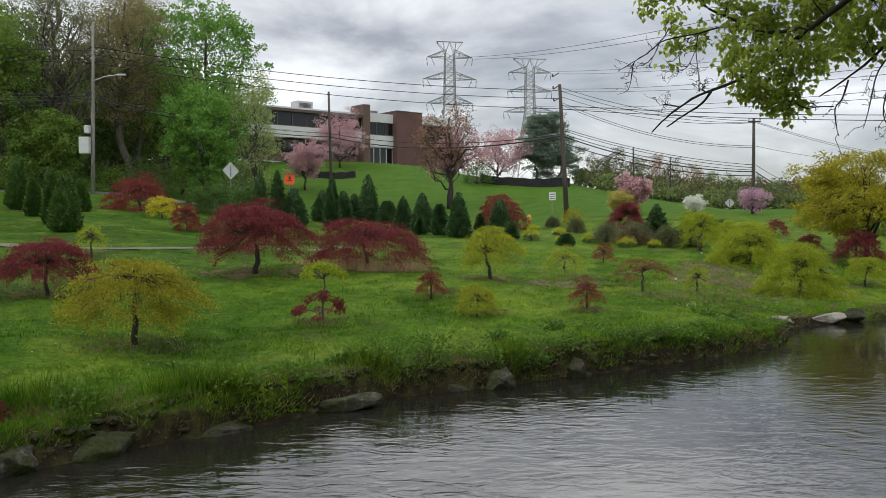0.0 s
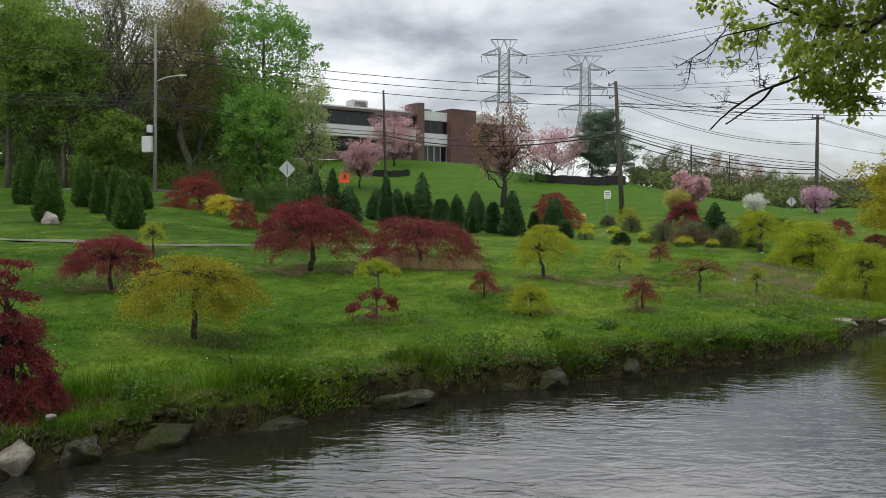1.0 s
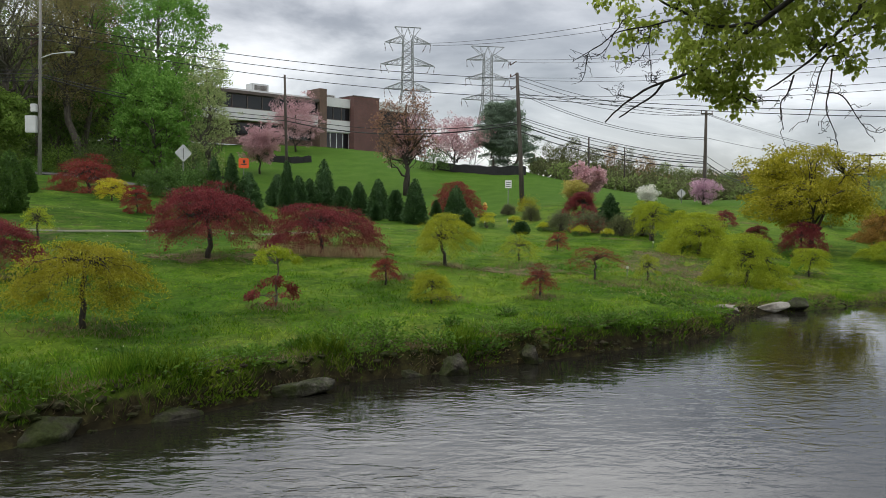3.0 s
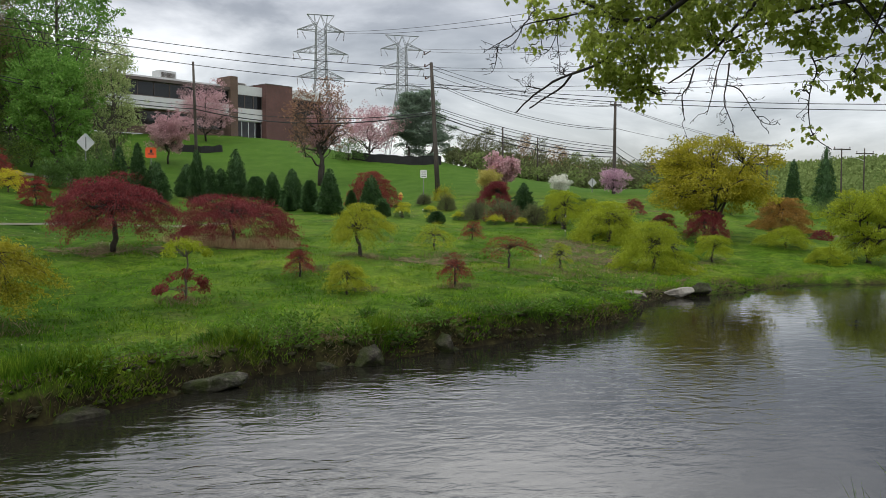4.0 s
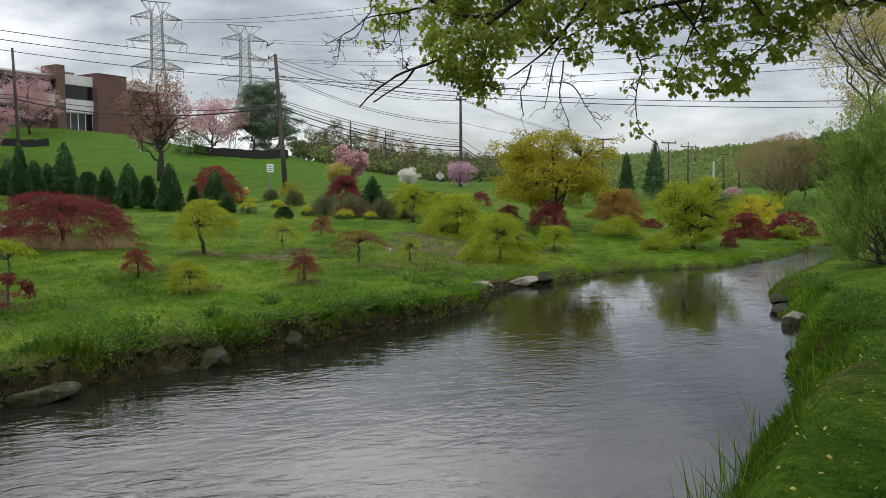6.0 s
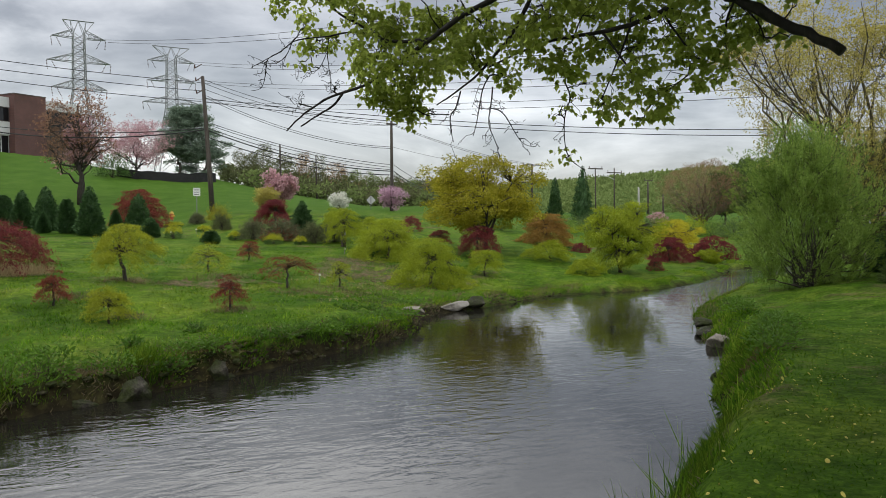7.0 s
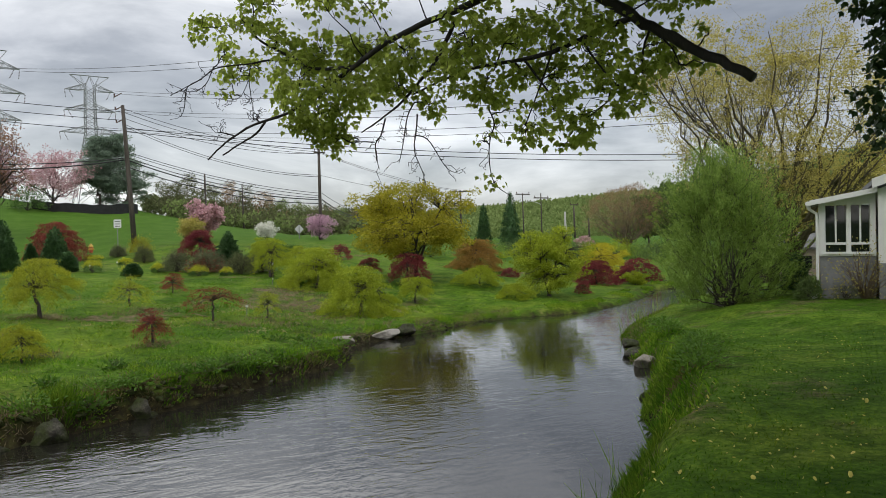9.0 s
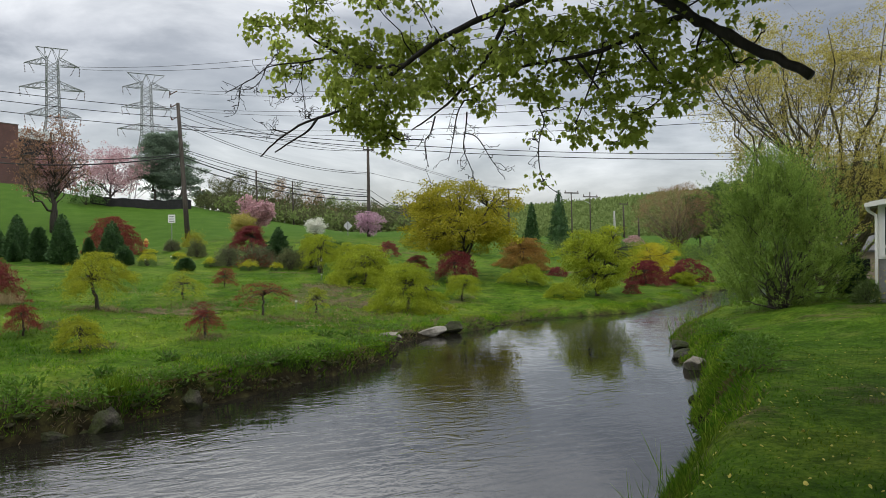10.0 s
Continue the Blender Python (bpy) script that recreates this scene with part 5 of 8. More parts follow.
wild_tree(-29.0, 76.0, 19.0, 10.5, TWIGS_GREEN, "tall tree in thin olive leaf beyond the road", 190, bare=0.2, clump=0.9, leaf=0.15, per=44, limbs=14, group='trees beyond the road', thick=1.2)
wild_tree(-33.75, 61.32, 14.14, 8.81, FRESH, "tall woodland tree with fresh spring leaves behind the road", 103, bare=0.2, clump=0.8, leaf=0.2, per=34, limbs=13, group='trees beyond the road')
wild_tree(-38.16, 61.05, 15.82, 10.07, FRESH, "tall woodland tree with fresh spring leaves behind the road", 104, bare=0.15, clump=0.9, leaf=0.17, per=50, limbs=13, group='trees beyond the road')
wild_tree(-43.67, 59.74, 16.26, 10.86, FRESH, "tall woodland tree with fresh spring leaves behind the road", 105, bare=0.15, clump=0.9, leaf=0.17, per=50, limbs=13, group='trees beyond the road')
wild_tree(-29.78, 61.12, 6.57, 5.70, FRESH, "small leafy tree under taller ones", 106, bare=0.15, leaf=0.2, per=50, limbs=9, group='trees beyond the road')
wild_tree(-31.10, 75.87, 8.66, 6.88, DEEP, "dark leafy tree in the wood's shade", 107, bare=0.15, clump=0.85, leaf=0.24, per=22, limbs=9, group='trees beyond the road')
wild_tree(-42.54, 72.42, 9.09, 8.81, DEEP, "dark leafy tree in the wood's shade", 108, bare=0.15, clump=0.85, leaf=0.24, per=22, limbs=9, group='trees beyond the road')
wild_tree(-27.47, 81.49, 12.04, 8.42, FRESH, "green tree in the depth of the wood", 109, bare=0.15, clump=0.85, leaf=0.24, per=22, limbs=9, group='trees beyond the road')
wild_tree(-44.31, 85.16, 17.5, 13.42, DEEP, "tall tree in the depth of the wood", 110, bare=0.15, leaf=0.3, per=22, limbs=10, group='trees beyond the road')
wild_tree(-37.16, 90.68, 11.0, 12.33, FRESH, "tall tree in the depth of the wood", 111, bare=0.15, leaf=0.3, per=22, limbs=10, group='trees beyond the road')
wild_tree(-52.37, 82.83, 18.47, 14.39, FRESH, "tall tree in the depth of the wood", 112, bare=0.15, leaf=0.3, per=22, limbs=10, group='trees beyond the road')
wild_tree(-15.87, 68.17, 11.32, 5.38, SPRING, "slender young tree in thin yellow-green leaf", 113, bare=0.1, leaf=0.12, per=24, limbs=12, group='trees beyond the road')
wild_tree(-14.76, 86.75, 5.41, 5.29, PINK, "cherry tree in pale pink blossom on the slope", 114, bare=0.25, ragged=0.8, clump=0.8, leaf=0.14, per=26, limbs=11, name='cherry_tree', group='cherry trees in blossom', bark=BARK)
wild_tree(-13.57, 107.14, 7.18, 8.30, PINK, "cherry tree in pink blossom before the building", 115, bare=0.2, ragged=0.8, clump=0.8, leaf=0.14, per=26, limbs=11, name='cherry_tree', group='cherry trees in blossom', bark=BARK)
wild_tree(0.59, 76.00, 9.58, 7.07, RUSTY, "ornamental tree with rusty young leaves and pink blossom", 116, bare=0.28, clump=0.75, leaf=0.13, per=10, limbs=13, thick=1.5, name='cherry_tree', group='cherry trees in blossom', bark=BARK)
wild_tree(6.56, 97.78, 6.70, 8.15, PINK, "cherry tree in full pink blossom on the hilltop", 117, bare=0.2, ragged=0.8, clump=0.8, leaf=0.14, per=26, limbs=11, name='cherry_tree', group='cherry trees in blossom', bark=BARK)
wild_tree(0.86, 77.00, 7.60, 4.31, PINK, "cherry tree with pink blossom in its crown", 118, bare=0.3, ragged=0.8, clump=0.8, leaf=0.15, per=18, limbs=8, name='cherry_tree', group='cherry trees in blossom', bark=BARK)
pine_tree(11.5, 99.37, 8.2, 2.4, "tall slender blue-green pine on the hilltop", 119, 0.2)
pine_tree(13.6, 99.95, 8.6, 3.3, "broad dark blue-green pine on the hilltop", 120, 0.02)
wild_tree(18.96, 110.38, 2.92, 3.13, FARWOOD, "scrubby tree on the crest of the hill", 121, bare=0.04, leaf=0.11, clump=0.9, per=24, limbs=9, group='trees on the crest', fill=24, thick=0.45, bark=BARK_BROWN)
wild_tree(21.05, 110.00, 5.25, 4.07, SCRUB, "scrubby tree on the crest of the hill", 122, bare=0.04, leaf=0.11, clump=0.9, per=15, limbs=9, group='trees on the crest', fill=24, thick=0.45, bark=BARK_BROWN)
wild_tree(23.40, 109.53, 6.32, 4.38, SCRUB, "scrubby tree on the crest of the hill", 123, bare=0.04, leaf=0.11, clump=0.9, per=18, limbs=9, group='trees on the crest', fill=24, thick=0.45, bark=BARK_BROWN)
wild_tree(26.16, 108.90, 5.64, 4.07, SCRUB, "scrubby tree on the crest of the hill", 124, bare=0.04, leaf=0.11, clump=0.9, per=15, limbs=9, group='trees on the crest', fill=24, thick=0.45, bark=BARK_BROWN)
wild_tree(28.79, 108.24, 6.69, 3.60, TWIGS, "scrubby tree on the crest of the hill", 125, bare=0.04, leaf=0.11, clump=0.9, per=10, limbs=9, group='trees on the crest', fill=24, thick=0.45, bark=BARK_BROWN)
wild_tree(30.54, 107.75, 6.34, 3.44, SCRUB, "scrubby tree on the crest of the hill", 126, bare=0.04, leaf=0.11, clump=0.9, per=10, limbs=9, group='trees on the crest', fill=24, thick=0.45, bark=BARK_BROWN)
wild_tree(32.96, 107.04, 5.99, 3.76, TWIGS, "scrubby tree on the crest of the hill", 127, bare=0.04, leaf=0.11, clump=0.9, per=10, limbs=9, group='trees on the crest', fill=24, thick=0.45, bark=BARK_BROWN)
wild_tree(34.99, 106.39, 5.20, 4.38, FARWOOD, "scrubby tree on the crest of the hill", 128, bare=0.04, leaf=0.11, clump=0.9, per=18, limbs=9, group='trees on the crest', fill=24, thick=0.45, bark=BARK_BROWN)
wild_tree(37.45, 105.55, 4.80, 4.38, FARWOOD, "scrubby tree on the crest of the hill", 129, bare=0.04, leaf=0.11, clump=0.9, per=15, limbs=9, group='trees on the crest', fill=24, thick=0.45, bark=BARK_BROWN)
wild_tree(39.90, 104.65, 4.51, 4.70, SCRUB, "scrubby tree on the crest of the hill", 130, bare=0.04, leaf=0.11, clump=0.9, per=15, limbs=9, group='trees on the crest', fill=24, thick=0.45, bark=BARK_BROWN)
wild_tree(42.54, 103.61, 3.81, 4.38, FARWOOD, "scrubby tree on the crest of the hill", 131, bare=0.04, leaf=0.11, clump=0.9, per=14, limbs=9, group='trees on the crest', fill=24, thick=0.45, bark=BARK_BROWN)
wild_tree(44.86, 102.62, 3.48, 4.38, TWIGS, "scrubby tree on the crest of the hill", 132, bare=0.04, leaf=0.11, clump=0.9, per=10, limbs=9, group='trees on the crest', fill=24, thick=0.45, bark=BARK_BROWN)
wild_tree(47.23, 101.55, 3.11, 4.70, FARWOOD, "scrubby tree on the crest of the hill", 133, bare=0.04, leaf=0.11, clump=0.9, per=14, limbs=9, group='trees on the crest', fill=24, thick=0.45, bark=BARK_BROWN)
wild_tree(50.09, 100.18, 3.72, 5.48, FARWOOD, "scrubby tree on the crest of the hill", 134, bare=0.04, leaf=0.11, clump=0.9, per=14, limbs=9, group='trees on the crest', fill=24, thick=0.45, bark=BARK_BROWN)
wild_tree(12.79, 54.52, 2.56, 2.43, PINK, "small cherry tree in bright pink blossom", 135, bare=0.2, ragged=0.8, clump=0.8, leaf=0.15, per=18, limbs=8, name='cherry_tree', group='cherry trees in blossom', bark=BARK)
wild_tree(11.57, 52.75, 1.76, 1.81, BUDS, "thin shrub in yellow-green leaf", 136, bare=0.1, leaf=0.1, per=10, limbs=8, name='shrub')
wild_tree(17.25, 55.38, 1.33, 1.46, WHITE, "small tree in white blossom", 137, bare=0.15, leaf=0.1, per=8, limbs=8, name='flowering_tree')
wild_tree(21.41, 56.05, 1.94, 2.14, MAUVE, "small redbud tree in mauve blossom", 138, bare=0.15, leaf=0.1, per=10, limbs=8, name='flowering_tree', bark=BARK)
wild_tree(52.68, 57.78, 6.29, 9.38, TWIGS, "round brown tree still bare of leaves", 139, bare=0.1, clump=0.5, leaf=0.06, per=22, limbs=30, bark=BARK_BROWN, ragged=0.15, rise=1.6, thick=0.7)
wild_tree(47.75, 58.08, 1.29, 1.89, PINK, "distant shrub in pink blossom", 140, bare=0.1, ragged=0.8, clump=0.8, leaf=0.15, per=18, limbs=6, name='flowering_tree')
wild_tree(56.70, 56.71, 5.96, 3.91, DEEP, "dark tree behind the bend of the stream", 141, bare=0.1, leaf=0.2, per=40, limbs=9, group='trees beyond the bend')
wild_tree(58.10, 55.28, 6.48, 3.36, DEEP, "dark tree behind the bend of the stream", 142, bare=0.1, leaf=0.2, per=40, limbs=9, group='trees beyond the bend')
wild_tree(55.42, 57.96, 5.02, 2.80, DEEP, "dark tree behind the bend of the stream", 143, bare=0.1, leaf=0.2, per=40, limbs=9, group='trees beyond the bend')
wild_tree(29.26, 23.02, 12.21, 11.25, BUDS, "tall many-stemmed tree in yellow bud", 144, bare=0.12, clump=0.5, leaf=0.075, per=50, limbs=11, stems=8, bark=BARK_MOSS, rise=1.3, thick=1.55)
wild_tree(50.39, 36.51, 6.46, 5.63, FARYELLOW, "yellow-leaved tree behind the house", 145, bare=0.08, leaf=0.2, per=28, limbs=10, group='trees behind the house')
wild_tree(55.33, 36.40, 7.32, 6.00, FARYELLOW, "yellow-leaved tree behind the house", 146, bare=0.08, leaf=0.2, per=28, limbs=10, group='trees behind the house')
wild_tree(46.35, 35.25, 5.14, 3.65, FARYELLOW, "yellow-leaved tree behind the house", 147, bare=0.08, leaf=0.2, per=28, limbs=10, group='trees behind the house')
wild_tree(55.13, 32.96, 7.77, 6.71, FARYELLOW, "yellow-leaved tree behind the house", 148, bare=0.08, leaf=0.2, per=28, limbs=10, group='trees behind the house')
wild_tree(52.92, 28.76, 7.07, 5.87, FARYELLOW, "yellow-leaved tree behind the house", 149, bare=0.08, leaf=0.2, per=28, limbs=10, group='trees behind the house')
cone_conifer(20.24, 15.22, 1.04, 0.75, "small dark spruce by the house", 150, tiers=True)
mound_shrub(17.40, 12.74, 0.55, 0.60, DEEP, "dark green shrub at the house corner", 151, leaf=0.05)
mound_shrub(-38.2, 66.0, 2.3, 4.6, DEEP, "leafy undergrowth at the edge of the wood", 152, name='undergrowth_shrub', leaf=0.06, count=1500, group='undergrowth along the road', loose=0.2)
mound_shrub(-34.2, 65.5, 2.0, 4.0, FRESH, "leafy undergrowth at the edge of the wood", 153, name='undergrowth_shrub', leaf=0.06, count=1500, group='undergrowth along the road', loose=0.2)
mound_shrub(-31.6, 66.5, 2.2, 3.6, DEEP, "leafy undergrowth at the edge of the wood", 154, name='undergrowth_shrub', leaf=0.06, count=1500, group='undergrowth along the road', loose=0.2)
mound_shrub(-24.56, 67.03, 2.76, 3.99, DEEP, "leafy undergrowth at the edge of the wood", 155, name='undergrowth_shrub', leaf=0.06, count=1500, group='undergrowth along the road', loose=0.2)
mound_shrub(-23.34, 72.31, 2.46, 4.25, FRESH, "leafy undergrowth at the edge of the wood", 156, name='undergrowth_shrub', leaf=0.06, count=1500, group='undergrowth along the road', loose=0.2)
mound_shrub(-20.04, 79.91, 2.41, 4.03, DEEP, "leafy undergrowth at the edge of the wood", 157, name='undergrowth_shrub', leaf=0.06, count=1500, group='undergrowth along the road', loose=0.2)
mound_shrub(-17.52, 81.53, 2.17, 2.91, FRESH, "leafy undergrowth at the edge of the wood", 158, name='undergrowth_shrub', leaf=0.06, count=1500, group='undergrowth along the road', loose=0.2)
mound_shrub(-27.2, 67.5, 2.2, 3.5, FRESH, "leafy undergrowth at the edge of the wood", 159, name='undergrowth_shrub', leaf=0.06, count=1500, group='undergrowth along the road', loose=0.2)
wild_tree(-35.94, 82.51, 11.5, 9.12, FRESH, "tall tree in the depth of the wood", 160, bare=0.15, clump=0.85, leaf=0.26, per=22, limbs=11, group='trees beyond the road')
wild_tree(-29.96, 86.98, 12.0, 8.36, DEEP, "tall tree in the depth of the wood", 161, bare=0.1, clump=0.85, leaf=0.26, per=22, limbs=11, group='trees beyond the road')
wild_tree(-44.15, 76.12, 18.97, 9.84, FRESH, "tall tree in the depth of the wood", 162, bare=0.1, clump=0.85, leaf=0.26, per=22, limbs=11, group='trees beyond the road')
mound_shrub(18.26, 11.86, 1.29, 1.69, BUDS, "bare brown shrub with opening buds by the house", 163, leaf=0.032, count=1100, twigs=80, loose=0.25, bark=BARK_BROWN)
mound_shrub(17.78, 12.04, 0.38, 0.59, SHRUB_BROWN, "low dry shrub by the house wall", 164, leaf=0.04, count=500)
willow_bush(17.42, 15.33, 3.90, 3.24, WILLOW, "large bushy willow on the near bank", 165, shoots=1500, per=46, leaf=0.07)
willow_bush(16.74, 14.58, 1.94, 1.87, WILLOW, "thin brown-stemmed willow before the large one", 166, shoots=170, per=26, stems=46, leaf=0.05)
weeping_maple(13.50, 38.26, 0.91, 2.07, LIME, "wide lime-green weeping maple", 167, skirt=0.1, dense=1.1, power=1.3)
weeping_maple(11.02, 29.86, 0.93, 2.00, LIME, "low spreading lime-green weeping maple", 168, skirt=0.10, dense=1.1, power=1.8)
mound_shrub(4.05, 94.91, 2.50, 3.59, CEDAR, "dark shrub beside the silt fence on the hill", 169, name='hilltop_shrub', leaf=0.05, count=2200, group='shrubs on the hilltop', loose=0.2)
weeping_maple(16.24, 23.49, 0.56, 1.39, LIME, "low lime shrub at the foot of a maple", 175, skirt=0.1, dense=0.9)
weeping_maple(27.16, 29.75, 0.89, 1.68, RED, "deep red maple mound beside the stream", 176, skirt=0.1, dense=0.9)
weeping_maple(29.31, 30.68, 0.88, 1.65, RED, "deep red maple mound at the bend", 177, skirt=0.1, dense=0.9)
weeping_maple(24.63, 29.42, 1.08, 1.49, RED, "deep red maple mound before a golden maple", 178, skirt=0.1, dense=0.9)
weeping_maple(30.02, 35.13, 1.83, 2.70, GOLD, "golden-orange spreading maple in the garden", 179, skirt=0.1, dense=0.9)
mound_shrub(30.53, 47.19, 1.03, 2.35, FRESH, "leafy garden shrub at the back of the garden", 180, leaf=0.045, count=1800, twigs=10, group='shrubs at the back of the garden', loose=0.22)
mound_shrub(22.79, 41.55, 0.78, 1.65, FRESH, "leafy garden shrub at the back of the garden", 181, leaf=0.045, count=1800, twigs=10, group='shrubs at the back of the garden', loose=0.22)
mound_shrub(34.64, 50.22, 1.15, 2.13, DEEP, "leafy garden shrub at the back of the garden", 182, leaf=0.045, count=1800, twigs=10, group='shrubs at the back of the garden', loose=0.22)
mound_shrub(39.85, 54.37, 1.34, 3.29, FRESH, "leafy garden shrub at the back of the garden", 183, leaf=0.045, count=1800, twigs=10, group='shrubs at the back of the garden', loose=0.22)
mound_shrub(44.21, 55.83, 1.25, 2.98, DEEP, "leafy garden shrub at the back of the garden", 184, leaf=0.045, count=1800, twigs=10, group='shrubs at the back of the garden', loose=0.22)
mound_shrub(46.98, 56.16, 1.25, 3.06, FRESH, "leafy garden shrub at the back of the garden", 185, leaf=0.045, count=1800, twigs=10, group='shrubs at the back of the garden', loose=0.22)
mound_shrub(46.25, 52.05, 1.36, 2.91, LIME, "leafy garden shrub at the back of the garden", 186, leaf=0.045, count=1800, twigs=10, group='shrubs at the back of the garden', loose=0.22)
mound_shrub(47.29, 50.83, 1.20, 2.71, FRESH, "leafy garden shrub at the back of the garden", 187, leaf=0.045, count=1800, twigs=10, group='shrubs at the back of the garden', loose=0.22)
mound_shrub(46.90, 48.17, 1.43, 2.81, DEEP, "leafy garden shrub at the back of the garden", 188, leaf=0.045, count=1800, twigs=10, group='shrubs at the back of the garden', loose=0.22)
mound_shrub(21.90, 42.69, 0.71, 1.67, DEEP, "leafy garden shrub at the back of the garden", 189, leaf=0.045, count=1800, twigs=10, group='shrubs at the back of the garden', loose=0.22)
mound_shrub(20.76, 43.03, 0.65, 1.46, OLIVE, "leafy garden shrub at the back of the garden", 190, leaf=0.045, count=1800, twigs=10, group='shrubs at the back of the garden', loose=0.22)
mound_shrub(27.23, 44.53, 0.77, 1.82, DEEP, "leafy garden shrub at the back of the garden", 191, leaf=0.045, count=1800, twigs=10, group='shrubs at the back of the garden', loose=0.22)
mound_shrub(20.53, 45.34, 0.59, 1.39, FRESH, "leafy garden shrub at the back of the garden", 192, leaf=0.045, count=1800, twigs=10, group='shrubs at the back of the garden', loose=0.22)

# ---------------------------------------------------------------- the road, the hill and what stands there
utility_pole(-24.59, 56.91, 4.23, 12.0, "weathered grey pole with a street lamp and boxes", (0.20, 0.09), r=0.12, wood=GREY_POLE, lamp=2.0, lamp_at=0.666, box_at=((4.8, 0.36, 0.55), (3.7, 0.72, 1.15)), insulators=(10.6, 10.0, 9.4))
utility_pole(-11.42, 83.21, 4.59, 10.79, "wooden utility pole on the slope", (-0.23, -0.03))
utility_pole(10.29, 67.21, 2.70, 10.75, "leaning wooden utility pole beside the road", (-0.61, 0.09), r=0.19, insulators=(12.0, 11.0, 10.0))
utility_pole(25.41, 66.28, 2.61, 7.84, "brown wooden utility pole", (-0.03, 0.01), arms=((7.9, 0.5),))
utility_pole(56.37, 94.67, 2.79, 6.27, "distant wooden pole with a cross arm", (0.05, -0.03), arms=((6.4, 1.5),))
utility_pole(21.12, 89.53, 4.68, 5.42, "distant pole with a street lamp", (-0.09, 0.02), r=0.12, lamp=2.0)
utility_pole(26.01, 92.40, 4.21, 5.08, "thin distant wooden pole", (-0.10, 0.03), r=0.09)
utility_pole(50.77, 71.89, 2.14, 5.10, "distant wooden pole with a short cross arm", (-0.08, 0.06), r=0.08, arms=((5.3, 0.9),))
utility_pole(54.71, 73.98, 2.18, 5.23, "distant wooden pole with a cross arm", (-0.05, 0.03), r=0.08, arms=((5.0, 1.0),), lamp=-2.0)
utility_pole(58.68, 74.73, 2.23, 3.13, "pale concrete post in the distance", (-0.06, 0.05), r=0.14, wood=CONCRETE)
utility_pole(60.75, 75.65, 2.30, 3.72, "distant dark utility pole", (-0.08, 0.06), r=0.12, arms=((4.2, 0.6),))
utility_pole(62.69, 75.35, 2.29, 2.29, "short distant wooden pole", (-0.06, 0.05), r=0.12)
lattice_tower(1.96, 221.98, 12.21, 38.00, "steel lattice transmission tower behind the hill", 3.6, ((4.2, 6.3), (10.1, 7.4), (16.6, 6.4)), turn=8)
lattice_tower(27.39, 255.53, 14.05, 38.00, "steel lattice transmission tower farther off", 5.3, ((4.3, 6.8), (10.2, 7.1), (16.6, 8.4)), turn=6)
wire((-24.40, 57.00, 14.50), (9.50, 67.32, 12.97), 0.65, r=0.026)
wire((-24.40, 57.00, 13.95), (9.51, 67.32, 12.30), 0.65, r=0.026)
wire((-24.40, 57.00, 13.40), (9.52, 67.32, 11.45), 0.65, r=0.026)
wire((-24.40, 56.99, 11.02), (-11.65, 83.17, 11.15), 0.50, r=0.032)
wire((-24.40, 56.99, 10.86), (-11.65, 83.17, 10.80), 0.60, "thick black cable between poles", r=0.043)
wire((-11.65, 83.17, 11.15), (9.88, 67.27, 9.37), 0.90, r=0.032)
wire((-11.65, 83.17, 10.80), (9.88, 67.27, 9.23), 1.10, "thick black cable between poles", r=0.051)
wire((-24.40, 56.99, 11.34), (-38.20, 46.27, 10.58), 0.40, r=0.029)
wire((-24.40, 56.99, 11.10), (-38.20, 46.26, 10.38), 0.40, r=0.029)
wire((-24.40, 56.99, 10.86), (-38.20, 46.26, 10.17), 0.40, r=0.029)
wire((-24.41, 56.99, 10.61), (-38.21, 46.26, 9.97), 0.40, r=0.029)
wire((-24.34, 57.01, 14.24), (-38.13, 46.32, 13.73), 0.40, r=0.023)
wire((-24.36, 57.01, 13.44), (-38.14, 46.31, 13.06), 0.40, r=0.023)
wire((9.82, 67.28, 13.17), (25.40, 66.29, 10.27), 0.60, r=0.020)
wire((9.83, 67.28, 12.89), (25.41, 66.29, 10.13), 0.70, r=0.020)
wire((9.83, 67.28, 12.43), (25.41, 66.29, 10.13), 0.80, r=0.020)
wire((9.84, 67.27, 11.97), (25.45, 66.28, 8.25), 0.90, r=0.020)
wire((9.84, 67.27, 11.78), (25.45, 66.28, 8.11), 0.90, r=0.020)
wire((9.96, 67.26, 9.83), (25.49, 66.26, 6.69), 0.50, r=0.023)
wire((9.97, 67.26, 9.65), (25.49, 66.26, 6.46), 0.50, r=0.023)
wire((9.97, 67.26, 9.37), (25.50, 66.26, 6.27), 0.60, r=0.026)
wire((9.97, 67.26, 9.18), (25.50, 66.26, 6.14), 0.70, r=0.045)
wire((9.98, 67.25, 8.63), (25.51, 66.25, 5.81), 0.70, r=0.036)
wire((25.40, 66.29, 10.27), (56.42, 94.64, 9.06), 0.50, r=0.020)
wire((25.41, 66.29, 10.18), (56.75, 94.45, 8.90), 0.60, r=0.020)
wire((25.45, 66.28, 8.25), (55.10, 95.42, 8.78), 0.50, r=0.017)
wire((25.57, 66.23, 6.69), (38.60, 83.50, 5.45), 0.50, r=0.023)
wire((25.58, 66.23, 6.13), (38.61, 83.50, 5.22), 0.70, r=0.045)
wire((25.59, 66.22, 5.81), (38.62, 83.50, 4.98), 0.60, r=0.029)
wire((6.94, 222.00, 46.05), (77.58, 46.01, 30.62), 4.00, "high transmission line across the sky", r=0.046)
wire((8.70, 221.94, 45.50), (77.59, 46.00, 29.06), 4.00, "high transmission line across the sky", r=0.046)
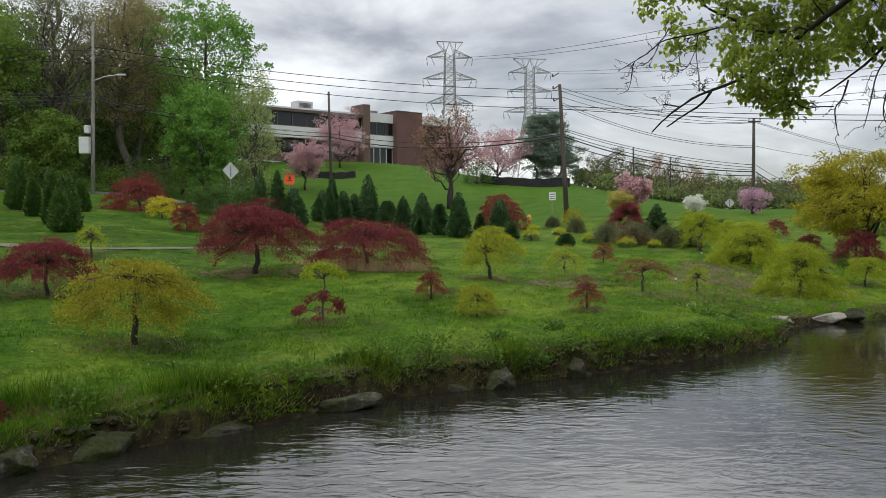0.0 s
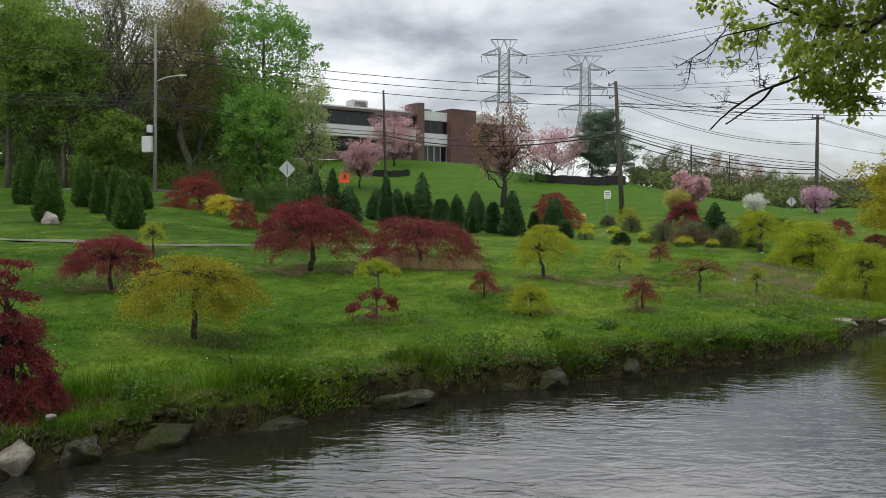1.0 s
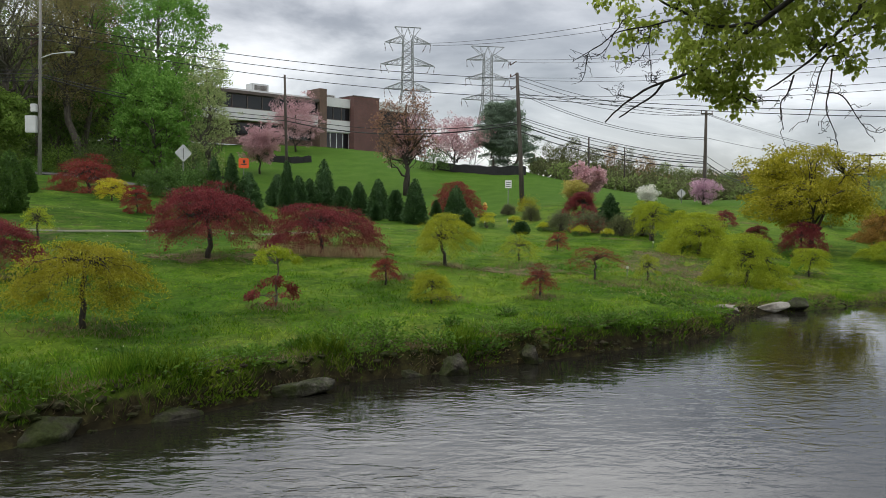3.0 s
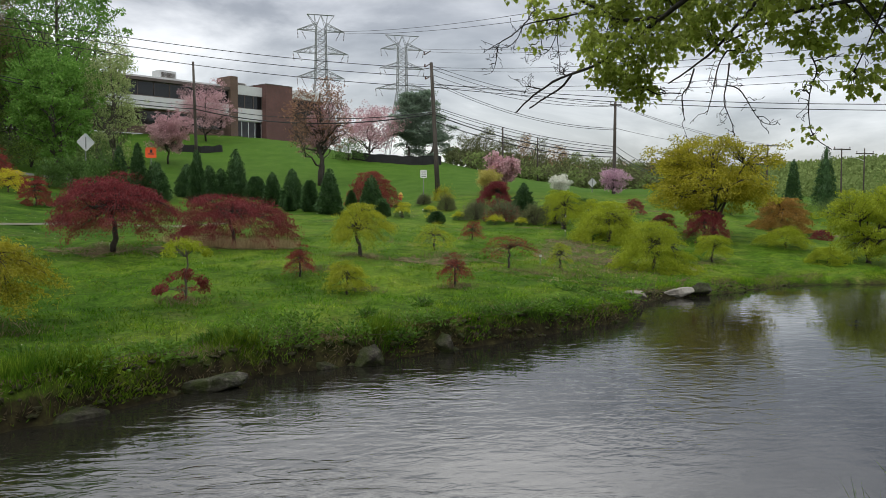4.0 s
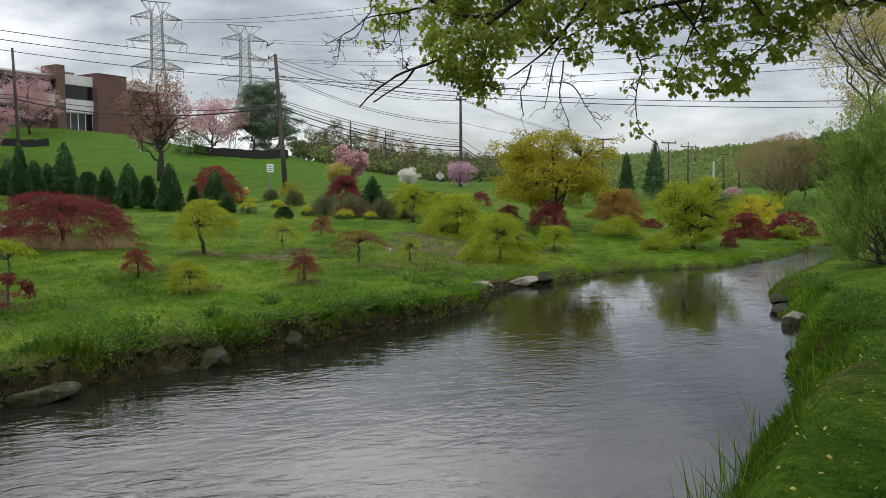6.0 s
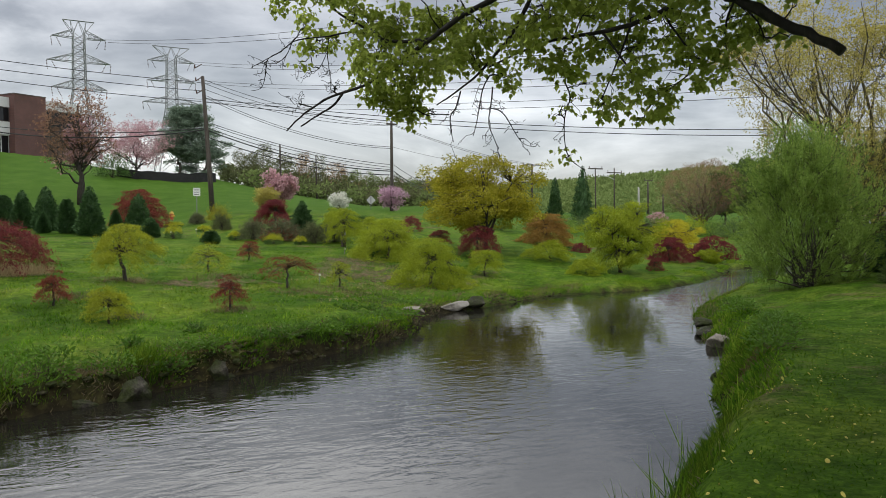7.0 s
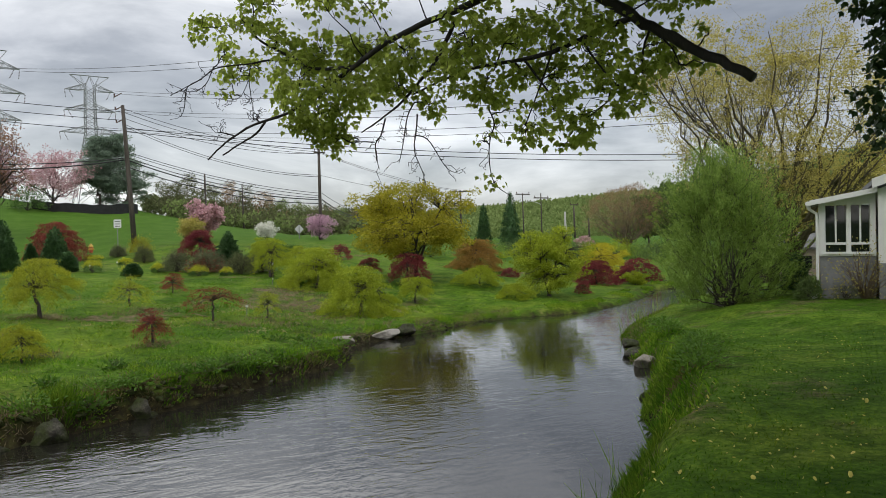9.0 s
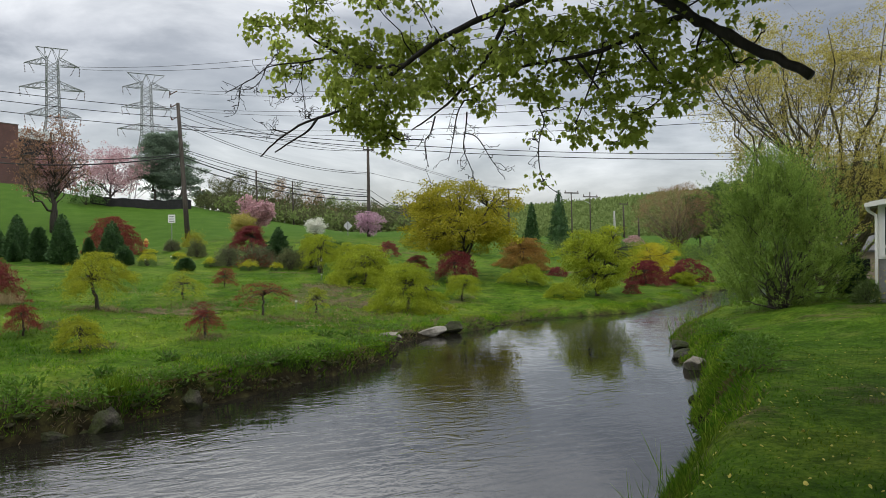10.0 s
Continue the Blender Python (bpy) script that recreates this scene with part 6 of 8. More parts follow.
wire((32.76, 255.03, 48.08), (86.25, 51.00, 22.75), 3.00, "high transmission line across the sky", r=0.046)
wire((33.84, 254.89, 47.30), (86.25, 50.99, 21.47), 3.00, "high transmission line across the sky", r=0.046)
wire((31.72, 255.16, 42.68), (90.57, 53.52, 20.41), 3.00, "high transmission line across the sky", r=0.046)
wire((34.53, 254.79, 41.98), (90.58, 53.50, 19.00), 3.00, "high transmission line across the sky", r=0.046)
wire((29.74, 255.40, 37.25), (94.89, 56.03, 18.25), 3.00, "high transmission line across the sky", r=0.046)
wire((35.22, 254.70, 36.47), (94.90, 56.02, 17.09), 3.00, "high transmission line across the sky", r=0.046)
wire((9.94, 67.26, 11.69), (64.78, 38.20, 9.31), 1.40, "pair of wires across the stream", r=0.029)
wire((9.94, 67.26, 11.41), (64.78, 38.19, 8.78), 1.40, "pair of wires across the stream", r=0.029)
road_sign(-14.69, 56.09, 3.00, "diamond", "grey back of a diamond road sign", 2.83, 38.0, 0.86)
road_sign(-11.16, 58.94, 2.42, "orange", "orange diamond work-zone sign with black mark", 2.92, 8.0, 0.72)
road_sign(8.30, 61.43, 1.74, "plate", "white rectangular sign on a thin post", 2.64, -5.0, 0.50)
road_sign(20.69, 58.43, 2.43, "diamond", "grey diamond sign seen from behind", 1.10, -20.0, 0.50)
tagged(part("gravel_path", ribbon([(-40, 30), (-16.4, 26.4), (-13.6, 26.0), (-10.9, 26.4), (-7.4, 28.9), (-3.3, 32.5)], 0.62, 0.012), GRAVEL), "narrow grey gravel path across the lawn", "path", kind="structure")
tagged(part("road", ribbon([(-120, 42), (-60, 54), (-25, 60), (0, 61), (20, 61.8), (40, 64), (46, 65.5)], 6.0, 0.04), ASPHALT), "grey asphalt road along the foot of the hill", "road", kind="structure")

# ---------------------------------------------------------------- buildings
def brick_material(name, dark, mid, light):
    m, t = shell(name)
    at = coords(t)
    b = node(t, "ShaderNodeTexBrick", Scale=4.0)
    b.inputs["Mortar Size"].default_value = 0.012
    b.inputs["Color1"].default_value, b.inputs["Color2"].default_value, b.inputs["Mortar"].default_value = (*mid, 1), (*light, 1), (*dark, 1)
    turn = t.nodes.new("ShaderNodeMapping")
    turn.inputs["Rotation"].default_value = (radians(90), 0, 0)
    t.links.new(at, turn.inputs[0])
    t.links.new(turn.outputs[0], b.inputs["Vector"])
    stain = ramp(t, noise_of(t, at, 0.6, 5.0), [(0.3, (0.8, 0.8, 0.8)), (0.7, (1.15, 1.15, 1.15))])
    finish(t, principled(t, mixed(t, 1.0, b.outputs[0], stain, "MULTIPLY"), 0.85, bumped(t, b.outputs["Fac"], -0.3, 0.01)).outputs[0])
    return m


def glass_material(name, tint, rough=0.06):
    m, t = shell(name)
    p = principled(t, tint, rough)
    p.inputs["Coat Weight"].default_value = 0.1
    finish(t, p.outputs[0])
    return m


BRICK = brick_material("red_brown_brick", (0.10, 0.075, 0.07), (0.118, 0.056, 0.050), (0.150, 0.074, 0.065))
BROWN_BRICK = brick_material("brown_brick", (0.09, 0.07, 0.06), (0.115, 0.075, 0.055), (0.15, 0.095, 0.07))
DARK_GLASS = glass_material("dark_tinted_glass", (0.010, 0.012, 0.014), 0.04)
ROOF_METAL = paint("brown_roof_edge", (0.085, 0.065, 0.055), 0.5, 0.1)
PALE_PANEL = paint("pale_panel", (0.60, 0.61, 0.61), 0.55, 0.06)
STUCCO = rough_material("grey_stucco", (0.15, 0.15, 0.155), (0.21, 0.21, 0.215), (0.27, 0.27, 0.275), 3.0, 0.9, 0.4, 0.01)
ROOF_FELT = rough_material("grey_roof_felt", (0.10, 0.10, 0.10), (0.15, 0.15, 0.15), (0.21, 0.21, 0.21), 3.0, 0.9, 0.3, 0.01)
FABRIC = rough_material("black_silt_fabric", (0.006, 0.006, 0.007), (0.012, 0.012, 0.013), (0.022, 0.022, 0.024), 2.0, 0.8, 0.5, 0.05)


def window_strip(parent, u0, u1, z0, z1, y, panes, frame_material, glass=None):
    """A row of panes set back in a wall, with mullions between them."""
    w = (u1 - u0) / panes
    for i in range(panes):
        part("window_pane", box(Geo(), (u0 + i * w + 0.04, y + 0.10, z0 + 0.04), (u0 + (i + 1) * w - 0.04, y + 0.14, z1 - 0.04)), glass or DARK_GLASS, parent)
    g = Geo()
    for i in range(panes + 1):
        box(g, (u0 + i * w - 0.05, y + 0.02, z0), (u0 + i * w + 0.05, y + 0.2, z1))
    box(g, (u0, y + 0.03, z0 - 0.06), (u1, y + 0.2, z0 + 0.05))
    box(g, (u0, y + 0.03, z1 - 0.05), (u1, y + 0.2, z1 + 0.06))
    part("window_frame", g, frame_material, parent)


def office_building(x, y, z, turn):
    t = thing("office_building", x, y, z, "long brick office building with white bands and dark windows", "building", turn=turn)
    # low wing: recessed ground floor, white band, strip of windows, brown roof edge
    part("wall", box(Geo(), (-42, 1.2, 0), (-0.52, 1.6, 4.6)), BROWN_BRICK, t)
    window_strip(t, -41, -1.0, 1.2, 3.0, 0.95, 16, ROOF_METAL)
    part("spandrel", box(Geo(), (-42, 0, 3.3), (-0.52, 1.2, 4.85)), PALE_PANEL, t, "white band under the windows")
    window_strip(t, -42, -0.52, 4.9, 6.75, 0.0, 18, ROOF_METAL)
    part("wall", box(Geo(), (-42, 0.25, 4.85), (-0.52, 0.5, 6.85)), BROWN_BRICK, t)
    part("roof_edge", box(Geo(), (-42.4, -0.35, 6.85), (-0.52, 14, 7.25)), ROOF_METAL, t)
    part("parapet", box(Geo(), (-30, 2.2, 7.25), (-0.52, 13, 7.85)), PALE_PANEL, t, "pale upper parapet")
    # brick pier
    part("pier", box(Geo(), (-0.52, -0.5, -0.4), (0.69, 3, 8.85)), BROWN_BRICK, t)
    # white block with two strips of windows
    part("panel", box(Geo(), (0.69, 0, 6.42), (5.26, 0.4, 7.75)), PALE_PANEL, t)
    window_strip(t, 0.69, 5.26, 4.5, 6.38, 0.05, 3, ROOF_METAL)
    part("panel", box(Geo(), (0.69, 0, 2.68), (5.26, 0.4, 4.45)), PALE_PANEL, t)
    window_strip(t, 0.69, 5.26, 0.1, 2.62, 0.25, 4, PALE_PANEL)
    part("wall", box(Geo(), (0.69, 0.45, -0.4), (5.26, 14, 7.6)), BROWN_BRICK, t)
    # brick tower and the far block
    part("brick_tower", box(Geo(), (5.26, -1.0, -0.6), (10.06, 12, 8.2)), BRICK, t)
    part("coping", box(Geo(), (5.2, -1.06, 8.2), (10.12, 12, 8.32)), ROOF_METAL, t)
    part("panel", box(Geo(), (10.06, 0, 6.7), (17, 0.4, 7.95)), PALE_PANEL, t)
    window_strip(t, 10.06, 17, 4.4, 6.6, 0.05, 4, ROOF_METAL)
    part("wall", box(Geo(), (10.06, 0.3, -0.6), (17, 14, 7.8)), BROWN_BRICK, t)
    for u0, u1, z0, z1 in ((-9.6, -7.0, 7.85, 9.0), (1.4, 4.6, 7.65, 8.6)):
        unit_box = part("roof_unit", soft_box((u0, 3.0, z0), (u1, 5.0, z1), 0.05), SIGN_GREY, t)
        louvre = Geo()
        for i in range(5):
            box(louvre, (u0 + 0.3, 2.96, z0 + 0.2 + i * 0.14), (u1 - 0.3, 2.995, z0 + 0.28 + i * 0.14))
        part("louvre", louvre, ROOF_METAL, unit_box)
    return t


office_building(-11.68, 121.43, 10.5, 38.9)


def fabric_fence(points, tall, label):
    """Black fabric stretched along a line of stakes."""
    p = np.asarray(points, float)
    d = np.concatenate([[0], np.cumsum(np.hypot(*np.diff(p, axis=0).T))])
    n = int(d[-1] / 0.5) + 2
    c = np.stack([np.interp(np.linspace(0, d[-1], n), d, p[:, i]) for i in (0, 1)], 1)
    z = ground(c[:, 0], c[:, 1])
    t = thing("fabric_fence", c[0, 0], c[0, 1], z[0], label, "fence")
    c = np.column_stack([c - c[0], z - z[0]])
    wave = 0.06 * np.sin(np.arange(n) * 1.7)
    lo, hi = c + [0, 0, -0.15], c + np.column_stack([wave, 0 * wave, tall + wave])
    k = np.arange(n - 1)
    back = np.array([0.03, 0.06, 0])
    v = np.concatenate([lo, hi, hi + back, lo + back])
    part("fabric", Geo().add(v, np.concatenate([np.stack([k + o, k + 1 + o, k + 1 + o + n, k + o + n], 1) for o in (0, n, 2 * n)])), FABRIC, t)
    for i in range(0, n, 5):
        part("stake", box(Geo(), c[i] + [-0.03, 0.04, 0], c[i] + [0.03, 0.10, tall + 0.12]), POLE_WOOD, t)
    return t


fabric_fence([(4.5, 97), (8, 94), (12, 92), (14.6, 93.2)], 0.95, "black silt fence along the crest of the hill")
fabric_fence([(-17.6, 100), (-15, 96.5), (-12.5, 96), (-10.6, 98.5)], 0.8, "black silt fence round the cherry trees")


def house(x, y, z, turn):
    t = thing("house", x, y, z - 0.3, "white house with a glazed sunroom on a grey base", "house", turn=turn)
    g = Geo()
    box(g, (0, 0, 0), (1.2, 3.6, 1.33))
    part("foundation", g, STUCCO, t)
    # the sunroom's front wall, with two window openings
    wall = Geo()
    for lo, hi in (((-0.02, -0.03, 1.33), (1.2, 0.12, 1.42)), ((-0.02, -0.03, 1.42), (0.12, 0.12, 2.55)), ((0.57, -0.03, 1.42), (0.67, 0.12, 2.55)), ((1.07, -0.03, 1.42), (1.2, 0.12, 2.55))):
        box(wall, lo, hi)
    wall.add([(-0.02, -0.03, 2.55), (1.2, -0.03, 2.55), (1.2, -0.03, 2.83), (-0.02, -0.03, 2.60), (-0.02, 0.12, 2.55), (1.2, 0.12, 2.55), (1.2, 0.12, 2.83), (-0.02, 0.12, 2.60)],
             [(0, 1, 2, 3), (5, 4, 7, 6), (4, 5, 1, 0), (3, 2, 6, 7), (1, 5, 6, 2), (4, 0, 3, 7)])
    part("front_wall", wall, WHITE_PAINT, t)
    part("side_wall", box(Geo(), (-0.02, 0.12, 1.33), (0.1, 3.6, 2.58)), WHITE_PAINT, t)
    part("back_wall", box(Geo(), (0.1, 3.45, 0), (1.2, 3.6, 2.6)), WHITE_PAINT, t)
    for u0, u1 in ((0.12, 0.57), (0.67, 1.07)):
        win = part("window", box(box(Geo(), (u0, -0.02, 1.60), (u1, 0.06, 1.66)), (u0 + (u1 - u0) / 2 - 0.02, -0.02, 1.66), (u0 + (u1 - u0) / 2 + 0.02, 0.06, 2.55)), WHITE_PAINT, t)
        for a, b, c, d in ((u0 + 0.01, (u0 + u1) / 2 - 0.02, 1.66, 2.54), ((u0 + u1) / 2 + 0.02, u1 - 0.01, 1.66, 2.54), (u0 + 0.01, u1 - 0.01, 1.43, 1.60)):
            part("pane", box(Geo(), (a, 0.03, c), (b, 0.045, d)), DARK_GLASS, win)
    part("sill", soft_box((0.06, -0.07, 1.37), (1.14, -0.03, 1.43), 0.008), WHITE_PAINT, t)
    # lean-to roof with white fascia and gutter
    roof = Geo().add([(-0.20, -0.28, 2.62), (1.22, -0.28, 2.88), (1.22, 3.9, 2.88), (-0.20, 3.9, 2.62), (-0.20, -0.28, 2.68), (1.22, -0.28, 2.94), (1.22, 3.9, 2.94), (-0.20, 3.9, 2.68)],
                     [(0, 3, 2, 1), (4, 5, 6, 7), (0, 1, 5, 4), (1, 2, 6, 5), (2, 3, 7, 6), (3, 0, 4, 7)])
    part("roof", roof, ROOF_FELT, t)
    fascia = Geo().add([(-0.22, -0.31, 2.55), (1.22, -0.31, 2.81), (1.22, -0.31, 2.93), (-0.22, -0.31, 2.67), (-0.22, -0.285, 2.55), (1.22, -0.285, 2.81), (1.22, -0.285, 2.93), (-0.22, -0.285, 2.67)],
                       [(0, 1, 2, 3), (5, 4, 7, 6), (4, 5, 1, 0), (3, 2, 6, 7), (1, 5, 6, 2), (4, 0, 3, 7)])
    part("fascia", fascia, WHITE_PAINT, t)
    part("gutter", tube(Geo(), [(-0.26, -0.3, 2.60), (-0.26, 3.9, 2.60)], 0.055, 8), WHITE_PAINT, t)
    part("downspout", tube(Geo(), [(-0.26, -0.1, 2.55), (-0.22, -0.1, 2.46), (-0.07, -0.08, 2.36), (-0.06, -0.08, 2.2), (-0.06, -0.08, 0.45), (-0.10, -0.12, 0.36), (-0.22, -0.2, 0.33)], 0.035, 6), WHITE_PAINT, t)
    # main house beside it: lapped boards
    part("main_wall", box(Geo(), (1.26, -0.2, 0), (9.5, 7.5, 2.9)), WHITE_PAINT, t)
    for i in range(12):
        z0 = 1.17 + i * 0.135
        part("siding_board", Geo().add([(1.30, -0.215, z0), (9.5, -0.215, z0), (9.5, -0.203, z0 + 0.13), (1.30, -0.203, z0 + 0.13), (1.30, -0.2, z0), (9.5, -0.2, z0)], [(0, 1, 2, 3), (4, 5, 1, 0)]), WHITE_PAINT, t)
    part("main_foundation", box(Geo(), (1.24, -0.24, 0), (9.5, -0.204, 1.16)), STUCCO, t)
    part("corner_board", box(Geo(), (1.23, -0.23, 1.17), (1.33, -0.2, 2.9)), WHITE_PAINT, t)
    # gable over the main wall, with white rake boards
    part("gable", Geo().add([(1.26, -0.2, 2.9), (9.5, -0.2, 2.9), (5.4, -0.2, 4.4), (1.26, 0.0, 2.9), (9.5, 0.0, 2.9), (5.4, 0.0, 4.4)],
                            [(0, 1, 2), (5, 4, 3)]).add([(1.26, -0.2, 2.9), (5.4, -0.2, 4.4), (5.4, 0.0, 4.4), (1.26, 0.0, 2.9)], [(0, 1, 2, 3)]), WHITE_PAINT, t)
    for near, far in ((1.10, 5.4), (9.72, 5.4)):
        part("roof_slope", Geo().add([(near, -0.45, 2.98), (far, -0.45, 4.52), (far, 7.8, 4.52), (near, 7.8, 2.98), (near, -0.45, 3.10), (far, -0.45, 4.64), (far, 7.8, 4.64), (near, 7.8, 3.10)],
                                     [(0, 3, 2, 1), (4, 5, 6, 7), (0, 1, 5, 4), (1, 2, 6, 5), (2, 3, 7, 6), (3, 0, 4, 7)]), ROOF_FELT, t)
        part("rake_board", Geo().add([(near, -0.49, 2.90), (far, -0.49, 4.44), (far, -0.49, 4.66), (near, -0.49, 3.12), (near, -0.455, 2.90), (far, -0.455, 4.44), (far, -0.455, 4.66), (near, -0.455, 3.12)],
                                     [(0, 1, 2, 3), (5, 4, 7, 6), (4, 5, 1, 0), (3, 2, 6, 7), (1, 5, 6, 2), (4, 0, 3, 7)]), WHITE_PAINT, t)
    return t


house(17.73, 12.66, 0.88, -54.2)

# ---------------------------------------------------------------- wooded hill in the distance
def far_woods(seed, n, turn_lo, turn_hi, r_lo, r_hi, colour, label, size=1.5, tall=6.5, bulk=3.0, per=18):
    rng = np.random.default_rng(seed)
    a = np.radians(rng.uniform(turn_lo, turn_hi, n))
    r = r_lo + (r_hi - r_lo) * rng.random(n) ** 0.6
    x, y = r * np.sin(a), r * np.cos(a)
    c = np.stack([x, y, ground(x, y) + rng.uniform(0.15, 1.0, n) * tall], 1)
    g = Geo()
    s = rng.uniform(0.5, 1.0, (n, 1)) * bulk * np.array([[1, 1, 0.8]])
    cc = np.repeat(c, per, 0)
    off = unit(rng.normal(size=(len(cc), 3))) * np.repeat(s, per, 0) * rng.uniform(0.6, 1.0, (len(cc), 1))
    leaves(g, cc + off, off + rng.normal(size=off.shape) * 1.5 + [0, 0, 0.6], size * rng.uniform(0.6, 1.4, len(cc)), size * 0.8, rng)
    return tagged(part("distant_woods", g, colour), label, "woods", kind="stuff")


far_woods(5, 3400, 26, 64, 235, 425, FARWOOD, "wooded hillside in fresh spring green", 1.4, 2.4, 2.8, 17)
far_woods(6, 600, 46, 70, 130, 300, FARYELLOW, "yellow-green woods behind the house", 0.95, 5.0, 2.2, 22)
far_woods(7, 620, 27, 46, 120, 210, FARWOOD, "low green trees along the valley", 0.6, 2.4, 1.5, 22)
far_woods(8, 900, -52, -14.5, 100, 150, DEEP, "dark woods on the hill beyond the road", 1.15, 13)

far_woods(12, 700, -52, -13, 92, 130, DEEP, "undergrowth on the hill beyond the road", 0.5, 3.5, 1.6)
far_woods(9, 620, 10.5, 26, 104, 124, SCRUB, "scrub along the crest of the hill", 0.30, 3.4, 1.2, 22)
far_woods(10, 480, 12, 30, 108, 130, FARWOOD, "green scrub along the crest of the hill", 0.28, 3.0, 1.2, 22)
far_woods(11, 160, 15, 27, 108, 122, TWIGS, "brown scrub along the crest of the hill", 0.15, 4.0, 1.2, 26)
far_woods(13, 430, 11, 30, 95, 108, FARWOOD, "low green brush on the crest of the hill", 0.45, 1.7, 1.1, 15)
far_woods(15, 480, 9.3, 30, 95, 108, SCRUB, "low dull brush on the crest of the hill", 0.42, 1.8, 1.1, 15)
far_woods(14, 520, -52, -13, 82, 102, DEEP, "low dark brush under the trees", 0.34, 2.4, 1.3, 22)
# large unseen trees, added behind the camera to enclose and shade the near lawn
for bx, by, bh, seed in ((-9, -15, 15, 301), (2, -17, 16, 302), (12, -17, 15, 303), (-18, -20, 14, 305)):
    wild_tree(bx, by, bh, 11, DEEP, "unseen tall leafy tree added to shade the near lawn", seed, bare=0.12, leaf=0.45, per=20, limbs=9, group="trees on the near bank", fill=120)

overhang = thing("maple_tree", 4.6, -3.4, height(4.6, -3.4) - 0.05, "old maple leaning over the stream, young green leaves", "tree")
limbs_geo, green, ivy = Geo(), Geo(), Geo()
leaf_rng = np.random.default_rng(77)
ROOT = np.array([4.6, -3.4, height(4.6, -3.4) - 0.05])
limb_points = []
OUTLINE = [(0.0, 0.0), (0.22, 0.0), (0.44, 0.06), (0.40, 0.22), (0.64, 0.52), (0.38, 0.54), (0.25, 0.70), (0.0, 1.08)]
LOBES = np.array(OUTLINE + [(-a, b) for a, b in OUTLINE[-2:0:-1]])


def limb(points, r0, r1):
    p = np.asarray(points) - ROOT
    k = np.linspace(0, len(p) - 1, 3 * len(p) - 2)
    q = np.stack([np.interp(k, np.arange(len(p)), p[:, i]) for i in range(3)], 1)
    for _ in range(2):
        q[1:-1] = (q[:-2] + 2 * q[1:-1] + q[2:]) / 4
    q[1:-1] += leaf_rng.normal(size=q[1:-1].shape) * r1 * 0.25
    tube(limbs_geo, q, np.linspace(r0, r1, len(q)) * leaf_rng.uniform(0.9, 1.1, len(q)), 8)
    limb_points.extend(q)
    if r0 < 0.012:
        for _ in range(9):
            i = leaf_rng.integers(1, len(q))
            on = unit(q[min(i + 1, len(q) - 1)] - q[i - 1])
            goal = q[i] + (in_ball(leaf_rng, 1)[0] + on * 0.5) * leaf_rng.uniform(0.08, 0.2)
            twig = bend(q[i], goal, leaf_rng, 0.12, 5)
            tube(limbs_geo, twig, np.linspace(0.0032, 0.0016, 5), 4)
            for end in (twig[-1], twig[3]):
                tip = end + in_ball(leaf_rng, 1)[0] * 0.05
                tube(limbs_geo, [end, (end + tip) / 2 + [0, 0, 0.004], tip], [0.0018, 0.0022, 0.003], 4)


def lobed_leaves(geo, at, face, along, size):
    """Maple leaves: five lobes, a little cupped, hanging from their stalks."""
    along = unit(along)
    side = unit(np.cross(along, face))
    up = np.cross(side, along)
    n, m = len(at), len(LOBES)
    u, w = LOBES[:, 0], LOBES[:, 1]
    cup = 0.18 * u * u - 0.10 * w * w
    v = at[:, None] + size[:, None, None] * (side[:, None] * u[None, :, None] + along[:, None] * w[None, :, None] + up[:, None] * cup[None, :, None])
    mid = at + along * size[:, None] * 0.42
    v = np.concatenate([v, mid[:, None]], 1).reshape(-1, 3)
    k = np.arange(m)
    tri = np.stack([np.full(m, m), k, (k + 1) % m], 1)
    geo.add(v, (np.arange(n)[:, None, None] * (m + 1) + tri[None]).reshape(-1, 3))


def spray(centre, wide, tall, count, geo=None, size=0.043):
    """A twig with its leaves, hung on the nearest limb."""
    c = np.asarray(centre) - ROOT
    if limb_points and geo is None:
        near = min(limb_points, key=lambda q: np.sum((q - c) ** 2))
        stem = bend(near, c, leaf_rng, 0.07, 6, 0.05)
        tube(limbs_geo, stem, np.linspace(0.007, 0.003, 6), 5)
        for _ in range(max(2, count // 14)):
            goal = c + in_ball(leaf_rng, 1)[0] * np.array([wide, wide, tall])
            tube(limbs_geo, bend(stem[leaf_rng.integers(2, 6)], goal, leaf_rng, 0.14, 5, 0.04), np.linspace(0.003, 0.0012, 5), 4)
    count = int(count * 1.45)
    bunches = max(1, count // 16)
    hubs = c + in_ball(leaf_rng, bunches) * np.array([wide, wide, tall])
    at = np.repeat(hubs, 16, 0)[:max(count, 8)]
    off = leaf_rng.normal(size=at.shape) * np.array([1, 1, 0.55]) * size * 1.25
    at = at + off
    along = unit(off) * 0.7 + np.array([0, 0, -1.0]) + leaf_rng.normal(size=at.shape) * 0.3
    face = leaf_rng.normal(size=at.shape) * 0.6 + unit(off) * 0.7 + [0, 0, 0.6]
    lobed_leaves(green if geo is None else geo, at, face, along, size * leaf_rng.uniform(0.65, 1.3, len(at)))


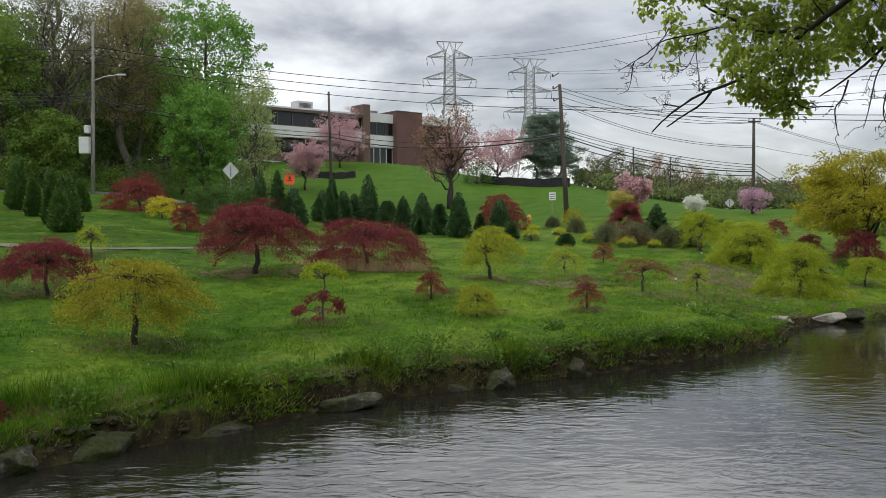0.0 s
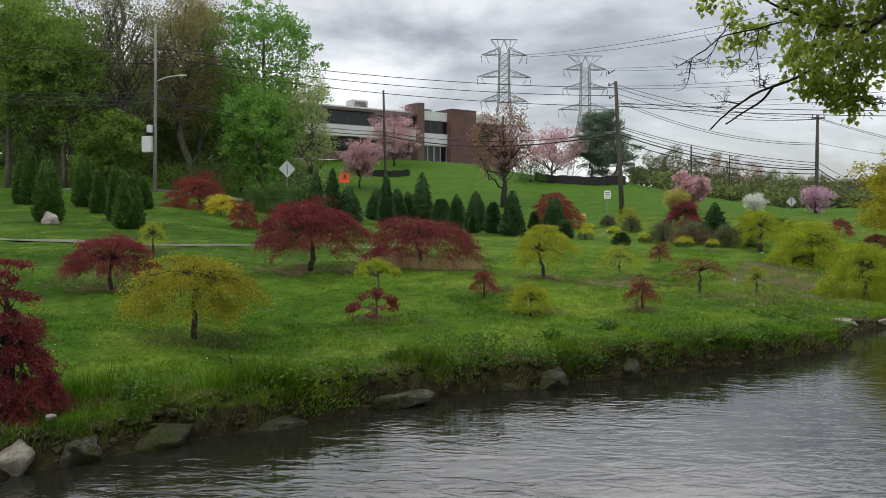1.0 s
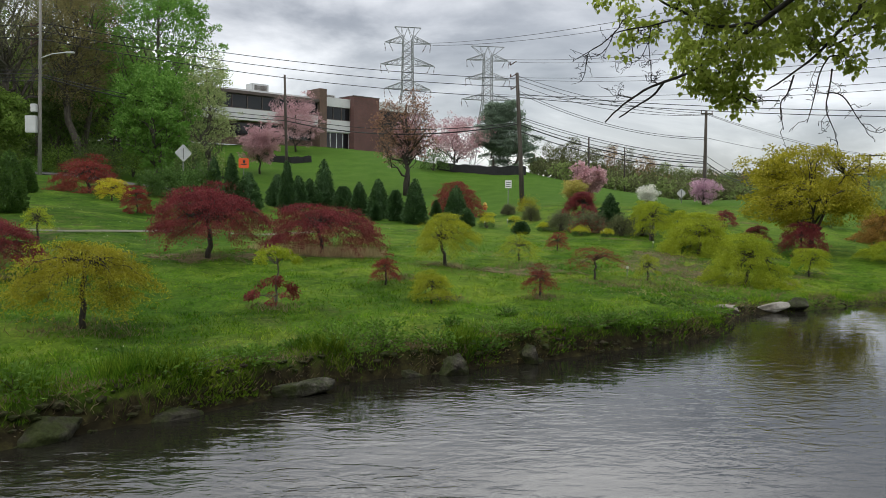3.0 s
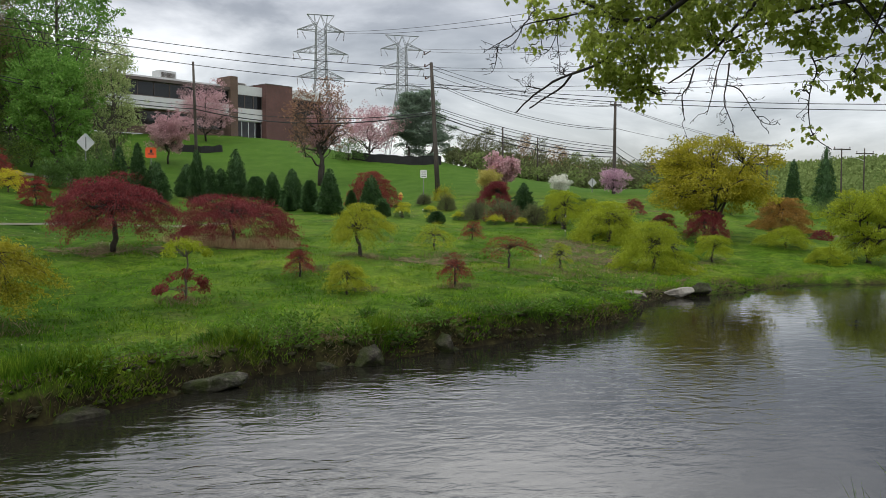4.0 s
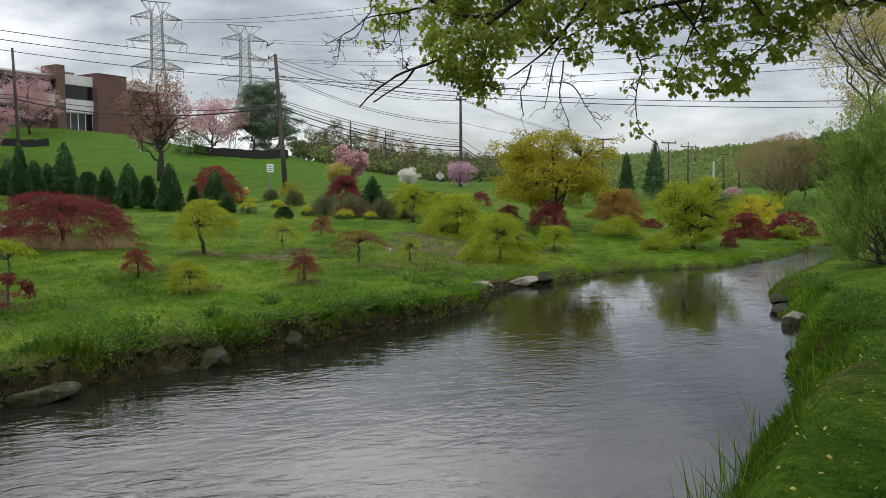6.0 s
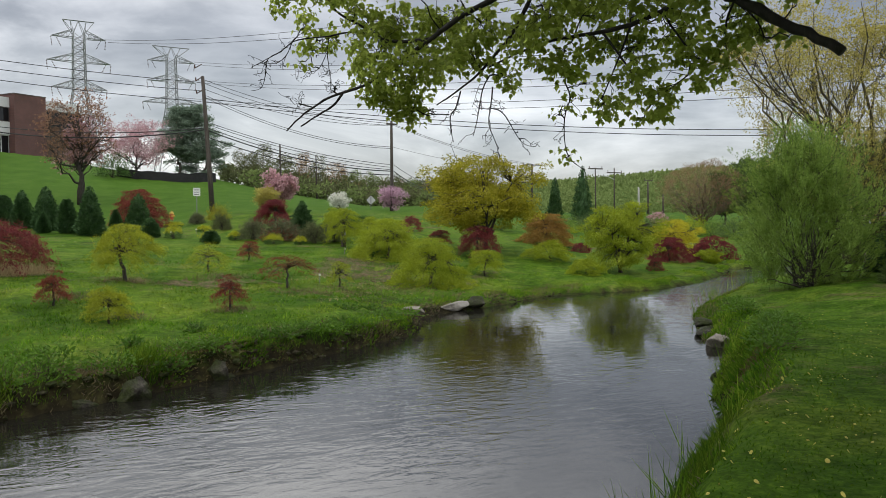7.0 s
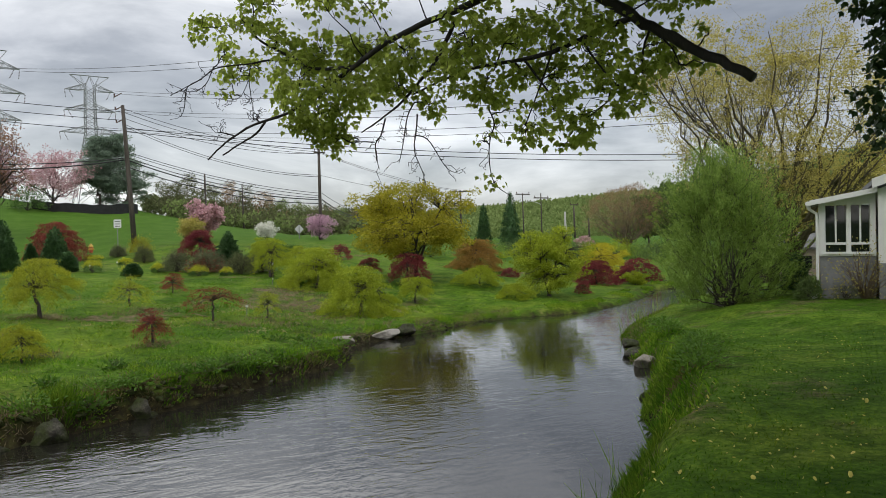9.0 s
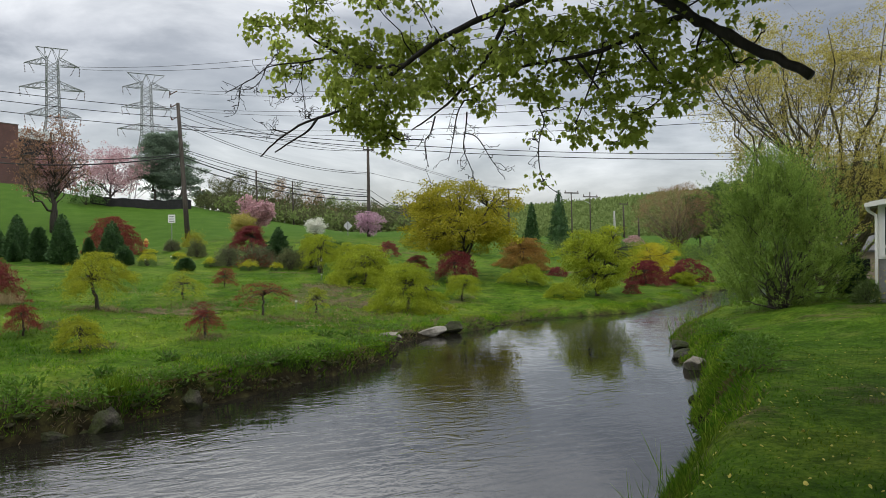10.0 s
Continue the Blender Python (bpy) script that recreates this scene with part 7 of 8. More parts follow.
# the trunk stands behind the camera; its crown spreads over the lawn
fork = ROOT + np.array([-0.2, 0.4, 3.0])
limb([ROOT, ROOT + np.array([-0.05, 0.1, 1.5]), fork], 0.30, 0.22)
limb([fork, (3.6, -0.8, 5.0), (3.2, 1.2, 5.6), (2.9, 3.2, 4.95)], 0.18, 0.065)
limb([fork, (5.5, -1.0, 5.2), (6.2, 1.5, 6.2), (7.0, 4.0, 6.8)], 0.16, 0.04)
limb([fork, (6.5, -3.5, 5.6), (9.0, -2.0, 6.8), (11.5, 0.5, 7.2)], 0.16, 0.04)
limb([fork, (3.0, -5.0, 5.4), (0.5, -5.5, 7.0)], 0.15, 0.04)
limb([fork, (4.5, -2.5, 6.0), (4.8, -1.5, 9.0)], 0.16, 0.04)
# ---------------------------------------------------------------- the maple that leans over the stream
limb([(3.82, 4.94, 4.59), (4.02, 4.61, 4.26), (4.12, 4.38, 4.06), (4.19, 4.24, 3.95), (4.29, 4.03, 3.79), (4.37, 3.82, 3.65), (4.43, 3.60, 3.50)], 0.041, 0.033)
limb([(4.14, 4.34, 4.04), (4.09, 4.57, 4.01), (4.03, 4.80, 3.97), (3.95, 5.04, 3.92), (3.86, 5.27, 3.90), (3.78, 5.54, 3.92), (3.69, 5.81, 3.92), (3.58, 6.10, 3.87), (3.46, 6.38, 3.79)], 0.026, 0.008)
limb([(3.82, 4.94, 4.59), (3.72, 5.37, 4.45), (3.59, 5.82, 4.39), (3.47, 6.13, 4.36), (3.38, 6.34, 4.31), (3.29, 6.59, 4.26), (3.15, 6.91, 4.11), (2.99, 7.25, 3.97), (2.87, 7.47, 3.86), (2.78, 7.59, 3.78), (2.69, 7.70, 3.74), (2.50, 7.89, 3.69), (2.31, 8.08, 3.56), (2.20, 8.20, 3.45), (2.13, 8.27, 3.36)], 0.034, 0.007)
limb([(2.58, 7.81, 3.70), (2.52, 7.89, 3.59), (2.38, 8.03, 3.50), (2.25, 8.16, 3.40)], 0.013, 0.007)
limb([(2.54, 7.86, 3.70), (2.51, 7.88, 3.73), (2.53, 7.86, 3.76)], 0.008, 0.004)
limb([(2.35, 8.05, 3.58), (2.27, 8.12, 3.61), (2.23, 8.15, 3.63)], 0.008, 0.004)
limb([(3.59, 5.84, 4.33), (3.57, 5.97, 4.18), (3.54, 6.14, 4.00), (3.48, 6.30, 3.89), (3.43, 6.44, 3.77), (3.37, 6.62, 3.68), (3.29, 6.79, 3.59), (3.22, 6.96, 3.52)], 0.018, 0.006)
limb([(3.34, 6.70, 3.62), (3.32, 6.76, 3.45), (3.29, 6.84, 3.42), (3.31, 6.83, 3.24), (3.32, 6.81, 3.17)], 0.008, 0.003)
limb([(3.29, 6.84, 3.42), (3.21, 6.99, 3.44), (3.17, 7.06, 3.43)], 0.006, 0.003)
limb([(3.47, 6.38, 3.72), (3.44, 6.47, 3.62), (3.44, 6.52, 3.47), (3.43, 6.56, 3.32), (3.42, 6.61, 3.21)], 0.007, 0.003)
limb([(3.49, 6.37, 3.62), (3.49, 6.39, 3.48), (3.48, 6.45, 3.30), (3.53, 6.39, 3.16), (3.55, 6.37, 3.04)], 0.007, 0.003)
limb([(3.49, 6.41, 3.44), (3.55, 6.30, 3.41), (3.60, 6.22, 3.26), (3.65, 6.14, 3.11), (3.70, 6.03, 3.08)], 0.006, 0.002)
limb([(3.15, 6.91, 4.11), (2.89, 7.37, 4.13), (2.70, 7.55, 4.32), (2.50, 7.71, 4.45), (2.45, 7.74, 4.56), (2.45, 7.68, 4.71)], 0.018, 0.006)
limb([(2.77, 7.50, 4.25), (2.58, 7.69, 4.28), (2.47, 7.80, 4.25), (2.29, 7.97, 4.25), (2.16, 8.09, 4.24), (2.07, 8.19, 4.14), (1.93, 8.32, 4.07), (1.81, 8.41, 4.00)], 0.010, 0.003)
limb([(2.16, 8.09, 4.24), (2.11, 8.17, 4.08), (2.02, 8.25, 4.02), (1.92, 8.33, 4.04)], 0.005, 0.002)
limb([(2.07, 8.19, 4.14), (1.94, 8.31, 4.09), (1.94, 8.34, 3.92), (1.91, 8.38, 3.78), (1.81, 8.45, 3.77)], 0.005, 0.002)
limb([(2.45, 7.82, 4.24), (2.44, 7.87, 4.10), (2.47, 7.88, 3.94), (2.49, 7.89, 3.72)], 0.005, 0.003)
limb([(2.44, 7.87, 4.10), (2.39, 7.94, 3.94), (2.30, 8.03, 3.92), (2.24, 8.09, 3.94)], 0.004, 0.002)
limb([(3.86, 5.27, 3.90), (3.97, 5.13, 3.65), (4.02, 5.06, 3.51), (4.08, 4.96, 3.33)], 0.010, 0.004)
limb([(4.03, 4.80, 3.97), (4.10, 4.70, 3.79), (4.16, 4.59, 3.61), (4.21, 4.42, 3.51)], 0.010, 0.004)
limb([(3.95, 5.04, 3.92), (3.94, 5.17, 3.70), (3.92, 5.29, 3.50), (3.91, 5.34, 3.42)], 0.009, 0.004)
limb([(4.19, 4.24, 3.95), (4.19, 4.34, 3.81), (4.22, 4.35, 3.65)], 0.010, 0.004)
limb([(4.19, 4.24, 3.95), (4.27, 4.11, 3.77), (4.30, 4.09, 3.67)], 0.008, 0.004)
limb([(3.79, 5.68, 3.57), (3.82, 5.63, 3.45), (3.80, 5.70, 3.35), (3.81, 5.73, 3.18), (3.82, 5.72, 3.04), (3.84, 5.68, 2.95), (3.89, 5.54, 2.86)], 0.006, 0.003)
spray((1.96, 7.70, 4.52), 0.15, 0.12, 68)
spray((2.26, 7.62, 4.55), 0.26, 0.15, 148)
spray((2.36, 8.32, 4.46), 0.13, 0.15, 73)
spray((2.42, 8.03, 4.21), 0.19, 0.16, 117)
spray((2.13, 7.69, 3.96), 0.06, 0.07, 16)
spray((2.62, 7.55, 4.48), 0.20, 0.17, 132)
spray((2.77, 7.51, 4.33), 0.28, 0.22, 247)
spray((2.71, 7.19, 4.00), 0.25, 0.25, 248)
spray((3.09, 7.44, 4.35), 0.33, 0.27, 350)
spray((2.87, 6.89, 3.86), 0.33, 0.27, 350)
spray((2.89, 7.39, 3.60), 0.27, 0.19, 196)
spray((3.07, 7.33, 3.51), 0.23, 0.16, 146)
spray((2.97, 7.30, 3.70), 0.33, 0.16, 212)
spray((2.79, 7.75, 3.89), 0.16, 0.12, 76)
spray((3.29, 7.21, 4.05), 0.27, 0.32, 332)
spray((3.49, 7.14, 4.32), 0.26, 0.31, 318)
spray((3.29, 6.38, 3.85), 0.26, 0.23, 231)
spray((3.53, 6.51, 4.14), 0.25, 0.25, 248)
spray((3.68, 6.43, 3.74), 0.12, 0.17, 84)
spray((3.51, 5.87, 3.92), 0.22, 0.22, 189)
spray((3.37, 5.46, 4.04), 0.24, 0.24, 229)
spray((4.02, 6.08, 4.25), 0.28, 0.21, 235)
spray((3.67, 5.53, 3.76), 0.20, 0.19, 146)
spray((3.70, 5.53, 3.65), 0.14, 0.09, 52)
spray((4.11, 5.61, 4.22), 0.27, 0.18, 194)
spray((3.96, 5.41, 3.81), 0.20, 0.16, 127)
spray((3.95, 5.03, 4.05), 0.22, 0.18, 156)
spray((4.20, 5.29, 3.83), 0.20, 0.20, 156)
spray((3.72, 4.74, 3.43), 0.21, 0.12, 104)
spray((4.11, 5.50, 3.42), 0.16, 0.10, 61)
spray((3.87, 5.28, 3.30), 0.06, 0.06, 15)
spray((3.84, 4.60, 3.34), 0.15, 0.13, 79)
spray((4.20, 5.22, 3.26), 0.11, 0.05, 23)
spray((4.42, 5.08, 3.96), 0.22, 0.17, 146)
spray((3.97, 4.43, 3.57), 0.21, 0.13, 108)
spray((4.33, 4.63, 3.51), 0.16, 0.11, 66)
spray((4.09, 4.24, 3.64), 0.17, 0.15, 96)
spray((4.43, 4.46, 3.91), 0.17, 0.12, 81)
spray((4.49, 4.33, 3.75), 0.14, 0.10, 57)
spray((3.91, 4.42, 3.95), 0.26, 0.13, 130)
spray((4.65, 4.19, 3.71), 0.07, 0.05, 13)
spray((4.48, 4.00, 3.90), 0.06, 0.07, 17)
spray((3.99, 5.69, 3.58), 0.09, 0.05, 16)
spray((4.36, 5.21, 3.31), 0.10, 0.06, 23)
spray((3.80, 5.65, 3.51), 0.03, 0.03, 8, None, 0.034)
spray((3.82, 5.63, 3.45), 0.03, 0.03, 8, None, 0.034)
spray((3.80, 5.72, 3.36), 0.03, 0.03, 8, None, 0.034)
spray((3.78, 5.78, 3.33), 0.03, 0.03, 8, None, 0.034)
spray((3.82, 5.73, 3.03), 0.03, 0.03, 8, None, 0.034)
spray((3.84, 5.68, 2.99), 0.03, 0.03, 8, None, 0.034)
spray((3.82, 5.73, 2.97), 0.03, 0.03, 8, None, 0.034)
spray((2.57, 7.47, 4.78), 0.26, 0.2, 100)
spray((3.06, 6.53, 4.58), 0.26, 0.2, 100)
spray((3.01, 7.44, 5.20), 0.26, 0.2, 100)
spray((2.79, 6.78, 4.62), 0.26, 0.2, 100)
spray((4.57, 4.38, 4.24), 0.26, 0.2, 100)
spray((3.05, 7.60, 5.24), 0.26, 0.2, 100)
spray((4.35, 4.72, 4.22), 0.26, 0.2, 100)
spray((2.38, 7.59, 4.88), 0.26, 0.2, 100)
spray((3.45, 5.39, 4.47), 0.26, 0.2, 100)
spray((3.62, 5.58, 4.44), 0.26, 0.2, 100)
spray((3.89, 4.72, 4.41), 0.26, 0.2, 100)
spray((3.06, 6.00, 4.62), 0.26, 0.2, 100)
spray((4.32, 5.25, 4.36), 0.26, 0.2, 100)
# unseen rest of the crown, over and behind the camera, thickened for lawn shade
high = []
for _ in range(620):
    a, k = leaf_rng.random() * 6.3, leaf_rng.random() ** 0.5
    high.append((5.8 + 5.6 * k * math.cos(a), 0.6 + 4.4 * k * math.sin(a), 6.2 + 2.2 * leaf_rng.random() + 0.6 * math.cos(k * 1.5)))
# added leaves just above the view, to shade the near lawn
for _ in range(760):
    a, far = radians(leaf_rng.uniform(26, 115)), leaf_rng.uniform(4, 13)
    high.append((far * math.sin(a), far * math.cos(a), 2.5 + 0.36 * far + 0.9 + 1.4 * leaf_rng.random()))
high = np.array(high) - ROOT
upper = clumps(Geo(), high, np.array([[0.8, 0.8, 0.5]]), 56, 0.30, 0.24, leaf_rng, 0.4, (0, 0, 4.0), 1.0)
# dark ivy on a hanging branch
limb([(6.3, 2.6, 5.2), (6.0, 1.9, 4.6), (5.7, 1.6, 4.0), (5.6, 1.5, 3.6)], 0.03, 0.01)
spray((4.39, 2.93, 3.80), 0.10, 0.04, 16, ivy, 0.034)
spray((4.47, 2.82, 3.75), 0.11, 0.07, 36, ivy, 0.034)
spray((4.52, 2.81, 3.60), 0.07, 0.13, 37, ivy, 0.034)
spray((4.53, 2.84, 3.47), 0.07, 0.11, 36, ivy, 0.034)
spray((4.55, 2.84, 3.33), 0.07, 0.11, 32, ivy, 0.034)
spray((4.50, 2.94, 3.28), 0.07, 0.06, 17, ivy, 0.034)
spray((4.55, 2.89, 3.20), 0.09, 0.07, 28, ivy, 0.034)
spray((4.58, 2.85, 3.13), 0.05, 0.06, 13, ivy, 0.034)
spray((4.59, 2.73, 3.47), 0.18, 0.47, 560, ivy, 0.034)
spray((4.63, 2.77, 3.11), 0.16, 0.20, 148, ivy, 0.034)
spray((4.65, 2.59, 3.57), 0.25, 0.44, 700, ivy, 0.034)
part("trunk", limbs_geo, SILHOUETTE_BARK, overhang, smooth=True)
part("crown", green, MAPLE, overhang)
part("upper_crown", upper, MAPLE, overhang)
part("ivy", ivy, IVY, overhang, "dark ivy on a hanging branch")

# ---------------------------------------------------------------- stones, grass and flowers on the banks
rock(-1.28, 10.50, 0.05, (1.05, 0.5, 0.32), "flat pale-streaked stone slab at the water's edge", 1, SLAB, 28, "stone_slab")
rock(0.86, 11.74, 0.08, (0.52, 0.42, 0.50), "brown rounded stone at the water's edge", 2)
rock(0.20, 11.62, 0.0, (0.42, 0.3, 0.22), "dark low stone in the water", 3)
rock(-4.27, 7.86, 0.08, (0.52, 0.46, 0.5), "mossy grey boulder at the water's edge", 4, SLAB)
rock(-4.74, 7.52, 0.05, (0.56, 0.5, 0.5), "brown cracked boulder at the water's edge", 5, GREY_STONE)
rock(-3.64, 8.54, 0.04, (0.9, 0.55, 0.54), "mossy broad stone in the bank", 6, None, 40)
rock(-2.62, 9.32, -0.01, (0.8, 0.4, 0.28), "dark flat stone in the bank", 7, None, 35)
rock(-4.52, 7.86, 0.45, (0.13, 0.11, 0.11), "small white stone on a boulder", 8, PALE_STONE)
rock(6.95, 16.6, 0.34, (0.7, 0.45, 0.24), "pale flat stone on the bank", 9, GREY_STONE, 30)
rock(8.95, 18.72, 0.10, (1.15, 0.5, 0.30), "pale angular stone at the water", 10, PALE_STONE, 24)
rock(9.62, 19.0, 0.16, (0.95, 0.5, 0.46), "dark jutting stone at the water", 11, None, 20)
rock(11.18, 11.78, 0.05, (0.9, 0.6, 0.38), "grey-brown boulder at the foot of the bank", 12, GREY_STONE, 40)
rock(11.95, 12.85, 0.10, (0.9, 0.5, 0.26), "dark stone slab at the foot of the bank", 13, SLAB, 35)
rock(12.35, 13.45, 0.16, (0.9, 0.5, 0.30), "dark ledge stone at the foot of the bank", 14, None, 50)
rock(-17.9, 31.4, height(-17.9, 31.4) + 0.18, (0.95, 0.7, 0.62), "pale boulder on the lawn", 15, PALE_STONE)
for i, (bx, by) in enumerate([(3.3, 13.45), (4.5, 14.2), (2.2, 12.75), (9.0, 9.45), (24.0, 25.3), (25.2, 26.2), (22.6, 24.3), (7.3, 7.5)]):
    rock(bx, by, 0.0, (0.26 + 0.05 * (i % 4), 0.22, 0.18), "small wet stone in the bank", 40 + i)


def bank_rubble(seed, n, line, side, hi, label, start, end, small, large):
    """Stones and clods of earth that lie in the face of a bank, too many to tell apart."""
    rng = np.random.default_rng(seed)
    x, y = along_bank(seed, n, line, side, 0.0, hi, -1.2, 1.3, start, end)
    bm = bmesh.new()
    bmesh.ops.create_icosphere(bm, subdivisions=1, radius=1.0)
    ball = np.array([v.co[:] for v in bm.verts])
    tri = np.array([[v.index for v in f.verts] for f in bm.faces])
    bm.free()
    g = Geo()
    for px, py, pz in zip(x, y, np.maximum(ground(x, y), -0.01) - 0.02):
        size = rng.uniform(small, large) * rng.uniform(0.5, 1.0) * np.array([1.3, 1.0, 0.6]) * rng.uniform(0.7, 1.3, 3)
        a = rng.random() * 6.3
        q = ball * rng.uniform(0.75, 1.2, (len(ball), 1)) * size
        g.add(np.stack([q[:, 0] * math.cos(a) - q[:, 1] * math.sin(a) + px, q[:, 0] * math.sin(a) + q[:, 1] * math.cos(a) + py, q[:, 2] + pz], 1), tri)
    return tagged(part("bank_rubble", g, CLOD), label, "stones", kind="stuff")


def blades(name, seed, x, y, tall, width, colour, label, lean=0.35, category="grass", tufted=0.0):
    rng = np.random.default_rng(seed)
    n = len(x)
    tall = tall * (1 + tufted * np.clip(patches(x, y, 2.7, 0.9), -0.7, 1.3))
    at = np.stack([x, y, ground(x, y) - 0.01], 1)
    up = np.array([[0, 0, 1.0]]) + rng.normal(size=(n, 3)) * [lean, lean, 0.1]
    g = leaves(Geo(), at, up, tall * rng.uniform(0.6, 1.4, n), width, rng, 0.1)
    return tagged(part(name, g, colour), label, category, kind="stuff")


def scatter(seed, n, x0, x1, y0, y1, keep):
    rng = np.random.default_rng(seed)
    x, y = rng.uniform(x0, x1, n), rng.uniform(y0, y1, n)
    k = keep(x, y, rng)
    return x[k], y[k]


def patches(x, y, size, shift=0.0):
    return np.sin(x * size + shift) * np.sin(y * size * 1.13 + 2 * shift) + 0.6 * np.sin(x * size * 2.3 - y * size * 1.9 + shift)


def far_side(x, y):
    return (line_distance(x, y, FAR_BANK) < line_distance(x, y, NEAR_BANK)) & ~inside(x, y, WATER)


def near_side(x, y):
    return (line_distance(x, y, FAR_BANK) > line_distance(x, y, NEAR_BANK)) & ~inside(x, y, WATER)


def front_lawn(x, y, rng):
    d = line_distance(x, y, FAR_BANK)
    return far_side(x, y) & (d < 13) & (rng.random(len(x)) < np.exp(-d / 9)) & (patches(x, y, 0.8) > -0.9)


def near_lawn(x, y, rng):
    return near_side(x, y) & (np.hypot(x, y) > 2.2) & (rng.random(len(x)) < np.clip(9 / np.hypot(x, y), 0.15, 1)) & (x > 0.12 * y - 2)


def along_bank(seed, n, line, side, lo, hi, level, size=1.7, start=0.0, end=1.0):
    """Places beside a bank, from lo to hi metres inland, in patches."""
    rng = np.random.default_rng(seed)
    d = np.concatenate([[0], np.cumsum(np.hypot(*np.diff(line, axis=0).T))])
    k = rng.uniform(start, end, n) * d[-1]
    p = np.stack([np.interp(k, d, line[:, i]) for i in (0, 1)], 1)
    q = np.stack([np.interp(k + 0.05, d, line[:, i]) for i in (0, 1)], 1)
    way = unit(np.pad(q - p, ((0, 0), (0, 1))))[:, :2]
    p = p + np.stack([-way[:, 1], way[:, 0]], 1) * side * (lo + (hi - lo) * rng.random((n, 1)) ** 1.3)
    x, y = p.T
    keep = (patches(x, y, size, 0.6) > level) & ~inside(x, y, WATER)
    return x[keep], y[keep]


blades("lawn_grass", 21, *scatter(21, 240000, -14, 13, 7, 34, front_lawn), 0.055, 0.012, GRASS, "short uneven lawn grass on the far bank", 0.7, tufted=0.8)
blades("lawn_grass", 22, *scatter(22, 170000, 2.5, 21, -2, 19, near_lawn), 0.034, 0.009, LAWN_BLADES, "mown lawn on the near bank", 0.8, tufted=0.3)
def tufts(seed, n, x0, x1, y0, y1, keep, each=26, spread=0.13):
    """Places of blades that stand together in tussocks."""
    rng = np.random.default_rng(seed)
    x, y = scatter(seed, n, x0, x1, y0, y1, keep)
    r = rng.uniform(0.4, 1.3, len(x))
    x, y, r = np.repeat(x, each), np.repeat(y, each), np.repeat(r, each) * spread
    x, y = x + rng.normal(size=len(x)) * r, y + rng.normal(size=len(x)) * r
    ok = ~inside(x, y, WATER)
    return x[ok], y[ok]


def dry_patches(x, y, rng):
    return far_side(x, y) & (np.hypot((x - 5.8) / 4.8, (y - 22.5) / 5.0) < rng.uniform(0.4, 1.2, len(x))) & (patches(x, y, 1.1, 1.9) > 0.15)


def pale_tussocks(x, y, rng):
    d = line_distance(x, y, FAR_BANK)
    return far_side(x, y) & (d > 0.6) & (d < 24) & (rng.random(len(x)) < np.exp(-d / 14)) & (patches(x, y, 0.5, 2.9) > 0.2)


def tussocks(x, y, rng):
    d = line_distance(x, y, FAR_BANK)
    return far_side(x, y) & (d > 0.3) & (d < 20) & (rng.random(len(x)) < np.exp(-d / 11)) & (patches(x, y, 0.6, 1.3) > 0.05)


blades("grass_tussocks", 33, *tufts(33, 4200, -14, 16, 8, 36, tussocks, 22, 0.2), 0.075, 0.014, TUSSOCK, "darker grass tussocks in the lawn", 0.7)
blades("pale_tussocks", 38, *tufts(38, 3600, -14, 18, 8, 38, pale_tussocks, 18, 0.26), 0.05, 0.016, PALE_BLADES, "pale yellow-green tufts in the lawn", 0.9)
blades("dry_lawn_grass", 39, *tufts(39, 800, 0.5, 11.5, 16.5, 28.5, dry_patches, 16, 0.2), 0.06, 0.014, STRAW, "thin straw-coloured grass in the lawn", 1.0)
blades("bank_grass", 23, *along_bank(23, 50000, FAR_BANK, 1, 0.10, 1.0, -0.1, 1.7, 0.12, 0.52), 0.085, 0.010, BANK_BLADES, "long grass hanging over the water", 0.6)
blades("bank_grass", 24, *along_bank(24, 42000, FAR_BANK, 1, 0.2, 1.1, 1.0, 1.5, 0.12, 0.5), 0.17, 0.012, BANK_BLADES, "tall grass tufts on the bank", 0.4)
blades("bank_grass", 25, *along_bank(25, 26000, NEAR_BANK, -1, 0.0, 0.6, -0.6, 1.9, 0.2, 0.55), 0.075, 0.009, DEEP_BLADES, "long grass on the near bank", 0.55)
blades("bank_grass", 26, *along_bank(26, 26000, FAR_BANK, 1, 0.0, 0.8, -1.6, 1.2, 0.48, 0.8), 0.10, 0.016, BANK_BLADES, "grass edge along the far bend", 0.5)
bank_rubble(61, 560, FAR_BANK, 1, 0.22, "brown earthy stones in the face of the bank", 0.14, 0.35, 0.03, 0.085)
bank_rubble(62, 260, NEAR_BANK, -1, 0.30, "dark stones at the foot of the near bank", 0.24, 0.55, 0.03, 0.09)
def tuft_group(seed, spots, each, spread):
    """Blades that stand close together round a few places."""
    rng = np.random.default_rng(seed)
    p = np.repeat(np.array(spots, float), each, 0)
    p[:, :2] += rng.normal(size=(len(p), 2)) * spread * p[:, 2:3]
    ok = ~inside(p[:, 0], p[:, 1], WATER)
    return p[ok, 0], p[ok, 1]


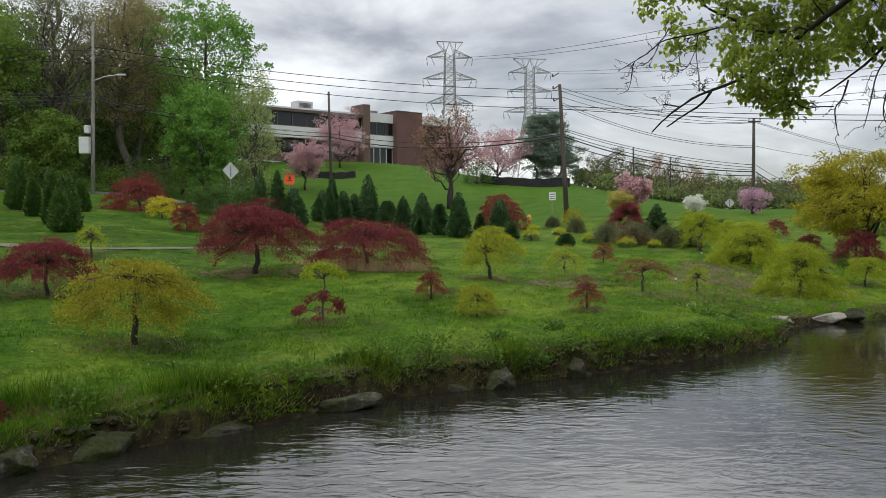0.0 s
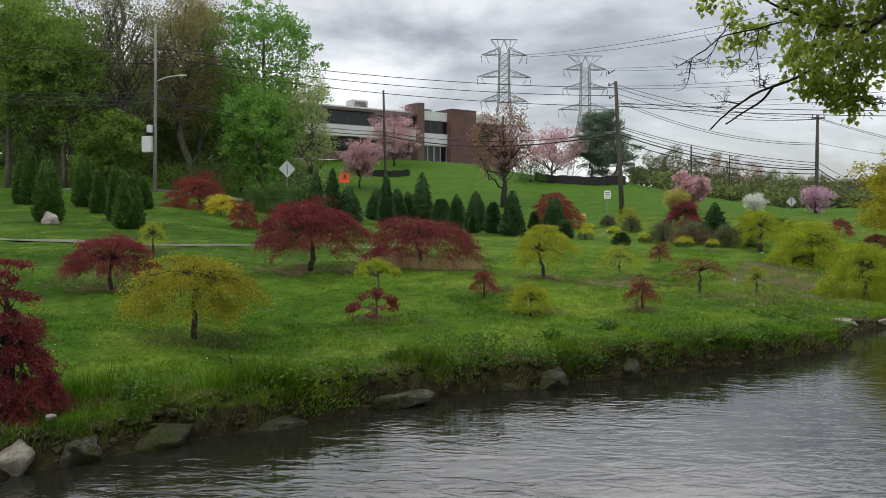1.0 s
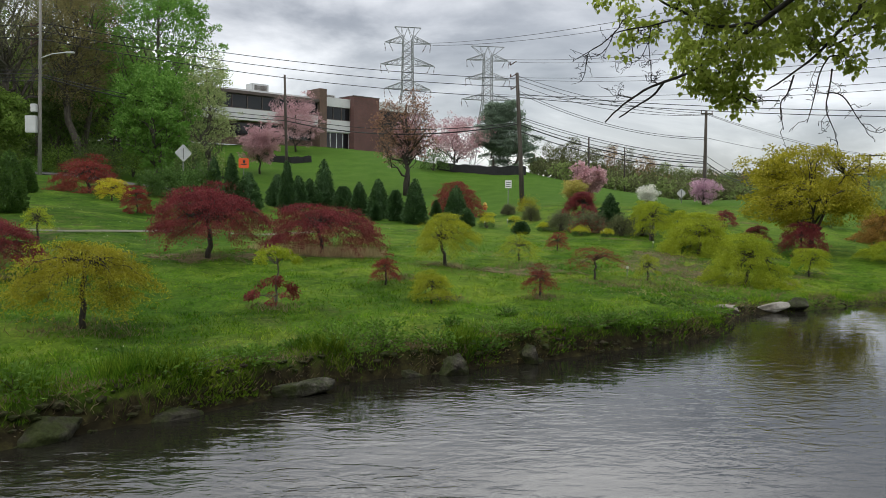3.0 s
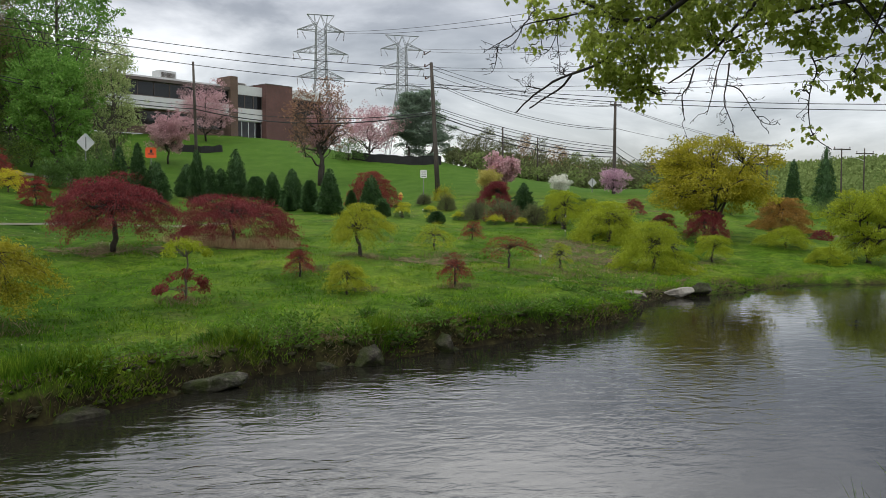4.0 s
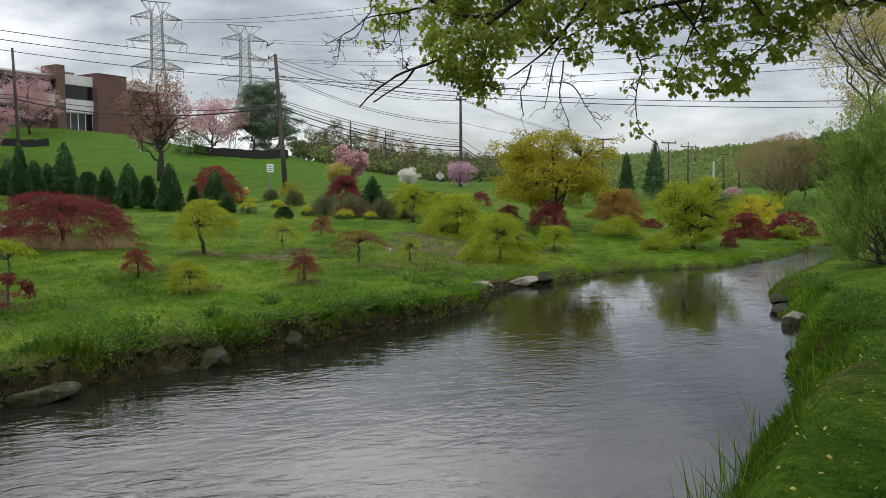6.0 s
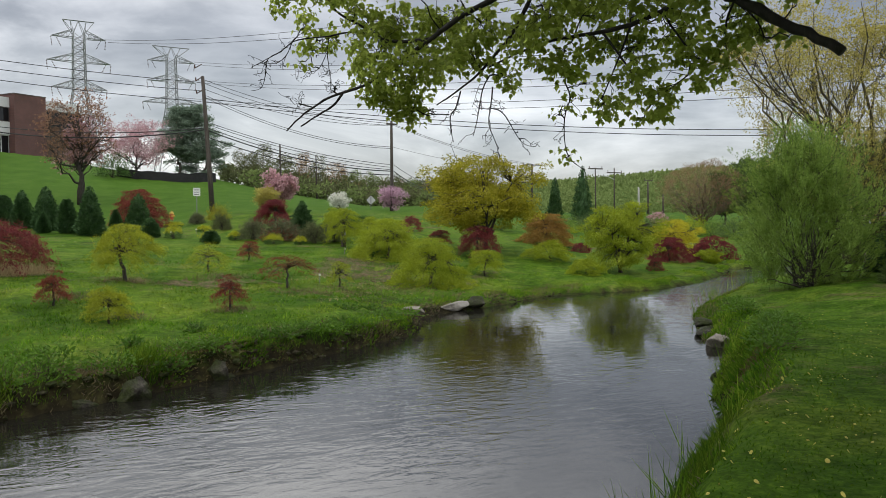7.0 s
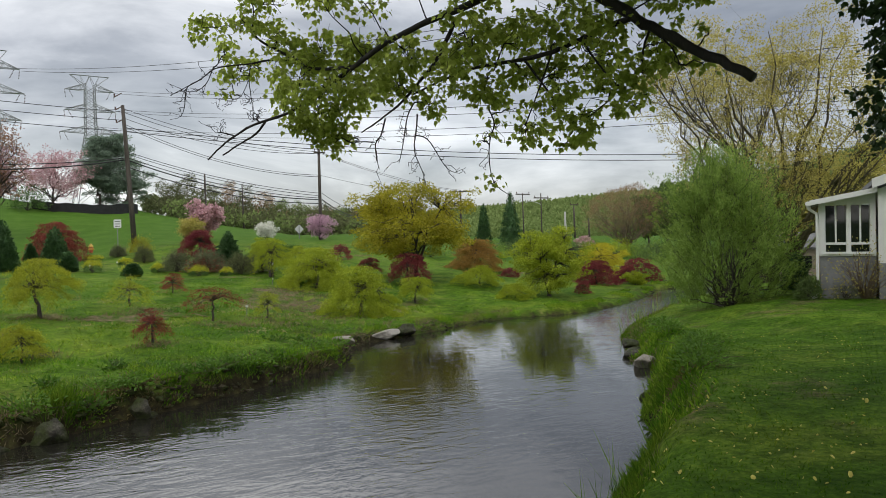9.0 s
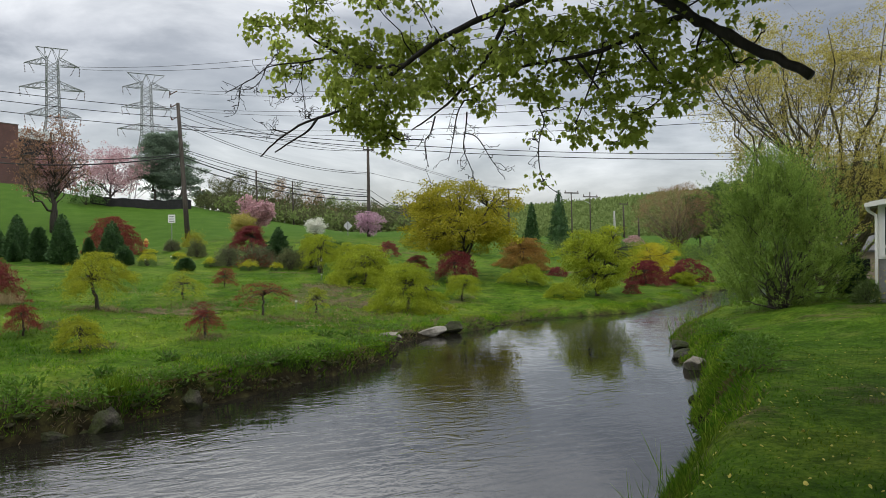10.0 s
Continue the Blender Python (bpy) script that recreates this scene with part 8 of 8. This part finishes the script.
LITTER = leaf_material("brown_leaf_litter", (0.07, 0.055, 0.024), (0.14, 0.115, 0.05), (0.23, 0.19, 0.09), 0.2, 0.9, 0.03)
blades("bank_litter", 42, *tuft_group(42, [(1.45, 12.6, 1.2), (1.75, 12.8, 1.3), (2.1, 12.95, 1.4), (2.4, 13.05, 1.2), (2.0, 13.2, 1.0), (-4.6, 8.75, 1.0), (-3.6, 9.15, 0.9), (0.2, 12.0, 0.8), (3.3, 13.3, 0.8), (5.6, 15.1, 0.8), (8.3, 8.05, 0.8), (7.0, 6.9, 0.8), (9.6, 9.4, 0.7)], 460, 0.2),
       0.07, 0.020, LITTER, "brown litter and dead grass matted on the bank", 1.6)
blades("tall_grass", 34, *tuft_group(34, [(-2.65, 9.75, 1.2), (-2.9, 9.6, 1.0), (-3.2, 9.4, 0.8), (-4.5, 9.1, 1.3), (-5.0, 8.9, 1.2), (-4.1, 9.0, 0.9), (-1.1, 11.45, 1.0), (-0.9, 11.55, 0.7), (1.0, 12.35, 0.7)], 420, 0.17),
       0.25, 0.012, DEEP_BLADES, "deep green tall grass tufts on the bank", 0.4)
blades("low_weeds", 35, *tuft_group(35, [(-2.35, 9.72, 1.0), (-2.1, 9.8, 0.8), (1.4, 12.3, 1.0), (-1.9, 10.1, 0.8), (2.7, 13.2, 1.0), (4.4, 14.4, 1.2), (5.2, 14.9, 1.2), (5.9, 15.6, 1.2), (6.5, 16.0, 1.1), (6.2, 15.7, 1.2)], 420, 0.16),
       0.085, 0.024, WEED_BLADES, "low bright weeds hanging over the bank", 0.9)
blades("near_weeds", 36, *tuft_group(36, [(8.45, 8.55, 1.0), (8.9, 9.0, 1.2), (9.5, 9.55, 1.2), (10.1, 10.15, 1.2), (10.7, 10.7, 1.1), (11.2, 11.1, 1.0), (11.9, 12.2, 1.2), (12.6, 13.1, 1.0), (7.7, 7.7, 1.0), (7.1, 7.05, 0.9), (6.3, 6.5, 0.8)], 520, 0.20),
       0.12, 0.028, WEED_BLADES, "leafy weeds along the near bank", 0.9)
blades("near_tufts", 37, *tuft_group(37, [(8.3, 8.4, 0.8), (9.2, 9.2, 0.8), (7.4, 7.35, 0.9), (6.6, 6.7, 0.9), (5.7, 6.05, 0.9), (5.1, 5.55, 0.8), (10.4, 10.3, 0.7)], 420, 0.16),
       0.16, 0.010, DEEP_BLADES, "deep green tufts on the near bank", 0.45)
blades("dry_grass", 27, *scatter(27, 15000, -4.6, -0.4, 21.6, 25.0, lambda x, y, rng: (np.hypot((x + 2.2) / 2.0, (y - 23.2) / 1.0) < rng.uniform(0.3, 1.1, len(x)))), 0.28, 0.014, STRAW, "dry straw-coloured grass under the red maple")
blades("reeds", 30, *along_bank(30, 1800, NEAR_BANK, -1, 0.0, 0.5, 0.2, 3.1, 0.22, 0.5), 0.5, 0.010, GRASS, "tall reedy grass at the near water's edge", 0.35)
MULCH = leaf_material("brown_dead_stems", (0.08, 0.058, 0.034), (0.16, 0.125, 0.07), (0.27, 0.215, 0.125), 0.25)
beds = [(8.4, 23.6, 1.5), (8.9, 25.6, 1.5), (9.2, 27.3, 1.2), (3.6, 22.5, 1.0), (-4.7, 12.2, 1.1), (-8.3, 16.8, 0.9), (-4.9, 21.2, 1.3), (1.3, 21.5, 0.8), (-2.2, 14.4, 0.5), (3.0, 16.7, 0.5), (0.1, 18.6, 0.5), (1.0, 16.5, 0.5), (5.3, 19.6, 0.9), (8.3, 21.3, 1.8), (6.5, 20.4, 1.0)]
for n_bed, (bx, by, br) in enumerate(beds):
    def ring(x, y, rng):
        return np.hypot(x - bx, (y - by) * 1.2) < br * rng.uniform(0.3, 1.1, len(x))
    blades("dead_stems", 400 + n_bed, *scatter(400 + n_bed, int(1300 * br + 400), bx - br * 1.2, bx + br * 1.2, by - br * 1.2, by + br * 1.2, ring), 0.11, 0.012, MULCH, "brown dead stems and litter under a maple", 0.8)
blades("leaf_litter", 28, *along_bank(28, 16000, FAR_BANK, 1, 0.05, 0.9, -0.2, 2.3, 0.12, 0.36), 0.10, 0.012, MULCH, "brown dead grass and litter in the bank", 1.0, "litter")
blades("leaf_litter", 31, *along_bank(31, 9000, NEAR_BANK, -1, 0.0, 0.55, 0.1, 2.1, 0.2, 0.55), 0.09, 0.012, MULCH, "brown dead grass and litter in the near bank", 0.9, "litter")
DAISY = paint("daisy_white", (0.62, 0.63, 0.55), 0.7, 0.1)
blades("daisies", 32, *scatter(32, 2600, -14, 14, 10, 42, lambda x, y, rng: far_side(x, y) & (line_distance(x, y, FAR_BANK) > 1.2) & (patches(x, y, 0.45) > 0.1)), 0.028, 0.02, DAISY, "tiny white flowers scattered in the lawn", 1.0, "flowers")
def soil_bed_material():
    m, t = shell("litter_and_thin_grass")
    at = coords(t, world_space=True)
    grain = noise_of(t, at, 12.0, 6.0, 0.7)
    brown = ramp(t, grain, [(0.3, (0.055, 0.040, 0.024)), (0.5, (0.125, 0.096, 0.056)), (0.7, (0.21, 0.17, 0.105))])
    green = ramp(t, grain, [(0.3, (0.022, 0.046, 0.006)), (0.7, (0.075, 0.135, 0.014))])
    colour = mixed(t, ramp(t, noise_of(t, at, 2.4, 6.0, 0.7), [(0.44, (0, 0, 0)), (0.56, (1, 1, 1))]), green, brown)
    finish(t, principled(t, colour, 0.95, bumped(t, grain, 0.8, 0.05), spec=0.04).outputs[0])
    return m


BED = soil_bed_material()


def planting_bed(x, y, rx, ry, label, seed):
    """Thin soil with litter, ragged at its edge, lying on the lawn."""
    rng = np.random.default_rng(seed)
    a = np.arange(64) * 2 * np.pi / 64
    edge = 1 + 0.16 * np.sin(3 * a + seed) + 0.12 * np.sin(7 * a + 2 * seed) + 0.09 * rng.normal(size=64)
    rows = [np.stack([x + rx * k * edge * np.cos(a), y + ry * k * edge * np.sin(a)], 1) for k in np.linspace(0.02, 1, 12)]
    v = np.concatenate(rows)
    lift = np.repeat(np.where(np.arange(12) == 11, -0.02, 0.022), 64)
    j = np.arange(64)
    q = np.concatenate([np.stack([i * 64 + j, (i + 1) * 64 + j, (i + 1) * 64 + (j + 1) % 64, i * 64 + (j + 1) % 64], 1) for i in range(11)])
    bed = part("planting_bed", Geo().add(np.column_stack([v, ground(v[:, 0], v[:, 1]) + lift]), q), BED)
    return tagged(bed, label, "bed", "beds in the lawn")


for i, (bx, by, rx, ry) in enumerate([(8.4, 24.6, 1.5, 2.4), (9.3, 27.6, 1.1, 1.6), (-2.2, 23.2, 2.0, 1.1), (-4.9, 21.2, 1.6, 0.9), (3.4, 21.6, 1.4, 0.7), (-8.3, 16.8, 0.9, 0.4)]):
    planting_bed(bx, by, rx, ry, "brown soil and litter with thin grass on the lawn", 500 + i)
DANDELION = paint("dandelion_yellow", (0.55, 0.47, 0.10), 0.7, 0.2)
blades("dandelions", 29, *scatter(29, 2600, 3.0, 13, 0, 11, lambda x, y, rng: near_side(x, y) & (rng.random(len(x)) < 0.6) & (patches(x, y, 0.7, 0.4) > -0.5)), 0.026, 0.022, DANDELION, "scattered dandelions in the mown lawn", 1.2, "flowers")


def flower_heads(name, seed, x, y, r, colour, label):
    """Round flower heads, domed, each tilted its own way, low in the grass."""
    rng = np.random.default_rng(seed)
    g, turn = Geo(), np.linspace(0, 2 * math.pi, 7)[:-1]
    for px, py, size in zip(x, y, r * rng.uniform(0.5, 1.25, len(x))):
        ring = np.stack([np.cos(turn) * rng.uniform(0.75, 1.1, 6), np.sin(turn) * rng.uniform(0.75, 1.1, 6), np.zeros(6)], 1) * size
        tilt = rng.normal(size=2) * 0.5
        v = np.concatenate([ring, ring * [0.55, 0.55, 1] + [0, 0, size * 0.45]])
        v[:, 2] += v[:, :2] @ tilt
        q = [[k, (k + 1) % 6, 6 + (k + 1) % 6, 6 + k] for k in range(6)] + [[6, 7, 8, 9], [6, 9, 10, 11]]
        g.add(v + [px, py, float(ground(np.array([px]), np.array([py]))[0]) + rng.uniform(0.02, 0.05)], np.array(q))
    return tagged(part(name, g, colour), label, "flowers", kind="stuff")


flower_heads("dandelions", 41, *scatter(41, 1200, 3.0, 11, 0.5, 9.5, lambda x, y, rng: near_side(x, y) & (line_distance(x, y, NEAR_BANK) > 0.5) & (rng.random(len(x)) < np.clip(1.5 - np.hypot(x, y) / 8, 0.08, 0.75))), 0.0165, DANDELION, "pale yellow dandelion heads in the mown lawn")


WEED = leaf_material("weed_leaves", (0.045, 0.105, 0.010), (0.09, 0.19, 0.018), (0.16, 0.28, 0.04), 0.45)
DEEP_WEED = leaf_material("dock_leaves", (0.034, 0.085, 0.010), (0.064, 0.145, 0.015), (0.115, 0.215, 0.03), 0.45)


def plant_clump(x, y, h, w, colour, label, seed, leaf=0.075, count=240, name="weed_clump"):
    """Broad-leaved weeds: stems from one root with large leaves."""
    rng = np.random.default_rng(seed)
    t = thing(name, x, y, height(x, y) - 0.02, label, "plant", "weeds on the banks")
    at = np.stack([rng.normal(size=count) * w * 0.3, rng.normal(size=count) * w * 0.3, rng.random(count) * h], 1)
    stems = Geo()
    for i in range(12):
        tube(stems, bend((0, 0, 0), at[i] * [1.3, 1.3, 1.0] + [0, 0, 0.05], rng, 0.05, 4), np.linspace(0.006, 0.002, 4), 4)
    tagged(part("stem", stems, BARK_MOSS, t), kind="stuff")
    part("leaves", leaves(Geo(), at, at * [1, 1, 0.2] + rng.normal(size=at.shape) * 0.12 + [0, 0, 0.06], leaf * rng.uniform(0.6, 1.4, count), leaf * 0.55, rng), colour, t)
    return t


for i, (px, py, h, w) in enumerate([(-0.35, 11.75, 0.5, 0.7), (-0.1, 11.9, 0.45, 0.5), (-4.0, 8.7, 0.35, 0.4), (-2.6, 10.0, 0.3, 0.7), (-2.9, 9.7, 0.3, 0.6), (4.9, 14.9, 0.25, 0.8), (5.8, 15.7, 0.25, 0.8), (3.6, 14.0, 0.25, 0.6),
                                    (2.6, 13.6, 0.22, 0.6), (8.8, 8.15, 0.3, 0.5), (10.0, 9.15, 0.3, 0.5), (11.3, 10.45, 0.3, 0.5), (13.2, 13.4, 0.35, 0.6), (1.6, 12.9, 0.25, 0.6), (7.6, 18.6, 0.25, 0.8), (-0.75, 11.45, 0.45, 0.6), (-1.9, 10.5, 0.3, 0.5), (0.6, 12.15, 0.4, 0.6), (2.0, 12.95, 0.3, 0.5), (4.2, 14.35, 0.3, 0.7), (6.3, 16.0, 0.3, 0.7), (8.3, 7.75, 0.3, 0.5), (9.3, 8.65, 0.3, 0.5), (10.7, 9.95, 0.3, 0.5), (12.1, 12.0, 0.35, 0.5)]):
    plant_clump(px, py, h * (0.95 if i < 3 or i == 15 else 0.62), w, WEED, "leafy green weeds on the bank", 60 + i)
for i, (px, py, h, w) in enumerate([(2.02, 14.5, 0.17, 0.62), (2.64, 14.5, 0.16, 0.66), (2.9, 13.6, 0.17, 0.7), (3.3, 13.65, 0.2, 0.7), (3.75, 13.95, 0.2, 0.6), (4.75, 14.75, 0.18, 0.6), (5.4, 16.5, 0.15, 0.6), (1.42, 12.4, 0.2, 0.5), (-1.4, 11.6, 0.17, 0.6), (0.9, 13.4, 0.15, 0.5), (6.1, 16.9, 0.15, 0.6), (-3.3, 10.2, 0.16, 0.6)]):
    plant_clump(px, py, h * 0.8, w * (0.5 + 0.09 * (i * 5 % 4)), DEEP_WEED, "low dark green dock leaves in the grass", 160 + i, 0.09, 100)


def graft(x, y, h, w, seed):
    """A grafted maple: lime above, red below."""
    rng = np.random.default_rng(seed)
    t = thing("grafted_maple", x, y, height(x, y) - 0.02, "small maple with lime leaves above and red below", "tree", "weeping maples in the garden")
    wood = Geo()
    top = np.array([0.02, 0, h * 0.8])
    tube(wood, bend((0, 0, 0), top, rng, 0.03, 5), np.linspace(0.022, 0.012, 5), 6)
    for colour, name, z, n, R, rz in ((LIME, "upper_crown", 0.80, 20, 0.40, 0.17), (RED, "lower_crown", 0.40, 22, 0.56, 0.08)):
        a = rng.random(n) * 6.3
        k = rng.random(n) ** 0.5
        c = np.stack([R * w * k * np.cos(a), R * w * k * np.sin(a), h * (z + rz * (1 - k * k) - (0.26 * k * k if z < 0.5 else 0.05 * k))], 1)
        for q in c[: n // 2]:
            tube(wood, bend((0, 0, min(q[2], h * 0.75) - 0.05), q, rng, 0.05, 4, 0.1), np.linspace(0.008, 0.003, 4), 4)
        part(name, clumps(Geo(), c, np.array([[0.10, 0.10, 0.055 * h + 0.02]]), 55, 0.055, 0.022, rng, 0.5, (0, 0, h * 0.5)), colour, t)
    part("trunk", wood, BARK_GREY, t)


graft(-2.16, 14.4, 1.12, 0.95, 5)


def plant_tag(x, y, label):
    t = thing("plant_tag", x, y, height(x, y), label, "label", "plant tags in the beds")
    part("stake", box(Geo(), (-0.012, 0, -0.05), (0.008, 0.012, 0.23)), POST_STEEL, t)
    part("plate", soft_box((-0.035, -0.012, 0.20), (0.035, -0.004, 0.26), 0.004), WHITE_PAINT, t)


for px, py in [(6.2, 21.5), (4.2, 39.5), (7.2, 38), (5.8, 43), (8.6, 33.5), (9.6, 30)]:
    plant_tag(px, py, "small white plant tag on a stake")


def garden_post(x, y, tall, label):
    t = thing("garden_post", x, y, height(x, y) - 0.1, label, "post")
    part("post", soft_box((-0.09, -0.09, 0), (0.09, 0.09, tall + 0.1), 0.02), POLE_WOOD, t)
    part("tag", soft_box((-0.06, -0.105, tall - 0.02), (0.06, -0.092, tall + 0.08), 0.003), WHITE_PAINT, t)


garden_post(10.36, 32.58, 0.62, "short dark wooden post with a white tag")
rock(2.1, 12.66, 0.10, (0.5, 0.4, 0.5), "dark rounded stone in the far bank", 71, None, 35)


def small_shed(x, y, z, turn):
    t = thing("garden_shed", x, y, z, "small tan shed with a grey gable roof behind the willow", "shed", turn=turn)
    part("wall", box(Geo(), (-1.4, -1.0, 0), (1.4, 1.0, 1.9)), TAN_BOARD, t)
    roof = Geo().add([(-1.6, -1.2, 1.82), (1.6, -1.2, 1.82), (1.6, 0, 2.55), (-1.6, 0, 2.55), (-1.6, 1.2, 1.82), (1.6, 1.2, 1.82), (-1.6, -1.2, 1.92), (1.6, -1.2, 1.92), (1.6, 0, 2.66), (-1.6, 0, 2.66), (-1.6, 1.2, 1.92), (1.6, 1.2, 1.92)],
                     [(0, 1, 2, 3), (3, 2, 5, 4), (7, 6, 9, 8), (8, 9, 10, 11), (0, 6, 7, 1), (4, 5, 11, 10), (0, 3, 9, 6), (3, 4, 10, 9), (1, 7, 8, 2), (2, 8, 11, 5)])
    part("roof", roof, ROOF_FELT, t)
    part("window", box(Geo(), (-0.5, -1.03, 0.9), (0.4, -1.004, 1.5)), DARK_GLASS, t)


TAN_BOARD = paint("tan_boards", (0.36, 0.30, 0.22), 0.7, 0.15)
small_shed(35.52, 26.36, -0.18, -53)


def fire_hydrant(x, y, label):
    """Short barrel with a bonnet and three nozzle caps."""
    t = thing("fire_hydrant", x, y, height(x, y) - 0.03, label, "hydrant")
    part("barrel", tube(Geo(), [(0, 0, 0), (0, 0, 0.05), (0, 0, 0.06), (0, 0, 0.58)], [0.17, 0.17, 0.11, 0.11], 12), HYDRANT_RED, t, smooth=False)
    part("bonnet", tube(Geo(), [(0, 0, 0.58), (0, 0, 0.62), (0, 0, 0.70), (0, 0, 0.75), (0, 0, 0.80)], [0.15, 0.15, 0.11, 0.05, 0.03], 12), HYDRANT_YELLOW, t, "yellow bonnet")
    for a in (0, 90, 180):
        way = np.array([math.cos(radians(a)), -math.sin(radians(a)), 0])
        part("nozzle_cap", tube(Geo(), [np.array([0, 0, 0.45]) + way * 0.08, np.array([0, 0, 0.45]) + way * 0.19], 0.065, 8), HYDRANT_YELLOW, t)


HYDRANT_RED = paint("faded_red_paint", (0.42, 0.06, 0.03), 0.5, 0.15)
HYDRANT_YELLOW = paint("faded_yellow_paint", (0.55, 0.34, 0.05), 0.5, 0.15)
fire_hydrant(6.09, 57.17, "small red fire hydrant with a yellow top beside the road")
